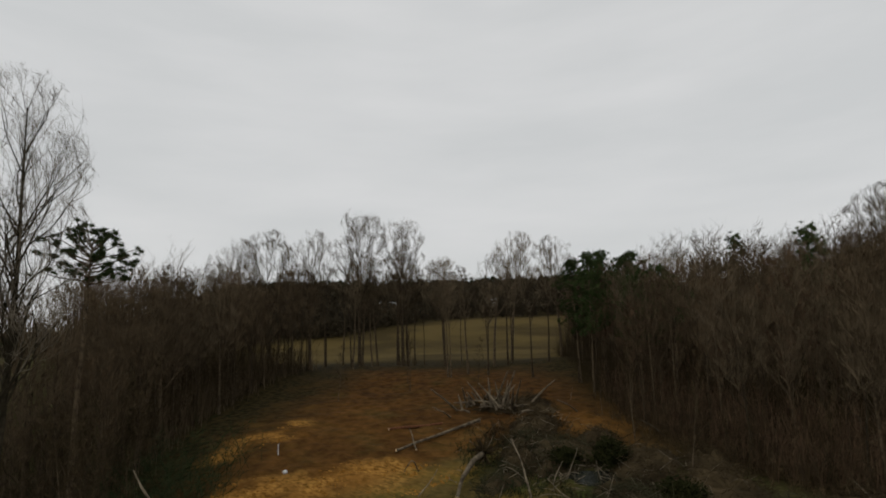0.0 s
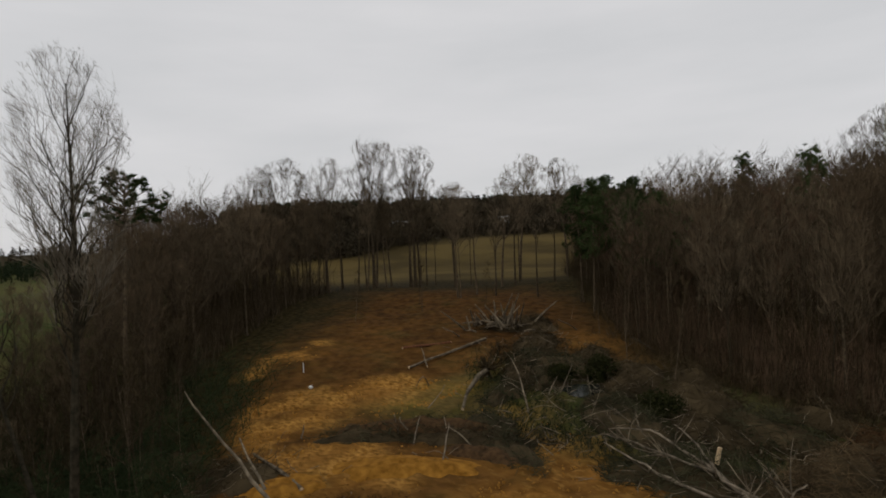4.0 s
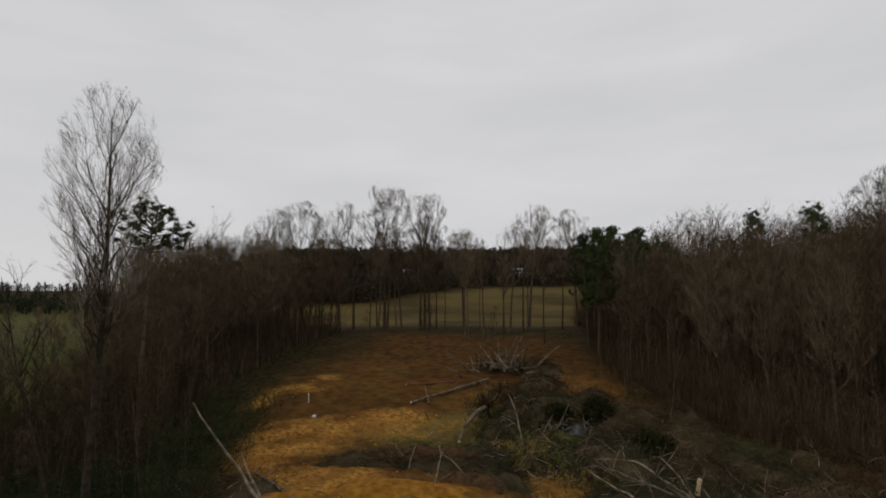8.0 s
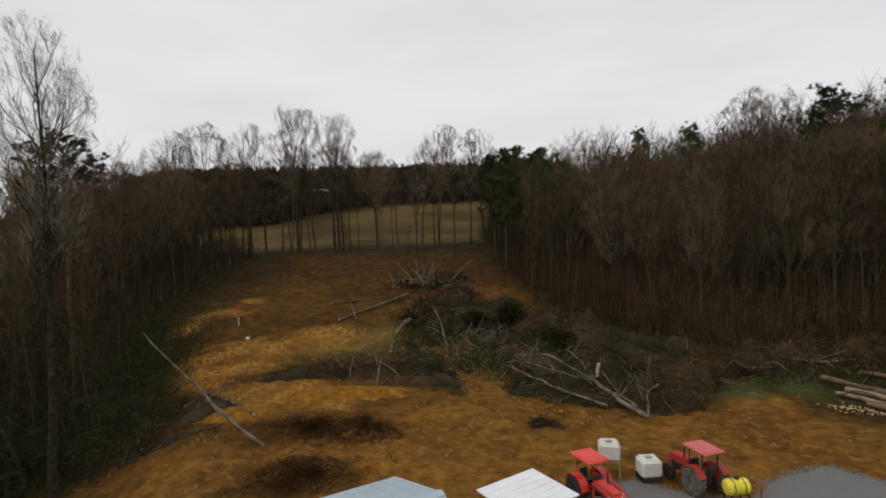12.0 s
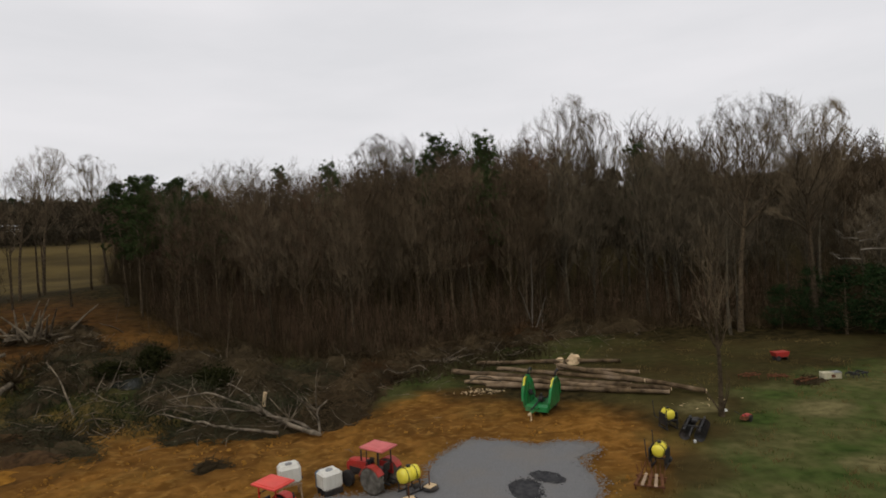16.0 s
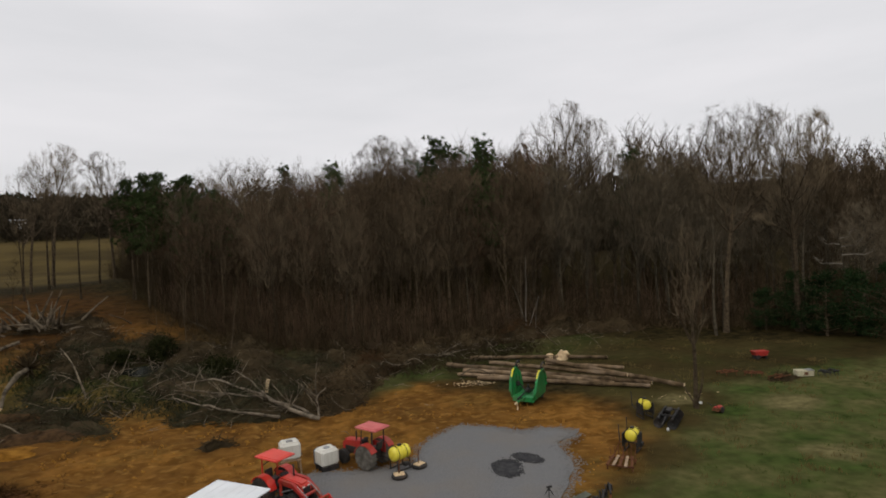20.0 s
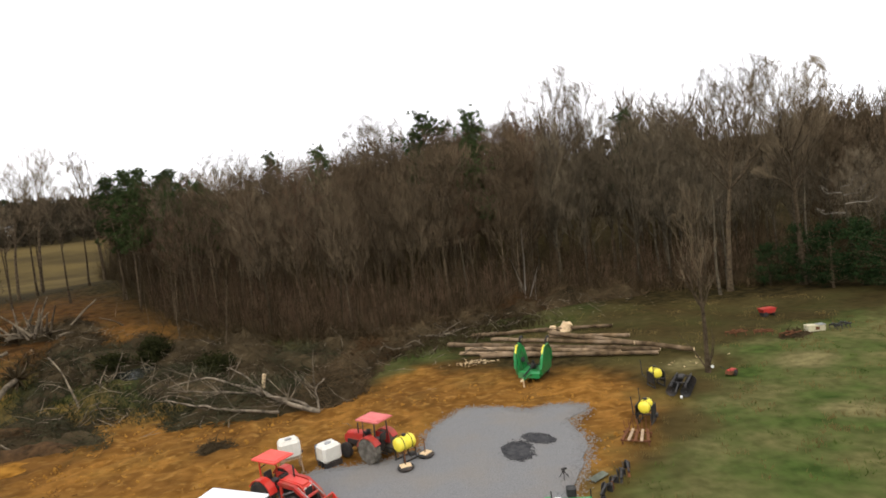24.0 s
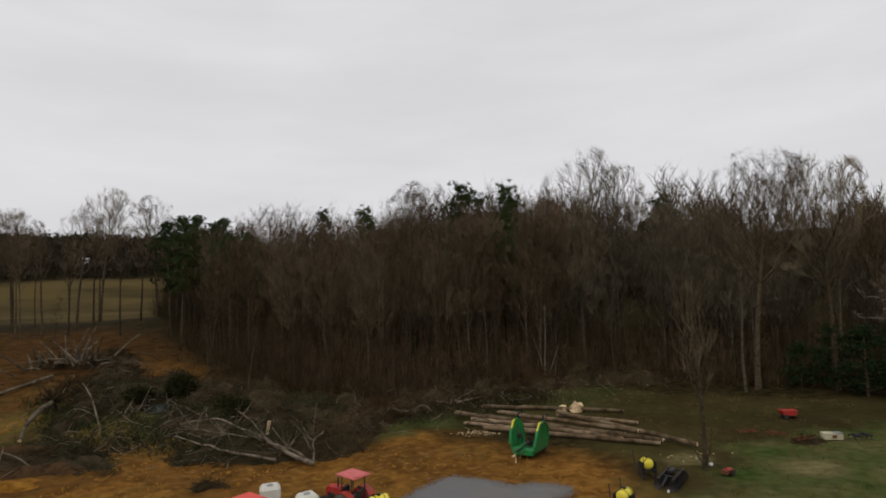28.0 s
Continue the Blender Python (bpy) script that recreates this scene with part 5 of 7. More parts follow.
for k, (p, q, z, r, lab) in enumerate((((-38.57, 56.40), (-34.22, 53.07), 4.0, 0.1, "dead grey stem leaning in the brush"), ((-35.23, 42.92), (-32.77, 43.35), 1.6, 0.08, "pale dead stem in the brush"), ((-39.15, 40.02), (-40.02, 41.76), 2.0, 0.06, "thin dead stem in the brush"),
                                       ((-47.85, 80.47), (-46.40, 83.38), 2.0, 0.1, "short pale snag up the clearing"), ((-34.80, 76.85), (-32.91, 79.46), 2.2, 0.1, "short pale snag up the clearing"), ((-60.17, 68.88), (-58.87, 71.05), 1.6, 0.12, "snapped grey limb up the clearing"))):
    lying("snag", [(*q, 0.0), ((p[0] + q[0]) / 2 + 0.3, (p[1] + q[1]) / 2, z * 0.55), (*p, z)], [r, r * 0.8, r * 0.5], LIMB, lab, "dead stem", 6, False)
for k, (p, q, z) in enumerate((((-37.7, 41.2), (-39.0, 43.4), 1.7), ((-40.2, 41.7), (-41.6, 42.6), 1.6), ((-40.0, 43.7), (-40.6, 44.4), 1.2), ((-32.7, 39.5), (-34.4, 42.2), 2.2), ((-36.0, 43.6), (-37.8, 45.2), 1.4), ((-47.2, 36.4), (-47.6, 37.0), 1.1))):
    lying("snag", [(*p, 0.0), ((p[0] + q[0]) / 2 - 0.15, (p[1] + q[1]) / 2 + 0.2, z * 0.6), (*q, z)], [0.07, 0.055, 0.03], FALLEN_LIMB, "thin grey root sticking out of the pushed bank", "dead stem", 6, False)
solid("marker_stake", Geo().box((0, 0, 0.6), (0.11, 0.07, 1.2), None, 0.02), WHITE_PAINT, on_ground(*(-62.78, 46.83)), "white marker stake in the clay", "stake")
solid("boulder", Geo().lathe([(0.2, -0.1), (0.26, 0.05), (0.22, 0.18), (0.1, 0.24)], 8), WHITE_PAINT, on_ground(*(-57.85, 44.52)), "pale rock on the clay", "rock")
clod = heap("root_clod", *(-16.53, 39.59), 1.3, 0.7, 0.8, 160, BRUSH, "clod of roots and soil dropped on the clay", 71, 10, 0.03, 0.8)
deadtop = thing("fallen_branch", on_ground(*(-1.30, 65.54)), "grey forked branch lying at the woods' edge", "fallen branch")
rng = random.Random(14)
for k in range(8):
    a = rng.uniform(-0.6, 3.6)
    part("limb", Geo().tube(wander(rng, (0, 0, 0.2), (math.cos(a), 0.5 * math.sin(a), 0.1), rng.uniform(2.4, 4.6), 4, 0.2), [0.11, 0.09, 0.07, 0.05, 0.02], 5), FALLEN_LIMB, deadtop)


def mound(name, x, y, rx, ry, h, mat, label, seed, rz=0.0):
    """A rough bank of dug soil."""
    n, rows = 28, 8
    verts, faces = [], []
    c, s = math.cos(radians(rz)), math.sin(radians(rz))
    for k in range(rows):
        t = 1 - k / rows
        for j in range(n):
            a = 2 * math.pi * j / n
            w = 1 + 0.25 * noise.noise(Vector((math.cos(a) * 1.5, math.sin(a) * 1.5, seed)))
            u, v = rx * t * w * math.cos(a), ry * t * w * math.sin(a)
            px, py = x + u * c - v * s, y + u * s + v * c
            lump = 0.3 * h * noise.noise(Vector((px * 0.9, py * 0.9, seed + 3))) + 0.15 * h * noise.noise(Vector((px * 2.6, py * 2.6, seed)))
            verts.append((px, py, ground_height(px, py) - 0.25 + (h * (1 - t * t) + lump * (k > 0))))
    verts.append((x, y, ground_height(x, y) + h * 0.9))
    faces = [(k * n + j, k * n + (j + 1) % n, (k + 1) * n + (j + 1) % n, (k + 1) * n + j) for k in range(rows - 1) for j in range(n)]
    faces += [((rows - 1) * n + j, (rows - 1) * n + (j + 1) % n, rows * n) for j in range(n)]
    return solid(name, Geo().add(verts, faces), mat, pose(0, 0, 0), label, "soil bank", smooth=True)


mound("soil_bank", *(-27.4, 32.0), 3.0, 1.6, 0.75, DIRT_PILE, "rough bank of red-brown dug soil", 3, 25)
mound("soil_bank", *(-26.2, 25.4), 3.6, 2.4, 0.5, DIRT_PILE, "dark bank of dug soil with weeds", 5, 40)
DARK_SOIL = material("dark_soil", (0.026, 0.016, 0.008), (0.08, 0.045, 0.02), 2, 0.95, bump=0.9, bump_scale=8)
CLAY_BANK = material("clay_bank", (0.13, 0.056, 0.008), (0.28, 0.135, 0.022), 1.6, 0.95, bump=0.8, bump_scale=7)
mound("soil_bank", *(-39.15, 43.79), 9.0, 2.0, 1.5, DARK_SOIL, "long dark bank of pushed soil across the clearing", 7, 36)
mound("soil_bank", *(-31.61, 42.92), 5.0, 1.5, 0.8, DARK_SOIL, "low dark bank of pushed soil and roots", 8, 10)
mound("clay_bank", *(-35.09, 37.12), 6.5, 2.6, 0.8, CLAY_BANK, "low bank of freshly pushed orange clay", 9, 38)
mound("clay_bank", *(-39.15, 29.72), 4.0, 2.0, 0.7, CLAY_BANK, "low bank of freshly pushed orange clay", 10, 60)
water = bpy.data.materials.new("muddy_water")
water.use_nodes = True
shader = water.node_tree.nodes["Principled BSDF"]
shader.inputs["Base Color"].default_value = (0.02, 0.022, 0.018, 1)
shader.inputs["Roughness"].default_value = 0.12
ripple, lift = water.node_tree.nodes.new("ShaderNodeTexNoise"), water.node_tree.nodes.new("ShaderNodeBump")
ripple.inputs["Scale"].default_value, lift.inputs["Strength"].default_value = 3.0, 0.08
water.node_tree.links.new(ripple.outputs["Fac"], lift.inputs["Height"])
water.node_tree.links.new(lift.outputs["Normal"], shader.inputs["Normal"])
flat_patch("puddle", [(-32 + 3.0 * math.cos(t) - 0.8 * math.sin(t), 61.4 + 1.9 * math.sin(t) + 1.0 * math.cos(t)) for t in [2 * math.pi * i / 12 for i in range(12)]], water, 0.1, "dark puddle of standing water in the brush", "puddle", "structure", 0.6, 3)
thicket("weeds", [(-21.02, 47.85), (-29.00, 50.02), (-36.25, 46.40)], 500, 3.0, 0.4, 1.4, GREY_BRUSH, "dead grey weeds before the brush", 25, start=-1.5)
rng = random.Random(33)
for k in range(34):
    x, y = rng.choice(((-34.80, 58.00), (-26.10, 58.00), (-40.60, 65.25), (-20.30, 53.65), (-31.90, 49.30), (-37.70, 43.50), (-29.00, 65.25), (-5.80, 59.45), (2.90, 66.70)))
    x, y, a, n = x + rng.gauss(0, 4.5), y + rng.gauss(0, 3.0), rng.uniform(0, 6.28), rng.uniform(1.5, 4.5)
    mid = (x + math.cos(a) * n * 0.5 + rng.gauss(0, 0.25), y + math.sin(a) * n * 0.5 + rng.gauss(0, 0.25), rng.uniform(0.5, 1.5))
    r = rng.uniform(0.035, 0.08)
    tagged(lying("cut_limb", [(x, y, rng.uniform(0.1, 1.0)), mid, (x + math.cos(a) * n, y + math.sin(a) * n, rng.uniform(0.2, 2.4))], [r, r * 0.8, r * 0.4], LIMB, "weathered pale limb lying in the cleared brush", "cut limb", 5, False), group="limbs in the brush")
snag = thing("dead_tree", pose(-44.8, 8.7, ground_height(-44.8, 8.7)), "small dead tree with pale arching limbs in the gully", "dead tree")
foot = ground_height(-44.8, 8.7)
for line, r in (([(0, 0, -0.2), (0.05, 0.1, 3.0), (0.1, 0.3, 6.2)], 0.11), ([(0.1, 0.3, 6.2), (1.0, 1.3, 7.2), (2.0, 2.2, 6.9), (2.8, 2.9, 6.1)], 0.08), ([(0.6, 0.9, 6.8), (1.8, 1.9, 7.2), (2.9, 3.0, 7.6)], 0.045), ([(0.05, 0.1, 3.6), (-0.4, -0.3, 4.8), (-0.2, 0.2, 5.8)], 0.05), ([(0.1, 0.3, 6.2), (0.7, 1.2, 8.6), (1.3, 1.9, 10.2)], 0.05), ([(0.9, 1.6, 9.2), (1.6, 2.3, 9.4), (2.0, 2.9, 9.0)], 0.035)):
    part("limb", Geo().tube(*crook([(x, y, z - foot if z > 3 else z) for x, y, z in line], [r * (1 - 0.75 * k / (len(line) - 1)) for k in range(len(line))], 3, 1.5), 6), PALE_BARK, snag, smooth=True)
debris = Geo()
rng = random.Random(92)
for _ in range(950):
    x, y = rng.choice(((-34.80, 59.45), (-26.10, 58.00), (-40.60, 65.25), (-20.30, 54.38), (-30.45, 49.30), (-29.00, 65.25), (-14.50, 48.57), (-7.25, 56.55), (2.90, 65.25), (13.05, 69.60), (-47.85, 73.95), (-43.50, 26.10)))
    x, y, a, n = x + rng.gauss(0, 5.0), y + rng.gauss(0, 3.6), rng.uniform(0, 6.28), rng.uniform(0.3, 1.7)
    p = Vector((x, y, ground_height(x, y) + rng.uniform(0.1, 1.3)))
    q = p + Vector((math.cos(a), math.sin(a), rng.gauss(0.1, 0.5))) * n
    f = rng.uniform(0.012, 0.04)
    debris.tube([p, p.lerp(q, 0.5) + Vector((rng.gauss(0, 0.1), rng.gauss(0, 0.1), rng.gauss(0, 0.08))), q], [f, f * 0.9, f * 0.5], 3, caps=False)
solid("broken_sticks", debris, LIMB, pose(0, 0, 0), "broken pale sticks strewn over the cleared brush", "sticks", kind="stuff")
clods = Geo()
rng = random.Random(91)
for k in range(10000):
    x, y = (rng.uniform(-50, 12), rng.uniform(20, 52)) if k < 6000 else (rng.uniform(-77, -44), rng.uniform(31, 58))
    if k >= 6000 and max(edge_distance(x, y, poly) for poly in PALE_CLAY) < -0.5:
        continue
    if edge_distance(x, y, CLAY) < 0.5 or edge_distance(x, y, GRAVEL_EDGE) > -0.6 or noise.noise(Vector((x * 0.25, y * 0.25, 6))) < -0.02:
        continue
    s = (0.05 + 0.13 * rng.random() ** 2) * (1 if k < 6000 else 1.5)
    p = Vector((x, y, ground_height(x, y)))
    a = rng.uniform(0, 6.28)
    foot = [p + Vector((math.cos(a + 1.26 * k) * s * rng.uniform(0.7, 1.5), math.sin(a + 1.26 * k) * s * rng.uniform(0.5, 1.1), -0.12)) for k in range(5)]
    crest = [p.lerp(q, 0.55) + Vector((0, 0, 0.06 + 0.5 * s * rng.random())) for q in foot]
    clods.add(foot + crest, [(5, 6, 7, 8, 9)] + [(k, (k + 1) % 5, 5 + (k + 1) % 5, 5 + k) for k in range(5)])
solid("clay_clods", clods, material("clay_clod", (0.17, 0.078, 0.013), (0.33, 0.168, 0.034), 0.8, 0.95), pose(0, 0, 0), "loose yellow clods on the torn clay", "clods", kind="stuff")
heap("weed_bank", -31.0, 30.4, 5.4, 3.0, 0.7, 1500, WEED, "bank of russet dead weeds on the dug clay", 81, 22, 0.018, 0.8, 0)
heap("weed_bank", -27.2, 32.0, 2.6, 1.6, 1.1, 1300, WEED, "thick clump of russet dead weeds on the clay", 85, 22, 0.018, 0.8, 0)
heap("weed_bank", -25.6, 24.6, 3.4, 3.0, 0.8, 1900, WEED, "dark patch of dead weeds on the clay", 82, 40, 0.018, 0.8, 0)
heap("brush_pile", *(-35.67, 44.37), 9.0, 1.9, 1.3, 900, BRUSH, "long dark windrow of brush and roots", 83, 27, 0.028, 1.2)
heap("brush_pile", *(-42.77, 23.20), 6.0, 1.5, 0.9, 500, BRUSH, "dark bank of roots along the ditch", 84, 35, 0.03, 1.2)

# ---- machines and yard things ----
def wheel(parent, x, y, r, w, rim_mat, name="wheel", lugs=18, rim=0.55, rubber=RUBBER):
    """A tyre with lugs, its rim and hub; it stands upright and rolls along x."""
    m = Matrix.Translation((x, y, r)) @ Matrix.Rotation(radians(90), 4, "X")
    g = Geo().lathe([(r * rim, -w * 0.42), (r * 0.8, -w / 2), (r * 0.93, -w * 0.46), (r * 0.97, -w * 0.25), (r * 0.97, w * 0.25), (r * 0.93, w * 0.46), (r * 0.8, w / 2), (r * rim, w * 0.42)], 28, m)
    for k in range(lugs):
        for side in (-1, 1):
            a = 2 * math.pi * (k + 0.25 * side) / lugs
            g.box((0, 0, 0), (0.05 * r + 0.03, 0.06, w * 0.5), m @ Matrix.Rotation(a, 4, "Z") @ Matrix.Translation((r * 0.975, 0, side * w * 0.24)) @ Matrix.Rotation(side * 0.5, 4, "X"), 0.01)
    tyre = part(name, g, rubber, parent)
    s = 1 if y >= 0 else -1
    part("rim", Geo().lathe([(r * rim * 1.02, -w * 0.36), (r * rim * 1.02, w * 0.36), (r * rim * 0.9, w * 0.36), (r * rim * 0.82, w * 0.12), (r * rim * 0.3, w * 0.08), (r * rim * 0.26, w * 0.3), (0.02, w * 0.32)], 20, m @ Matrix.Rotation(radians(180 if s > 0 else 0), 4, "X")), rim_mat, tyre, smooth=False)
    return tyre


DUSTY = material("dusty_rubber", (0.07, 0.063, 0.052), (0.17, 0.155, 0.13), 3, 0.9, bump=0.3)
# Red paint lightened for the upward-facing canopy: sky light put into the colour.
SKYLIT_RED = material("skylit_red", (0.62, 0.05, 0.035), (0.76, 0.085, 0.06), 1.5, 0.5, dirt=(0.5, 0.14, 0.1), dirt_amount=0.3)
BUCKET_WORN = material("worn_bucket", (0.2, 0.05, 0.025), (0.36, 0.16, 0.07), 3, 0.6)


def tractor(m, paint, roof_paint, label, loader):
    """A utility tractor that faces +x, with its origin on the ground below the rear axle."""
    t = thing("tractor", m, label, "tractor")
    for s in (-1, 1):
        wheel(t, 0, 0.78 * s, 0.76, 0.44, WHITE_PAINT, "rear_wheel", 18, 0.5, RUBBER if loader else DUSTY)
        wheel(t, 2.05, 0.68 * s, 0.45, 0.28, STEEL if not loader else WHITE_PAINT, "front_wheel", 14)
        fender = Geo()
        arc = [(0.86 * math.cos(a), 0.72 + 0.86 * math.sin(a)) for a in (0.25, 0.6, 1.0, 1.4, 1.8, 2.2, 2.6)]
        fender.prism(arc + [(0.95 * x, z - 0.05) for x, z in arc[::-1]], 0.46, Matrix.Translation((0, 0.76 * s, 0)))
        fender.box((0.1, 0.52 * s, 1.05), (1.1, 0.05, 0.6), None, 0.02)
        part("fender", fender, paint, t)
    hood = Geo()
    outline = [(0.78, 0.78), (2.45, 0.72), (2.52, 0.95), (2.46, 1.22), (2.2, 1.34), (0.82, 1.46)]
    hood.prism(outline, 0.62)
    hood.box((1.6, 0, 1.35), (1.5, 0.44, 0.12), Matrix.Rotation(radians(4), 4, "Y") @ Matrix.Translation((-0.08, 0, 0.12)), 0.05)
    part("hood", hood, paint, t)
    part("grille", Geo().box((2.5, 0, 0.95), (0.06, 0.5, 0.42), None, 0.02), BLACK, t)
    for s in (-1, 1):
        part("headlight", Geo().lathe([(0.09, 0), (0.09, 0.04), (0.05, 0.06)], 12, Matrix.Translation((2.46, 0.17 * s, 1.12)) @ Matrix.Rotation(radians(90), 4, "Y")), WHITE_PLASTIC, t)
        part("side_panel", Geo().box((1.6, 0.32 * s, 0.86), (1.3, 0.03, 0.3), None, 0.01), BLACK, t)
    part("engine", Geo().box((1.5, 0, 0.66), (1.7, 0.42, 0.3), None, 0.04).box((0.3, 0, 0.72), (1.2, 0.5, 0.5), None, 0.06), BLACK, t)
    part("front_axle", Geo().tube([(2.05, -0.62, 0.45), (2.05, 0, 0.52), (2.05, 0.62, 0.45)], [0.07, 0.09, 0.07], 8), BLACK, t)
    part("rear_axle", Geo().tube([(0, -0.7, 0.72), (0, 0.7, 0.72)], [0.12, 0.12], 10), BLACK, t)
    part("floor", Geo().box((0.62, 0, 0.74), (0.75, 1.15, 0.06), None, 0.02), BLACK, t)
    part("dashboard", Geo().box((0.82, 0, 1.42), (0.2, 0.5, 0.28), Matrix.Translation((0, 0, 0)), 0.05), BLACK, t)
    wheel_m = Matrix.Translation((0.62, 0, 1.52)) @ Matrix.Rotation(radians(-32), 4, "Y")
    ring = [(0.2 * math.cos(2 * math.pi * k / 16), 0.2 * math.sin(2 * math.pi * k / 16), 0) for k in range(17)]
    part("steering_wheel", Geo().tube(ring, [0.018] * 17, 6, wheel_m).tube([(0, 0, 0), (0.0, 0, -0.25)], [0.025, 0.03], 6, wheel_m).box((0, 0, 0), (0.38, 0.03, 0.02), wheel_m, 0.004), BLACK, t)
    part("seat", Geo().box((0.0, 0, 1.12), (0.5, 0.5, 0.14), None, 0.05), BLACK, t)
    part("seat_back", Geo().box((-0.25, 0, 1.38), (0.12, 0.48, 0.48), Matrix.Rotation(radians(-8), 4, "Y"), 0.05), BLACK, t)
    for s in (-1, 1):
        part("roof_post", Geo().tube([(-0.32, 0.52 * s, 0.8), (-0.34, 0.5 * s, 2.32)], [0.045, 0.04], 6), BLACK if not loader else paint, t)
        if not loader:
            part("roof_post", Geo().tube([(0.75, 0.45 * s, 0.8), (0.62, 0.45 * s, 2.32)], [0.03, 0.03], 6), BLACK, t)
        else:
            part("roof_strut", Geo().tube([(-0.33, 0.5 * s, 1.95), (0.3, 0.42 * s, 2.34)], [0.03, 0.03], 6), BLACK, t)
    canopy = Geo().box((0.12, 0, 2.4), (1.75, 1.32, 0.09), None, 0.04).box((0.12, 0, 2.45), (1.5, 1.1, 0.06), None, 0.025)
    part("canopy", canopy, roof_paint, t, "flat canopy in a lighter red than the body")
    part("exhaust", Geo().tube([(1.35, 0.2, 1.3), (1.35, 0.2, 1.95), (1.3, 0.2, 2.05)], [0.045, 0.045, 0.04], 8), BLACK, t)
    if loader:
        for s in (-1, 1):
            arm = Geo()
            arm.tube([(0.95, 0.48 * s, 1.35), (2.0, 0.48 * s, 1.3), (2.75, 0.48 * s, 0.85), (3.15, 0.48 * s, 0.32)], [0.12, 0.13, 0.12, 0.1], 4)
            part("loader_arm", arm, DARK_RED, t)
            part("loader_post", Geo().box((1.05, 0.47 * s, 1.0), (0.16, 0.1, 0.9), None, 0.02), paint, t)
            part("hydraulic_ram", Geo().tube([(1.1, 0.48 * s, 0.75), (1.7, 0.48 * s, 0.98)], [0.045, 0.045], 8).tube([(1.7, 0.48 * s, 0.98), (2.2, 0.48 * s, 1.16)], [0.025, 0.025], 8), STEEL, t)
            part("hydraulic_ram", Geo().tube([(2.2, 0.4 * s, 1.25), (3.1, 0.4 * s, 0.72)], [0.035, 0.03], 8), STEEL, t)
        part("loader_brace", Geo().tube([(2.75, -0.5, 0.85), (2.75, 0.5, 0.85)], [0.08, 0.08], 8), DARK_RED, t)
        bucket = Geo()
        back = [(3.1, 0.06), (3.12, 0.55), (3.22, 0.62), (3.26, 0.58), (3.18, 0.12), (3.75, 0.06), (3.85, 0.02), (3.2, 0.0)]
        bucket.prism(back, 1.7)
        for s in (-1, 1):
            bucket.prism([(3.12, 0.02), (3.14, 0.6), (3.3, 0.58), (3.84, 0.06)], 0.04, Matrix.Translation((0, 0.84 * s, 0)))
        scoop = part("bucket", bucket, RED_PAINT, t, "worn red loader bucket on the gravel")
        part("wear_plate", Geo().prism([(3.2, 0.13), (3.78, 0.07), (3.78, 0.075), (3.205, 0.14)], 1.6).prism([(3.19, 0.14), (3.27, 0.58), (3.275, 0.58), (3.2, 0.14)], 1.6), BUCKET_WORN, scoop, "scraped rusty lining")
    else:
        for s in (-1, 1):
            part("lift_arm", Geo().tube([(-0.3, 0.3 * s, 0.55), (-1.0, 0.35 * s, 0.5)], [0.04, 0.035], 6), BLACK, t)
    return t


tractor(pose(-9.88, 30.92, 0.05, 0, 0, -33), RED_PAINT, SKYLIT_RED, "red tractor with canopy and front loader on gravel", True)
tractor(pose(-4.85, 34.85, 0.03, 0, 0, 143), DARK_RED, FADED_RED, "older dark red tractor with a faded pink-red canopy", False)


def barrel(geo, m, r, length, n=20, bands=3):
    """A lying tank with rounded ends and raised bands, along x."""
    mm = m @ Matrix.Rotation(radians(90), 4, "Y")
    prof = [(0.05, -length / 2), (r * 0.6, -length / 2 + 0.02), (r * 0.9, -length / 2 + 0.09), (r, -length / 2 + 0.2)]
    for k in range(bands):
        c = -length / 2 + length * (k + 1) / (bands + 1)
        prof += [(r, c - 0.05), (r * 0.95, c - 0.03), (r * 0.95, c + 0.03), (r, c + 0.05)]
    prof += [(r, length / 2 - 0.2), (r * 0.9, length / 2 - 0.09), (r * 0.6, length / 2 - 0.02), (0.05, length / 2)]
    return geo.lathe(prof, n, mm)


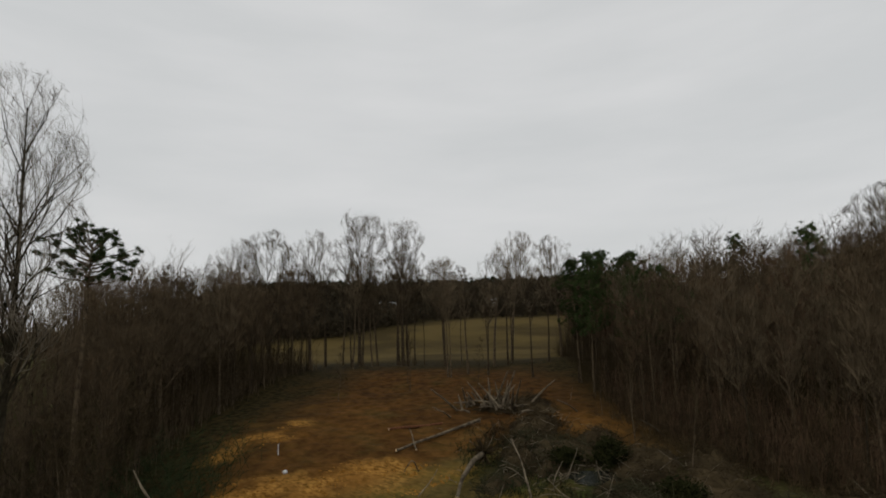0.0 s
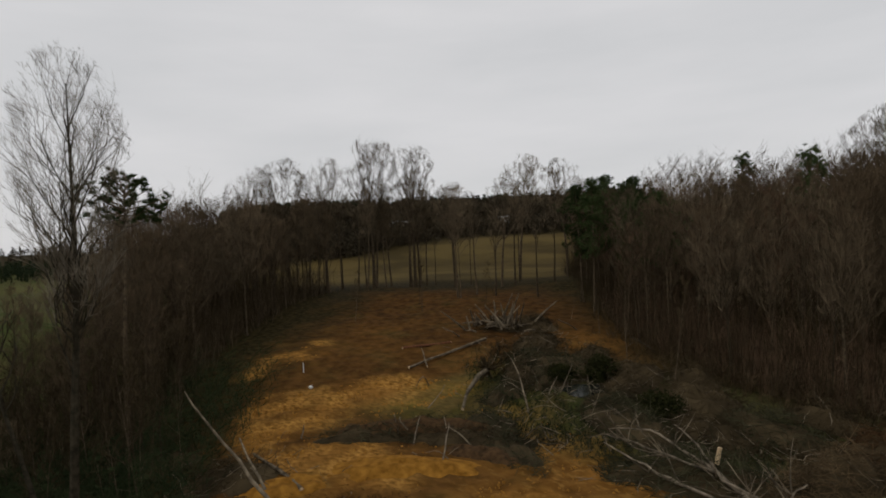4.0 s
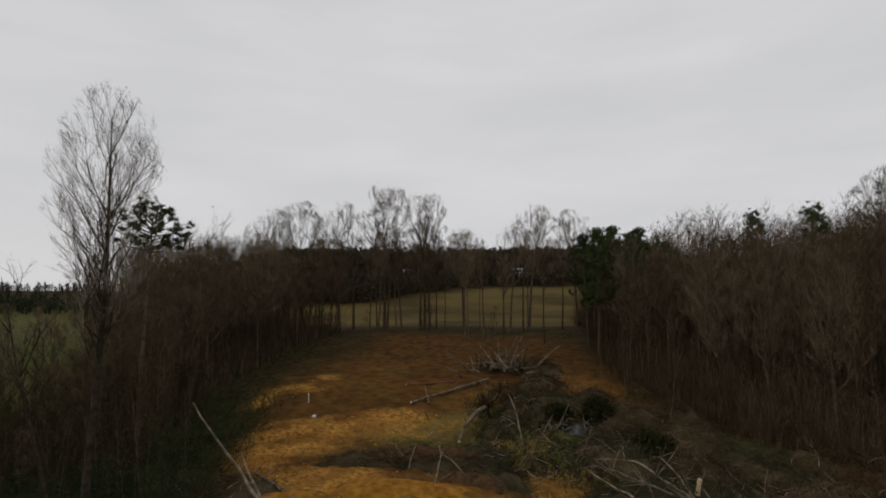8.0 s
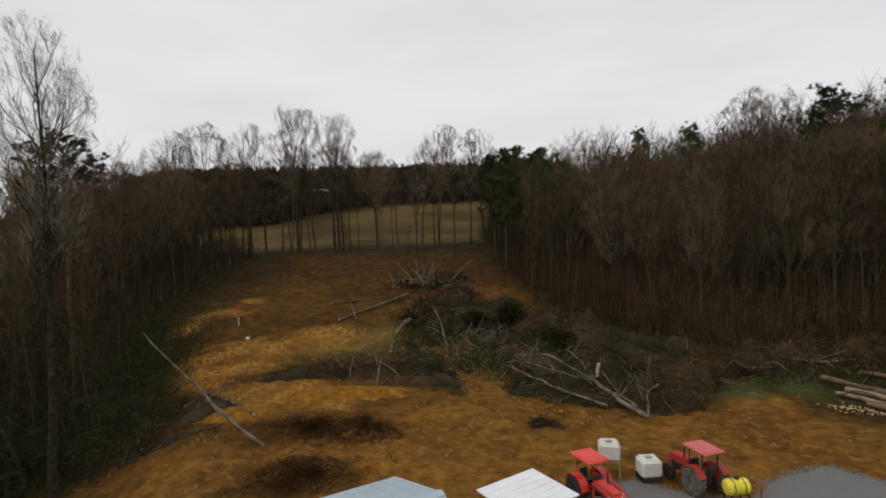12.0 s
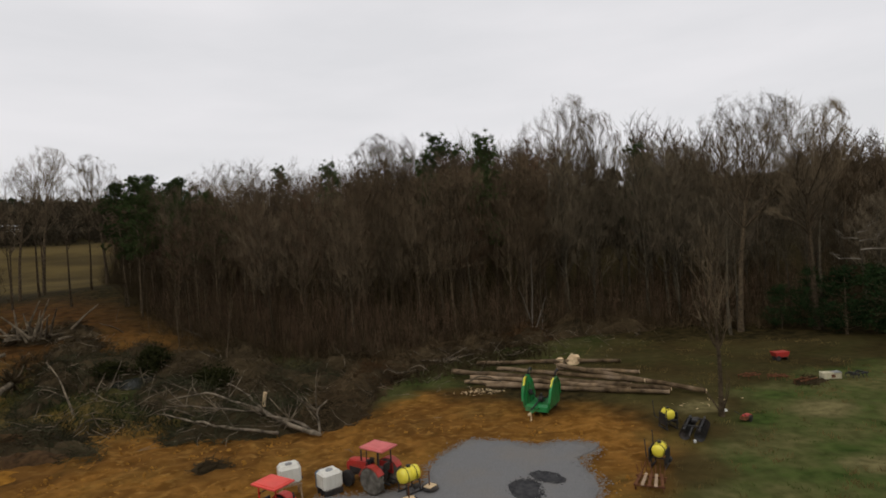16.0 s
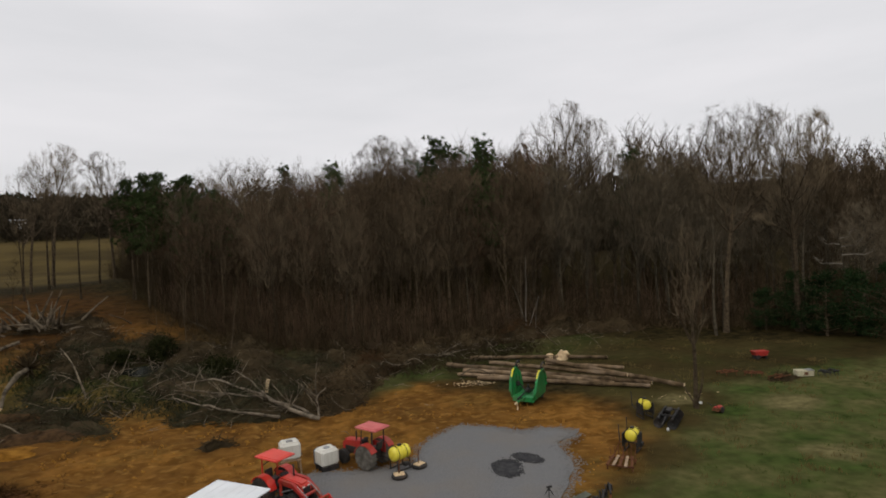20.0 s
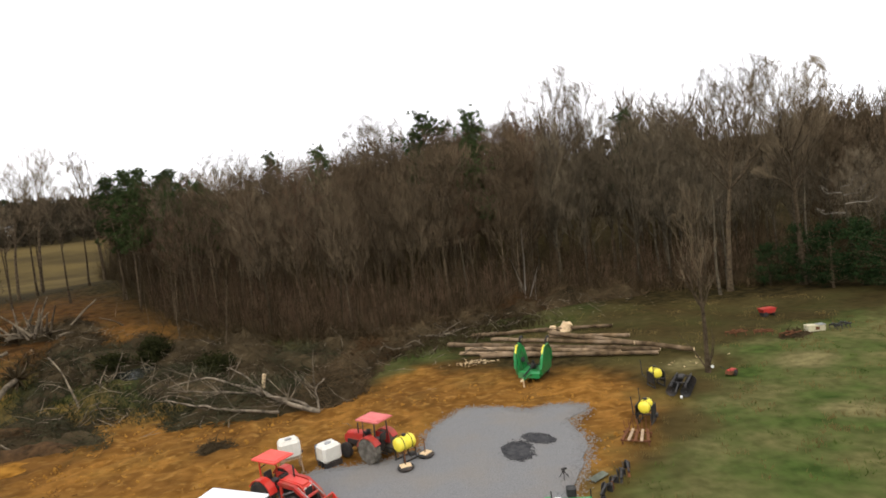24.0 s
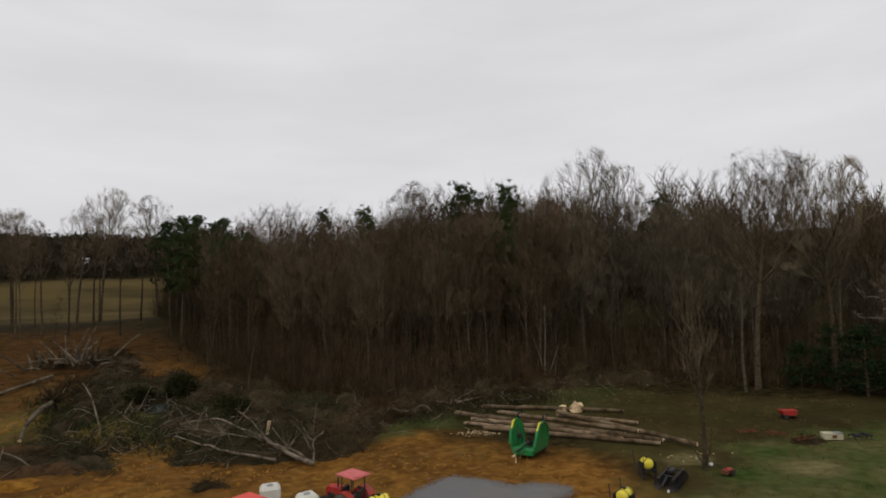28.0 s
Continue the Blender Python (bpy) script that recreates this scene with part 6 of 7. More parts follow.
def sprayer(m, label, length=1.15, r=0.42, boom=True):
    t = thing("sprayer", m, label, "sprayer", "yellow sprayer tanks")
    part("tank", barrel(Geo(), Matrix.Translation((0, 0, 0.98)), r, length), YELLOW, t, "round yellow plastic tank", smooth=True)
    part("filler_cap", Geo().lathe([(0.13, 0), (0.13, 0.09), (0.1, 0.11)], 14, Matrix.Translation((0, 0, 0.98 + r))), BLACK, t)
    for s in (-1, 1):
        part("cradle_bar", Geo().box((0.45 * s, 0, 0.62), (0.07, 0.8, 0.08), None, 0.015), BLACK, t)
        part("skid", Geo().box((0, 0.38 * s, 0.04), (1.1, 0.07, 0.08), None, 0.015), BLACK, t)
        for y in (0.38, -0.38):
            part("leg", Geo().box((0.45 * s, y, 0.33), (0.07, 0.07, 0.5), None, 0.015), BLACK, t)
    for s in (-1, 1):
        part("strap", Geo().tube([(0.28 * s, (r + 0.015) * math.cos(a), 0.98 + (r + 0.015) * math.sin(a)) for a in [k * math.pi / 10 for k in range(-2, 13)]], [0.018] * 15, 4), BLACK, t)
    if boom:
        for s in (-1, 1):
            part("boom", Geo().tube([(0.5 * s, 0.45, 0.55), (0.78 * s, 0.55, 0.7), (0.82 * s, 0.6, 1.75)], [0.04, 0.035, 0.03], 6), BLACK, t)
    for s in (-1, 1) if boom else ():
        part("side_plate", Geo().box((-0.1, (r + 0.1) * s, 0.72), (length * 0.8, 0.06, 0.8), None, 0.02), BLACK, t)
    part("pump", Geo().box((0.1, -0.5, 0.42), (0.35, 0.25, 0.25), None, 0.04), BLACK, t)
    return t


sprayer(on_ground(14.2, 41.4, 0, 100), "yellow tank sprayer on a black folding-boom stand", 0.95, 0.36)
sprayer(on_ground(11.3, 35.4, 0, 55), "yellow twin-lobed tank sprayer on a black stand", 1.15, 0.37)
sprayer(pose(-3.25, 34.15, 0.06, 0, 0, 40), "yellow spray tank mounted behind the old tractor", 1.3, 0.42, False)


def tote(m, label, stand_height):
    """A square plastic liquid tank with moulded ribs and a dark lid."""
    t = thing("water_tank", m, label, "water tank", "white plastic tanks")
    h = 0.98
    body = Geo().box((0, 0, stand_height + h / 2), (1.16, 1.06, h), None, 0.12)
    tank = part("tank_body", body, WHITE_PLASTIC, t)
    for k in range(4):
        x = -0.42 + 0.28 * k
        for s in (-1, 1):
            part("rib", Geo().box((x, 0.525 * s, stand_height + h / 2), (0.12, 0.05, h * 0.78), None, 0.02), WHITE_PLASTIC, tank)
            part("rib", Geo().box((0.575 * s, x * 0.9, stand_height + h / 2), (0.05, 0.12, h * 0.78), None, 0.02), WHITE_PLASTIC, tank)
    part("moulding", Geo().box((0, 0.3, stand_height + h + 0.015), (0.9, 0.2, 0.05), None, 0.02).box((0, -0.32, stand_height + h + 0.015), (0.9, 0.16, 0.05), None, 0.02), WHITE_PLASTIC, tank)
    part("lid", Geo().lathe([(0.2, 0), (0.2, 0.06), (0.15, 0.08)], 16, Matrix.Translation((0, 0, stand_height + h - 0.005))), STEEL, t, "dark grey screw lid")
    part("valve", Geo().tube([(0.58, 0, stand_height + 0.1), (0.75, 0, stand_height + 0.1)], [0.05, 0.05], 8), BLACK, t)
    if stand_height > 0.5:
        for sx in (-1, 1):
            for sy in (-1, 1):
                part("stand_leg", Geo().tube([(0.5 * sx, 0.46 * sy, stand_height), (0.56 * sx, 0.52 * sy, 0)], [0.045, 0.045], 6), WOOD, t)
            part("stand_rail", Geo().box((0, 0.46 * sx, stand_height - 0.05), (1.2, 0.07, 0.1), None, 0.01), WOOD, t)
            part("stand_rail", Geo().box((0.5 * sx, 0, stand_height - 0.05), (0.07, 0.9, 0.1), None, 0.01), WOOD, t)
    else:
        for s in (-1, 0, 1):
            part("skid", Geo().box((0, 0.42 * s, stand_height / 2), (1.15, 0.14, stand_height), None, 0.02), BLACK, t)
    return t


tote(pose(-9.98, 34.45, 0, 0, 0, 24), "square white plastic tank on a wooden stand", 0.95)
tote(pose(-7.82, 34.85, 0, 0, 0, 38), "square white plastic tank on black skids", 0.3)
drum = solid("drum", Geo().lathe([(0.28, 0), (0.29, 0.02), (0.29, 0.3), (0.3, 0.32), (0.29, 0.34), (0.29, 0.6), (0.3, 0.62), (0.29, 0.64), (0.29, 0.86), (0.27, 0.88)], 18), material("blue_drum", (0.03, 0.07, 0.12), (0.05, 0.1, 0.17), 2, 0.5), on_ground(-8.55, 35.75), "dark blue drum behind the white tank", "drum")


def tyre_stand(x, y, rz, label):
    """A weighted stand: a tyre filled in, with a board and a short post."""
    t = thing("tyre_stand", on_ground(x, y, 0.06, rz), label, "tyre stand", "tyre stands")
    prof = [(0.2, 0.0), (0.4, 0.0), (0.47, 0.06), (0.48, 0.13), (0.44, 0.2), (0.24, 0.21), (0.2, 0.16)]
    part("tyre", Geo().lathe(prof, 24), RUBBER, t, smooth=True)
    part("board", Geo().box((0, 0, 0.22), (0.62, 0.5, 0.05), None, 0.01), CUT_WOOD, t, "pale plywood board")
    part("post", Geo().tube([(0, 0.05, 0.2), (0.02, 0.05, 1.05)], [0.04, 0.035], 6), RUST, t)
    return t


tyre_stand(-3.2, 32.8, 15, "black tyre with a plywood top and post")
tyre_stand(-2.1, 34.2, 50, "black tyre with a plywood top and post")


# folded rotary cutter by the logs
def cutter(m):
    t = thing("rotary_cutter", m, "green folding rotary cutter with raised wings by the logs", "rotary cutter")
    part("deck", Geo().box((0, 0, 0.55), (2.0, 1.9, 0.16), None, 0.04).box((0, 0, 0.42), (2.04, 1.94, 0.2), None, 0.03), GREEN_PAINT, t)
    for s in (-1, 1):
        tilt = Matrix.Translation((0, 1.06 * s, 0.5)) @ Matrix.Rotation(radians(-5 * s), 4, "X") @ Matrix.Translation((0, 0, -0.5))
        w = part("wing", Geo().prism([(-1.1, 0.5), (1.1, 0.5), (1.2, 0.95), (0.95, 1.75), (0.45, 2.4), (-0.35, 2.5), (-1.0, 1.95), (-1.2, 1.1)], 0.14, tilt), GREEN_PAINT, t, "green cutter wing folded upright")
        rim = [(1.16, 0, 0.95), (0.93, 0, 1.74), (0.44, 0, 2.38), (-0.35, 0, 2.48), (-0.98, 0, 1.93), (-1.17, 0, 1.1)]
        part("wing_skirt", Geo().tube([(x, 0.09 * s, z) for x, y, z in rim], [0.085] * 6, 4, tilt), GREEN_PAINT, w)
        for x in (-0.6, 0.0, 0.6):
            part("wing_rib", Geo().box((x, -0.1 * s, 1.35), (0.09, 0.09, 1.5), tilt, 0.01), GREEN_PAINT, w)
        part("wing_gearbox", Geo().box((0.0, -0.2 * s, 1.3), (0.36, 0.3, 0.36), tilt, 0.06), BLACK, w)
        part("wing_edge", Geo().tube([(0.8, 0, 1.98), (0.44, 0, 2.42), (0.2, 0, 2.46)], [0.08, 0.09, 0.08], 5, tilt), YELLOW, w, "yellow stripe along the wing")
        tyre = part("wing_wheel", Geo().lathe([(0.12, -0.08), (0.26, -0.1), (0.3, -0.05), (0.3, 0.05), (0.26, 0.1), (0.12, 0.08)], 18, Matrix.Translation((-0.55, 1.2 * s, 2.72)) @ Matrix.Rotation(radians(70), 4, "X")), RUBBER, t)
        part("rim", Geo().lathe([(0.14, -0.09), (0.14, 0.09), (0.04, 0.1)], 12, Matrix.Translation((-0.55, 1.2 * s, 2.72)) @ Matrix.Rotation(radians(70), 4, "X")), CUT_WOOD, tyre)
        wheel(t, -1.25, 0.7 * s, 0.34, 0.2, YELLOW, "wheel", 12)
        part("wing_ram", Geo().tube([(0, 0.25 * s, 0.75), (0, 0.95 * s, 1.5)], [0.05, 0.035], 8), BLACK, t)
    part("apron", Geo().prism([(0.9, 0.25), (1.25, 0.3), (1.2, 0.62), (0.9, 0.72)], 1.9), GREEN_PAINT, t)
    part("gearbox", Geo().box((0, 0, 0.85), (0.4, 0.4, 0.35), None, 0.06).lathe([(0.1, 0), (0.1, 0.25), (0.06, 0.3)], 12, Matrix.Translation((0, 0, 1.0))), BLACK, t)
    part("tongue", Geo().tube([(0.9, 0.28, 0.6), (2.4, 0.02, 0.55)], [0.07, 0.06], 4).tube([(0.9, -0.28, 0.6), (2.4, -0.02, 0.55)], [0.07, 0.06], 4), GREEN_PAINT, t)
    part("hitch", Geo().box((2.55, 0, 0.55), (0.4, 0.16, 0.12), None, 0.03).tube([(2.3, 0.0, 0.55), (2.3, 0.0, 0.0)], [0.05, 0.06], 8), CUT_WOOD, t, "pale worn hitch on a jack")
    part("driveline", Geo().tube([(0.2, 0, 0.9), (2.2, 0, 0.75)], [0.06, 0.06], 8), BLACK, t)
    return t


folded = cutter(on_ground(6.5, 46.9, 0.0, -119))
folded.scale = (1.1, 0.92, 1.08)


# roller mower at the corner of the gravel
def roller_mower(m):
    t = thing("roller_mower", m, "green towed mower with grey rollers and yellow arms", "mower")
    part("deck", Geo().box((0, 0, 0.55), (2.1, 1.1, 0.14), None, 0.03).box((0, 0.52, 0.62), (2.3, 0.12, 0.26), None, 0.03).box((-1.05, 0, 0.6), (0.1, 1.1, 0.3), None, 0.02).box((1.05, 0, 0.6), (0.1, 1.1, 0.3), None, 0.02), GREEN_PAINT, t)
    for k in range(3):
        part("roller", Geo().lathe([(0.05, -0.98), (0.13, -0.96), (0.13, 0.96), (0.05, 0.98)], 16, Matrix.Translation((0, 0.18 - 0.28 * k, 0.72 - 0.07 * k)) @ Matrix.Rotation(radians(90), 4, "Y")), material("roller_steel", (0.17, 0.215, 0.205), (0.27, 0.32, 0.31), 3, 0.5), t, "pale grey-green steel roller")
    part("hopper", Geo().box((0.05, 0.75, 0.98), (0.55, 0.45, 0.55), None, 0.08), BLACK, t)
    part("end_box", Geo().box((-1.3, 0.45, 0.55), (0.4, 0.6, 0.5), None, 0.06), GREEN_PAINT, t)
    part("label_plate", Geo().box((-0.75, 0.49, 0.78), (0.35, 0.2, 0.02), None, 0.004), WHITE_PAINT, t)
    for s in (-1, 1):
        part("arm", Geo().tube([(1.0 * s, -0.3, 0.6), (1.02 * s, -1.1, 0.45), (1.2 * s if s > 0 else -0.95, -1.25, 0.4)], [0.055, 0.055, 0.05], 4), YELLOW, t, "yellow steel arm")
        wheel(t, 0.98 * s, -1.0, 0.24, 0.16, YELLOW, "caster_wheel", 10)
        part("upright", Geo().box((1.08 * s, 0.5, 0.95), (0.06, 0.06, 0.5), None, 0.01), BLACK, t)
    for x in (0.1, 0.55):
        part("jack", Geo().tube([(x, -0.75, 0.7), (x + 0.05, -0.9, 0.25)], [0.05, 0.05], 8), WHITE_PLASTIC, t)
    for x in (-0.7, 0.7):
        part("foot", Geo().box((x, 0.3, 0.24), (0.12, 0.5, 0.48), None, 0.02), BLACK, t)
    return t


mower = roller_mower(on_ground(4.55, 26.0, 0.05, -6))
mower.scale = (0.8, 0.85, 0.85)


# old harrow, drag frames and the things in a row along the lawn
def spike_harrow(m):
    t = thing("harrow", m, "rusty harrow with weathered boards beside the lawn", "harrow")
    for k in range(5):
        part("board", Geo().box((-0.6 + 0.3 * k, 0, 0.34), (0.16, 1.7 - 0.1 * (k % 2), 0.06), Matrix.Rotation(radians(3 * (k - 2)), 4, "Z"), 0.01), WOOD if k % 2 else RUST, t)
    for s in (-1, 1):
        part("frame_bar", Geo().box((0, 0.6 * s, 0.26), (1.6, 0.08, 0.1), None, 0.01), RUST, t)
        for y in (0.6, -0.6):
            part("foot", Geo().box((0.7 * s, y, 0.12), (0.08, 0.08, 0.24), None, 0.01), RUST, t)
    part("mast", Geo().tube([(-0.5, 0.8, 0.3), (-0.2, 0.95, 1.2), (0.1, 0.8, 0.3)], [0.04, 0.04, 0.04], 6), RUST, t)
    for k in range(7):
        part("tine", Geo().tube([(-0.7 + 0.23 * k, 0.85, 0.3), (-0.78 + 0.25 * k, 1.0, 0.75 + 0.12 * (k % 3))], [0.025, 0.018], 5), RUST, t)
    return t


spike_harrow(on_ground(*(9.79, 32.91), 0, -25))
disc = thing("disc_harrow", on_ground(*(15.37, 39.88), 0, 58), "black disc harrow with rows of blades on grass", "disc harrow")
for s in (-1, 1):
    part("gang_beam", Geo().box((0, 0.45 * s, 0.72), (2.9, 0.12, 0.14), None, 0.02), BLACK, disc)
    for k in range(9):
        part("blade", Geo().lathe([(0.02, 0.05), (0.2, 0.03), (0.33, -0.03), (0.34, -0.02), (0.2, 0.05), (0.02, 0.07)], 16, Matrix.Translation((-1.3 + 0.325 * k, 0.45 * s, 0.33)) @ Matrix.Rotation(radians(90), 4, "Y")), BLACK, disc)
    part("axle", Geo().tube([(-1.4, 0.45 * s, 0.33), (1.4, 0.45 * s, 0.33)], [0.04, 0.04], 8), BLACK, disc)
    for x in (-1.0, 1.0):
        part("hanger", Geo().box((x, 0.45 * s, 0.53), (0.08, 0.08, 0.4), None, 0.01), BLACK, disc)
for x in (-0.8, 0.8):
    part("beam", Geo().box((x, 0, 0.78), (0.1, 1.1, 0.1), None, 0.01), BLACK, disc)
part("weight", Geo().box((0.2, 0, 0.9), (0.8, 0.36, 0.16), None, 0.05), BLACK, disc)
part("drawbar", Geo().tube([(-1.1, 0, 0.8), (-1.9, 0.1, 0.45)], [0.06, 0.05], 6), BLACK, disc)
part("weight", Geo().lathe([(0.08, 0), (0.09, 0.1), (0.05, 0.17)], 10, Matrix.Translation((-1.55, -0.2, 0.0))), WHITE_PAINT, disc, "pale plastic jug")
for k, ((x, y), s) in enumerate((((6.45, 27.55), 1.0), ((7.03, 28.27), 0.8), ((7.61, 28.85), 0.9), ((8.12, 29.51), 1.0))):
    plough = thing("plough_frame", on_ground(x, y, 0, 50 + 9 * k), "small dark steel plough part in dead grass", "plough", "plough parts along the lawn")
    part("beam", Geo().tube([(-0.6 * s, 0, 0.3), (0, 0, 0.5 * s), (0.5 * s, 0, 0.35)], [0.06, 0.07, 0.06], 4), BLACK, plough)
    part("share", Geo().prism([(-0.6 * s, 0.0), (-0.2 * s, 0.0), (-0.4 * s, 0.42)], 0.12), RUST if k % 2 else BLACK, plough)
    part("leg", Geo().box((0.4 * s, 0, 0.18), (0.08, 0.3, 0.36), None, 0.02), BLACK, plough)
    part("mast", Geo().tube([(0, 0, 0.45), (0.05, 0.1, 0.62 * s)], [0.05, 0.04], 6), BLACK, plough)
    part("coulter", Geo().lathe([(0.02, -0.02), (0.24 * s, -0.015), (0.24 * s, 0.015), (0.02, 0.02)], 14, Matrix.Translation((0.15, 0.2, 0.25 * s)) @ Matrix.Rotation(radians(80), 4, "X")), BLACK, plough)
OLD_TIN = material("old_tin", (0.06, 0.068, 0.05), (0.13, 0.14, 0.105), 3, 0.7, 0.3)
solid("metal_sheet", Geo().box((0, 0, 0.12), (1.1, 0.4, 0.03), Matrix.Rotation(radians(9), 4, "X"), 0.008), OLD_TIN, on_ground(6.55, 29.2, 0.0, 38), "pale sheet of old metal in dead grass", "metal sheet")
lift = thing("hitch_stand", on_ground(*(4.93, 29.58), 0.05, 20), "black three-legged hitch stand on the gravel edge", "hitch stand")
for k in range(3):
    a = 2.1 * k
    part("leg", Geo().tube([(0, 0, 0.6), (0.35 * math.cos(a), 0.35 * math.sin(a), 0)], [0.035, 0.03], 6), BLACK, lift)
part("mast", Geo().tube([(0, 0, 0.4), (0.02, 0, 0.75)], [0.07, 0.06], 6).box((0.03, 0, 0.68), (0.4, 0.14, 0.14), None, 0.02), BLACK, lift)
lift.scale = (0.75, 0.75, 0.7)

tiller = thing("tiller", on_ground(*(19.72, 41.61), 0, 35), "small red tiller on the grass by a tree", "tiller")
part("body", Geo().box((0, 0, 0.36), (0.7, 0.35, 0.24), None, 0.06), DARK_RED, tiller)
part("shield", Geo().prism([(-0.5, 0.2), (0.5, 0.2), (0.42, 0.42), (-0.42, 0.42)], 0.45), RUST, tiller)
for s in (-1, 1):
    part("handle", Geo().tube([(-0.4, 0.2 * s, 0.5), (-1.0, 0.28 * s, 0.9)], [0.025, 0.02], 6), BLACK, tiller)
part("tine_reel", Geo().lathe([(0.05, -0.3), (0.22, -0.28), (0.22, 0.28), (0.05, 0.3)], 12, Matrix.Translation((0.1, 0, 0.22)) @ Matrix.Rotation(radians(90), 4, "X")), BLACK, tiller)

CRATE = material("cream_paint", (0.42, 0.38, 0.24), (0.6, 0.55, 0.38), 3, 0.8, dirt=(0.2, 0.16, 0.1), dirt_amount=0.6)
spreader = thing("spreader", on_ground(*(31.6, 57.4), 0, 5), "red hopper spreader at the edge of the woods", "spreader")
part("hopper", Geo().prism([(-0.95, 1.1), (0.95, 1.1), (0.75, 0.5), (-0.75, 0.5)], 1.1).box((0, 0, 1.12), (2.0, 1.15, 0.08), None, 0.02), DARK_RED, spreader)
part("axle_box", Geo().box((0, 0, 0.42), (1.7, 0.5, 0.25), None, 0.04), BLACK, spreader)
for s in (-1, 1):
    wheel(spreader, 0.55 * s, 0.5 * s, 0.34, 0.2, RUST, "wheel", 12)
    part("skid", Geo().box((0.7 * s, 0, 0.18), (0.12, 0.9, 0.34), None, 0.02), BLACK, spreader)
spreader.scale = (0.75, 0.75, 0.7)
feeder = thing("white_crate", on_ground(*(31.0, 49.4), 0, 0), "white wooden crate with a dark slot on grass", "crate")
part("box", Geo().box((0, 0, 0.3), (1.5, 0.6, 0.5), None, 0.03), CRATE, feeder)
part("slot", Geo().box((0.05, -0.302, 0.32), (0.35, 0.02, 0.25), None, 0.005), RUST, feeder)
part("lid", Geo().box((-0.35, 0, 0.57), (0.8, 0.66, 0.05), None, 0.015), CRATE, feeder)
part("lid", Geo().box((0.48, 0, 0.57), (0.6, 0.66, 0.05), None, 0.015), STEEL, feeder, "grey metal lid")
for (x, y), rz, w, mat, lab in (((25.2, 51.2), 10, 1.8, RUST, "low rusty drag frame in the grass"), ((27.1, 50.3), -15, 1.5, RUST, "rusty cultivator frame in the grass"), ((28.4, 48.6), 20, 1.9, RUST, "rusty heap of implement frames in the grass"), ((32.7, 49.2), 5, 0.8, BLACK, "black implement weight in the grass"), ((33.6, 49.4), 12, 0.7, BLACK, "black implement weight in the grass")):
    old = thing("cultivator", on_ground(x, y, 0, rz), lab, "cultivator", "old implements on the grass")
    part("frame", Geo().box((0, 0.28, 0.38), (w, 0.1, 0.12), None, 0.02).box((0, -0.28, 0.38), (w, 0.1, 0.12), None, 0.02), mat, old)
    part("crossbar", Geo().box((0, 0, 0.44), (0.14, 0.9, 0.12), None, 0.02), mat, old)
    for k in range(4):
        part("tine", Geo().tube([(-w * 0.42 + w * 0.28 * k, 0.28 - 0.56 * (k % 2), 0.36), (-w * 0.42 + w * 0.28 * k, 0.4 - 0.56 * (k % 2), 0.2), (-w * 0.42 + w * 0.28 * k, 0.26 - 0.56 * (k % 2), 0.0)], [0.035, 0.035, 0.03], 5), mat, old)
for (x, y) in ((17.84, 50.17), (19.43, 44.08)):
    solid("bucket", Geo().lathe([(0.09, 0), (0.11, 0.22), (0.12, 0.23), (0.1, 0.23)], 14), WHITE_PAINT, on_ground(x, y, 0, 0, 70), "small white bucket tipped over in the grass", "bucket")

heap("weed_heap", 28.9, 48.8, 1.5, 0.8, 0.7, 260, BRUSH, "dark heap of dead weeds over old iron", 88, 20, 0.02, 0.7)
# spilled dark patches on the gravel
for k, (x, y, rx, ry) in enumerate(((3.2, 33.4, 0.85, 1.3), (4.6, 34.75, 0.85, 0.75))):
    flat_patch("dark_patch", [(x + rx * math.cos(a) * (1 + 0.2 * math.sin(3 * a + k)), y + ry * math.sin(a) * (1 + 0.2 * math.cos(2 * a)) - 0.45 * k * rx * math.cos(a)) for a in [2 * math.pi * i / 14 for i in range(14)]], WET_DARK, 0.075, "dark damp patch of spilled material on gravel", "patch", "structure", 0.6, 7)
crumbs = Geo()
rng = random.Random(96)
for _ in range(900):
    x, y, rx, ry, k = rng.choice(((3.2, 33.4, 0.85, 1.3, 0), (4.6, 34.75, 0.85, 0.75, 1)))
    a, d = rng.uniform(0, 6.28), abs(rng.gauss(0.9, 0.13))
    u = rx * d * math.cos(a)
    x, y, q = x + u, y + ry * d * math.sin(a) - 0.45 * k * u, rng.uniform(0.02, 0.07)
    crumbs.add([(x - q, y - q * 0.6, 0.07), (x + q, y - q * 0.8, 0.07), (x + q * 0.7, y + q, 0.07), (x - q * 0.8, y + q * 0.7, 0.07), (x, y, 0.085 + 0.4 * q)], [(0, 1, 4), (1, 2, 4), (2, 3, 4), (3, 0, 4)])
solid("dark_crumbs", crumbs, WET_DARK, pose(0, 0, 0), "dark crumbs scattered round the damp patches", "crumbs", kind="stuff")


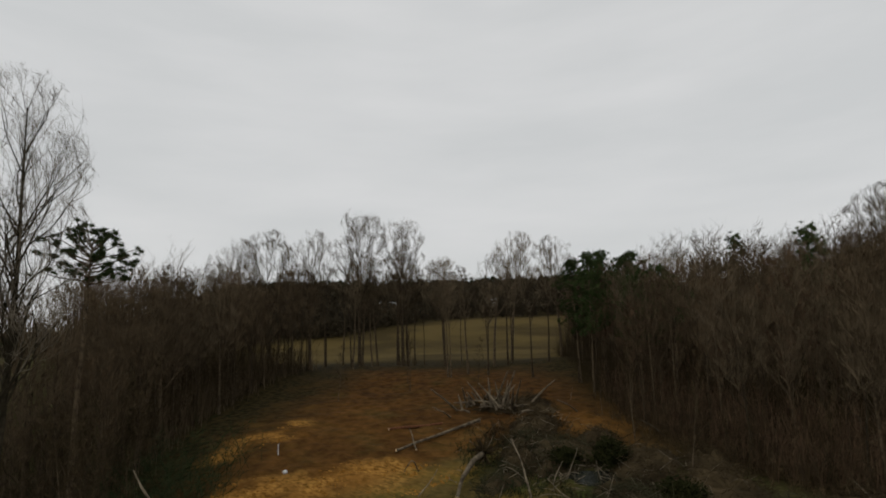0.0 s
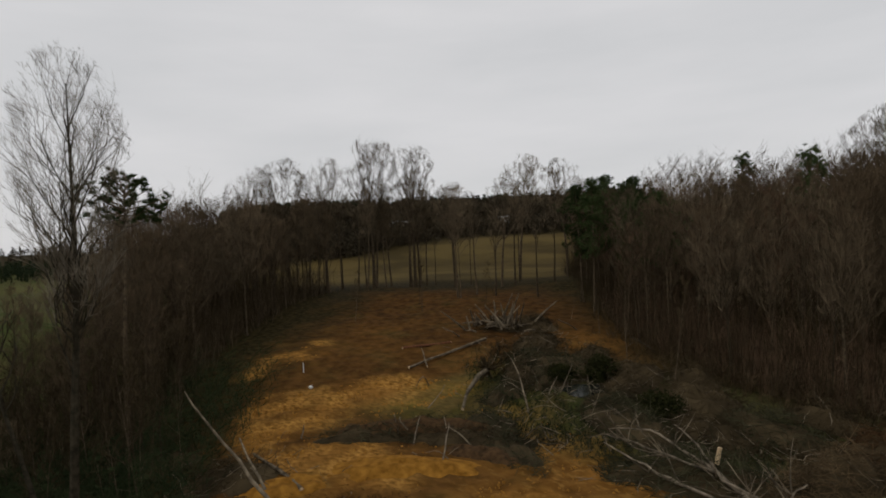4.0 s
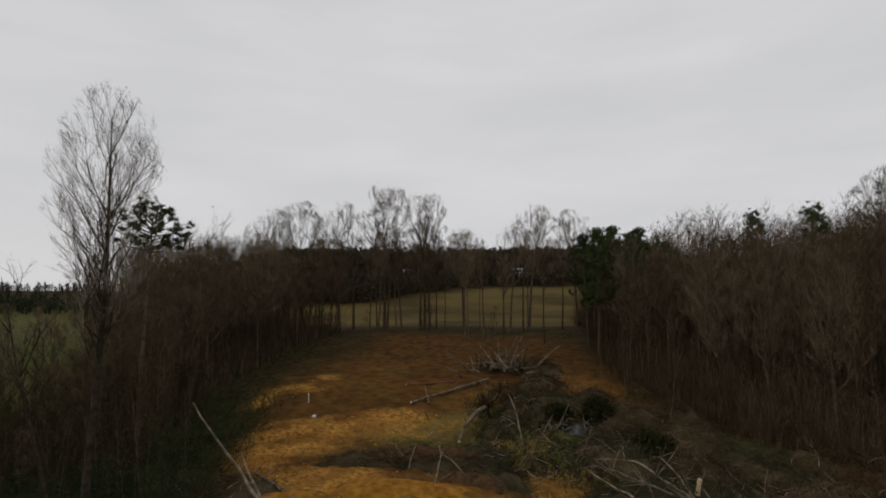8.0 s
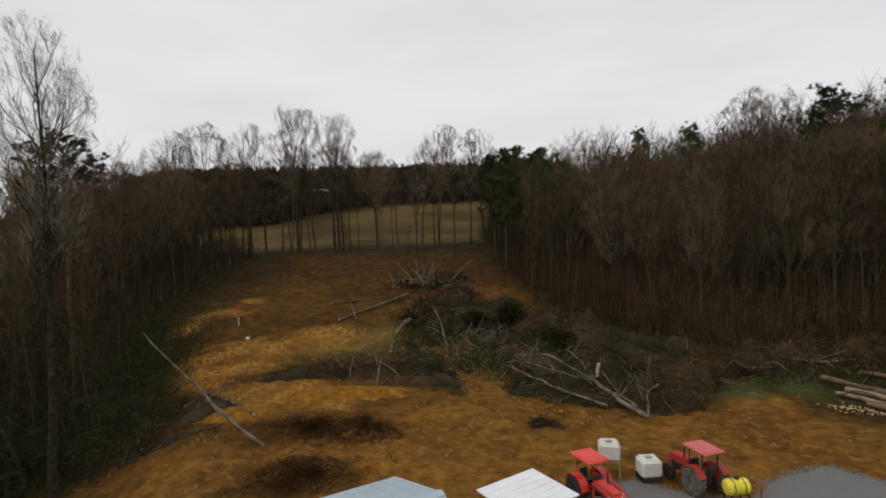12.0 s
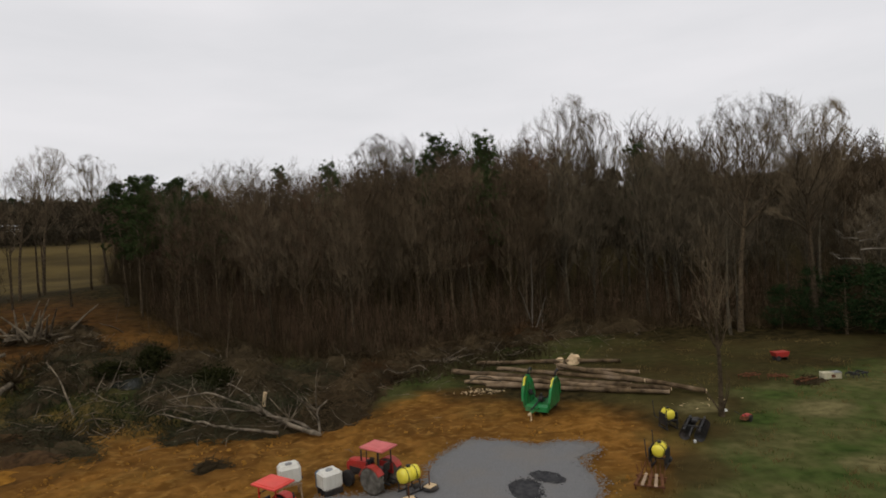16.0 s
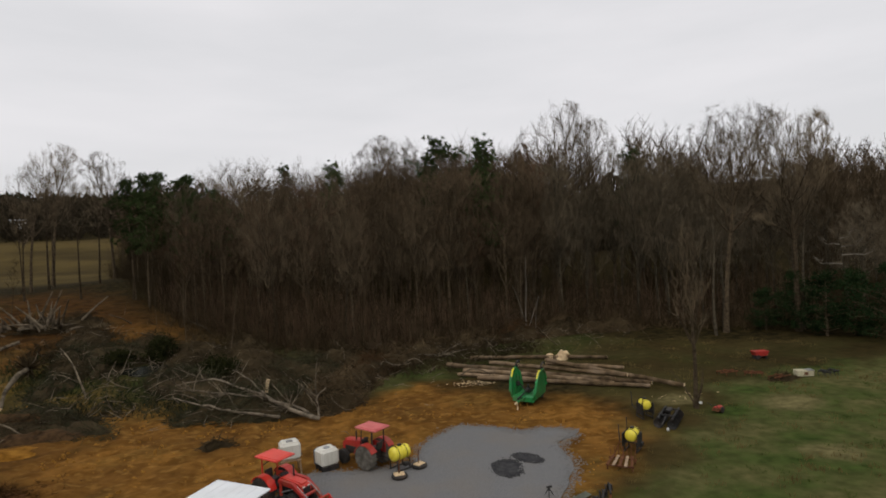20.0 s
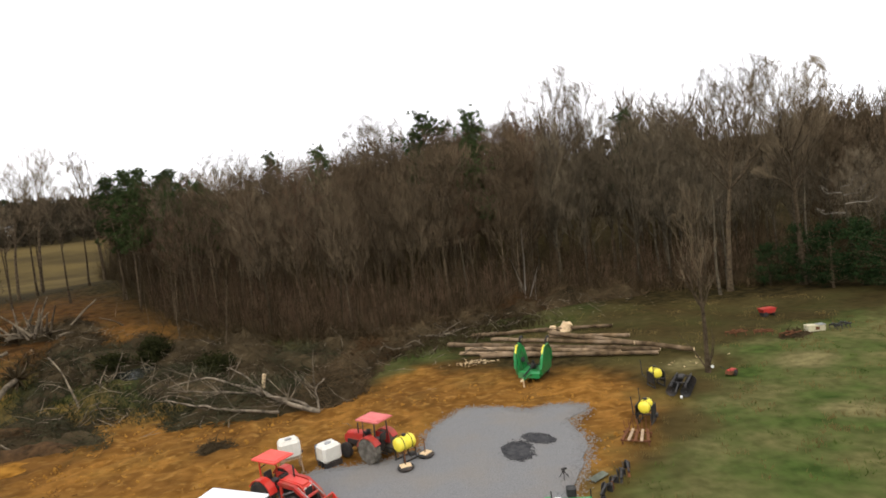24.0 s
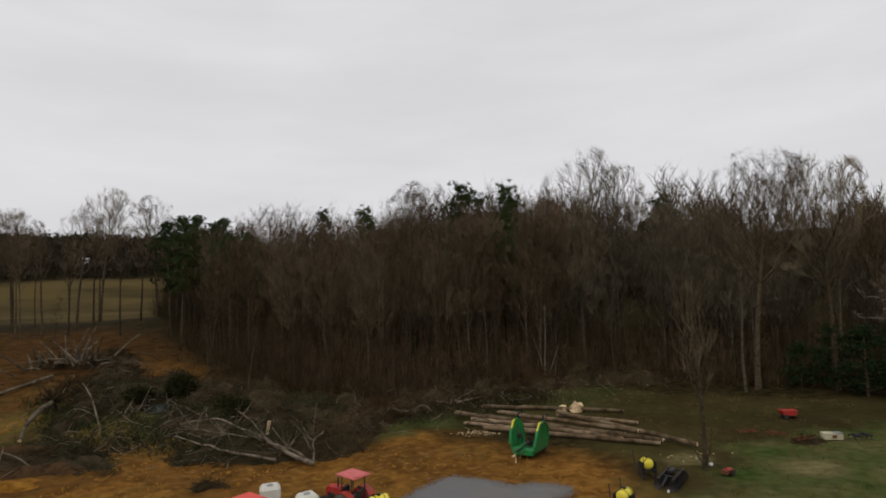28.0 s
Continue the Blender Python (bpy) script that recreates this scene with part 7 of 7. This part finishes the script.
MUD = material("dried_mud", (0.13, 0.112, 0.082), (0.2, 0.168, 0.115), 4, 0.95, bump=0.3)
for k, ((x, y), rx, ry) in enumerate((((-6.80, 25.88), 0.4, 0.45), ((-4.06, 24.58), 0.3, 0.35), ((-6.82, 24.21), 0.7, 0.4), ((-3.41, 24.21), 0.32, 0.4), ((-9.28, 27.26), 0.8, 1.1))):
    flat_patch("mud_patch", [(x + rx * math.cos(a) * (1 + 0.3 * math.sin(3 * a + k)), y + ry * math.sin(a) * (1 + 0.3 * math.cos(2 * a + k))) for a in [2 * math.pi * i / 14 for i in range(14)]], MUD, 0.07, "smear of tan mud dried on the gravel", "patch", "structure", 0.15, 2)


stones = Geo()
rng = random.Random(95)
ring = [p for p in GRAVEL_EDGE if p[1] > 10]
for _ in range(9000):
    k = rng.randrange(len(ring) - 1)
    (x1, y1), (x2, y2) = ring[k], ring[k + 1]
    t, d = rng.random(), rng.gauss(-0.1, 0.3)
    n = math.dist(ring[k], ring[k + 1])
    x, y = x1 + (x2 - x1) * t + d * (y2 - y1) / n, y1 + (y2 - y1) * t - d * (x2 - x1) / n
    s = rng.uniform(0.03, 0.08)
    p = Vector((x, y, ground_height(x, y) + (0.06 if in_poly(x, y, GRAVEL_EDGE) else 0.0)))
    turn = rng.uniform(0, 6.28)
    foot = [p + Vector((math.cos(turn + c) * s, math.sin(turn + c) * s * 0.8, -0.02)) for c in (0, 1.57, 3.14, 4.71)]
    crest = [p.lerp(q, 0.6) + Vector((0, 0, 0.45 * s)) for q in foot]
    stones.add(foot + crest, [(4, 5, 6, 7), (0, 1, 5, 4), (1, 2, 6, 5), (2, 3, 7, 6), (3, 0, 4, 7)])
solid("loose_gravel", stones, GRAVEL, pose(0, 0, 0), "loose grey stones spilled along the gravel's edge", "gravel", kind="stuff")


# ---- the white-roofed shed and the barn ----
shed = thing("shed", pose(-11.15, 26.35, 0, 0, 0, 66), "small open shed with a white metal roof and low walls", "shed")
part("roof", Geo().box((0, 0, 2.1), (3.55, 3.4, 0.09), Matrix.Rotation(radians(-2), 4, "Y"), 0.02), ROOF_WHITE, shed, "flat white metal roof")
for k in range(7):
    part("roof_rib", Geo().box((0, -1.5 + 0.5 * k, 2.155), (3.5, 0.035, 0.025), Matrix.Rotation(radians(-2), 4, "Y"), 0.008), ROOF_WHITE, shed)
for sx in (-1, 1):
    for sy in (-1, 1):
        part("post", Geo().box((1.35 * sx, 1.3 * sy, 1.03), (0.1, 0.1, 2.06), None, 0.015), BLACK, shed)
part("wall", Geo().box((0, -1.35, 0.48), (2.75, 0.12, 0.96), None, 0.015), WHITE_PAINT, shed, "low whitewashed block wall")
part("wall", Geo().box((1.38, 0.0, 0.5), (0.1, 2.6, 1.0), None, 0.015), BLACK, shed, "dark low side wall")
part("wall", Geo().box((-1.4, -0.1, 0.3), (0.12, 2.3, 0.6), None, 0.015), WOOD, shed, "low weathered board wall")
part("wall", Geo().box((-1.25, -1.36, 0.5), (0.34, 0.14, 1.0), None, 0.015), WHITE_PAINT, shed, "whitewashed corner panel")
part("back_wall", Geo().box((0, 1.33, 1.0), (2.7, 0.08, 2.0), None, 0.01), BLACK, shed)
part("notice", Geo().box((-0.95, -1.43, 1.55), (0.45, 0.03, 0.4), None, 0.005), WHITE_PAINT, shed, "faded white notice on the post")
part("shelf", Geo().box((0.2, 0.4, 0.9), (2.2, 0.8, 0.06), None, 0.01), WOOD, shed)
for k in range(2):
    part("box", Geo().box((-0.5 + 0.9 * k, 0.4, 1.12), (0.5, 0.45, 0.38), None, 0.03), BLACK if k else WHITE_PAINT, shed)
part("gas_bottle", Geo().lathe([(0.14, 0), (0.16, 0.05), (0.16, 0.5), (0.08, 0.62), (0.05, 0.7)], 14, Matrix.Translation((0.5, -1.62, 0))), WHITE_PAINT, shed)
part("gas_bottle", Geo().lathe([(0.14, 0), (0.16, 0.05), (0.16, 0.42), (0.08, 0.55), (0.05, 0.6)], 14, Matrix.Translation((0.95, -1.6, 0))), STEEL, shed)
for k, (x, y, rz, w, mat, lab) in enumerate(((-8.6, 26.2, 30, 1.1, BLACK, "dark pallet of scrap beside the shed"), (-8.35, 27.1, 55, 0.8, STEEL, "grey metal scrap beside the shed"), (-9.2, 24.9, 12, 0.9, BLACK, "dark crate of scrap before the shed"), (-8.9, 23.9, 40, 0.7, WOOD, "broken wooden pallet before the shed"), (-13.1, 24.6, 20, 0.8, BLACK, "dark toolbox behind the shed"))):
    junk = thing("pallet", on_ground(x, y, 0.06, rz), lab, "scrap", "scrap round the shed")
    for j in range(4):
        part("slat", Geo().box((-w * 0.4 + w * 0.27 * j, 0, 0.15), (w * 0.2, w, 0.04), None, 0.008), mat, junk)
    for j in (-1, 1):
        part("bearer", Geo().box((0, 0.35 * w * j, 0.065), (w, 0.09, 0.13), None, 0.008), mat, junk)
    part("lump", Geo().box((0.05, 0.1, 0.28), (w * 0.5, w * 0.35, 0.22), Matrix.Rotation(0.3, 4, "Z"), 0.05), mat, junk)

barn = thing("barn", pose(-12.0, 20.3, 0, 0, 0, -115), "long barn with a pale blue-grey metal gable roof", "barn")
# along +x runs the ridge, away from the far gable
for s in (-1, 1):
    slope = Matrix.Rotation(radians(14 * -s), 4, "X")
    roof = Geo().box((7.0, 2.3 * s, 0), (14.3, 4.6, 0.08), Matrix.Translation((0, 0, 4.46)) @ slope, 0.02)
    plane = part("roof_slope", roof, ROOF_BLUE, barn)
    for k in range(24):
        part("roof_rib", Geo().box((0.1 + 0.6 * k, 2.3 * s, 0.05), (0.04, 4.5, 0.03), Matrix.Translation((0, 0, 4.46)) @ slope, 0.008), ROOF_BLUE, plane)
    part("side_wall", Geo().box((7.0, 4.2 * s, 1.6), (13.6, 0.12, 3.2), None, 0.01), ROOF_BLUE, barn)
part("ridge_cap", Geo().prism([(-0.28, -0.05), (0, 0.045), (0.28, -0.05), (0.28, -0.09), (-0.28, -0.09)], 14.3, Matrix.Translation((7.0, 0, 4.53)) @ Matrix.Rotation(radians(90), 4, "Z")), ROOF_BLUE, barn)
for x in (0.25, 13.75):
    part("gable_wall", Geo().prism([(-4.2, 0), (4.2, 0), (4.2, 3.32), (0, 4.36), (-4.2, 3.32)], 0.12, Matrix.Translation((x, 0, 0)) @ Matrix.Rotation(radians(90), 4, "Z")), ROOF_BLUE, barn)
part("barn_door", Geo().box((0.16, 0.2, 1.4), (0.06, 3.0, 2.8), None, 0.01), WHITE_PAINT, barn)

# farmhouses across the field
for (x, y), rz, w in (((-316.10, 288.55), 40, 7), ((-309.57, 295.07), 75, 5), ((-261.00, 350.90), 25, 8)):
    house = thing("farmhouse", on_ground(x, y, 0, rz), "white farmhouse among trees across the field", "house", "farmhouses across the field")
    z0 = 4.5
    part("wall", Geo().box((0, 0, z0 / 2), (w, 6, z0), None, 0.05), WHITE_PAINT, house)
    part("roof", Geo().prism([(-3.4, z0), (3.4, z0), (0, z0 + 2)], w + 1, Matrix.Rotation(radians(90), 4, "Z")), STEEL, house, "grey metal roof")
    for k in range(3):
        part("window", Geo().box((-w * 0.3 + w * 0.3 * k, -3.02, z0 - 2.2), (1.0, 0.08, 1.4), None, 0.02), BLACK, house)


# ---- evergreen thicket at the end of the lawn ----
def evergreen(x, y, h, w, seed, rz=0, label="dense dark evergreen shrub at the end of the lawn", mat=None):
    """A dense evergreen shrub: stem, boughs and many small leaf slivers."""
    rng = random.Random(seed)
    t = thing("evergreen_shrub", on_ground(x, y, 0, rz), label, "shrub", "evergreen shrubs")
    stem, leaf = Geo(), Geo()
    stem.tube([(0, 0, -0.2), (0, 0, h * 0.85)], [0.16, 0.04], 6)
    for _ in range(46):
        a, k = rng.uniform(0, 6.28), rng.uniform(0.05, 0.95)
        reach = w * math.sin(math.pi * min(0.95, 0.28 + k * 0.68)) * rng.uniform(0.5, 1.1)
        p = Vector((0, 0, h * k))
        q = p + Vector((math.cos(a) * reach, math.sin(a) * reach, rng.uniform(0.0, 0.5) * reach))
        stem.tube([p, q], [0.04, 0.015], 3, caps=False)
        for _ in range(40):
            c = p.lerp(q, rng.uniform(0.35, 1.08)) + Vector((rng.gauss(0, 0.3), rng.gauss(0, 0.3), rng.gauss(0, 0.25)))
            d = Vector((rng.gauss(0, 1), rng.gauss(0, 1), rng.gauss(0, 0.8))).normalized()
            o = d.orthogonal().normalized() * 0.09
            n = d.cross(o)
            leaf.add([c + o, c - o * 0.5 + n * 0.8, c - o * 0.5 - n * 0.8, c + d * rng.uniform(0.18, 0.4)], [(0, 1, 3), (1, 2, 3), (2, 0, 3)])
    part("stem", stem, BARK, t)
    part("foliage", leaf, mat or EVERGREEN, t)
    return t


shrub = [evergreen(*(43.4, 64.6), 7.5, 3.2, 1), evergreen(*(46.6, 59.6), 8.5, 3.5, 2)]
HOLLY = material("dark_holly", (0.011, 0.013, 0.004), (0.03, 0.031, 0.01), 1.2, 0.92)
evergreen(*(-32.77, 64.67), 2.6, 1.9, 5, 0, "low dark evergreen bush behind a puddle", HOLLY)
evergreen(*(-36.25, 62.35), 1.6, 1.6, 6, 0, "low dark evergreen bush beside a puddle", HOLLY)
evergreen(*(-23.93, 59.45), 1.8, 2.0, 7, 0, "low dark evergreen bush in the cleared brush", HOLLY)
for k, ((x, y), s) in enumerate((((39.6, 70.2), 0.7), ((42.2, 68.4), 0.85), ((46.4, 64.2), 1.0), ((49.6, 56.4), 1.0), ((50.4, 60.8), 1.1), ((53.4, 52.6), 1.0), ((55.2, 57.6), 1.1), ((58.6, 49.4), 1.05), ((60.8, 54.4), 1.15), ((64.6, 46.6), 1.1))):
    ob = copy_thing(shrub[k % 2], on_ground(x, y, 0, 70 * k))
    ob.scale = (s, s, s)


# ---- grass tufts on the lawn and the dry verge ----
def tufts(name, count, x0, x1, y0, y1, poly, mat, label, seed, tall):
    rng, geo = random.Random(seed), Geo()
    for _ in range(count * 4):
        x, y = rng.uniform(x0, x1), rng.uniform(y0, y1)
        if not in_poly(x, y, poly) or in_poly(x, y, GRAVEL_EDGE) or noise.noise(Vector((x * 0.3, y * 0.3, seed))) < 0.02:
            continue
        p = Vector((x, y, ground_height(x, y) - 0.02))
        for _ in range(9):
            q = p + Vector((rng.gauss(0, 0.22), rng.gauss(0, 0.22), 0))
            geo.sliver(q, q + Vector((rng.gauss(0, 0.08), rng.gauss(0, 0.08), tall * rng.uniform(0.5, 1.2))), 0.02)
    return solid(name, geo, mat, pose(0, 0, 0), label, "grass", kind="stuff")


LAWN_TUFT = material("lawn_tuft", (0.035, 0.0588, 0.0118), (0.075, 0.103, 0.0206), 0.5, 0.9)
tufts("grass_tufts", 160, 8, 48, 12, 50, LAWN, LAWN_TUFT, "dark green grass tufts in the mown lawn", 41, 0.22)
tufts("dead_grass", 350, 3, 40, 18, 70, DRY_GRASS, DEAD_GRASS, "straw-coloured dead grass on the dry verge", 42, 0.3)
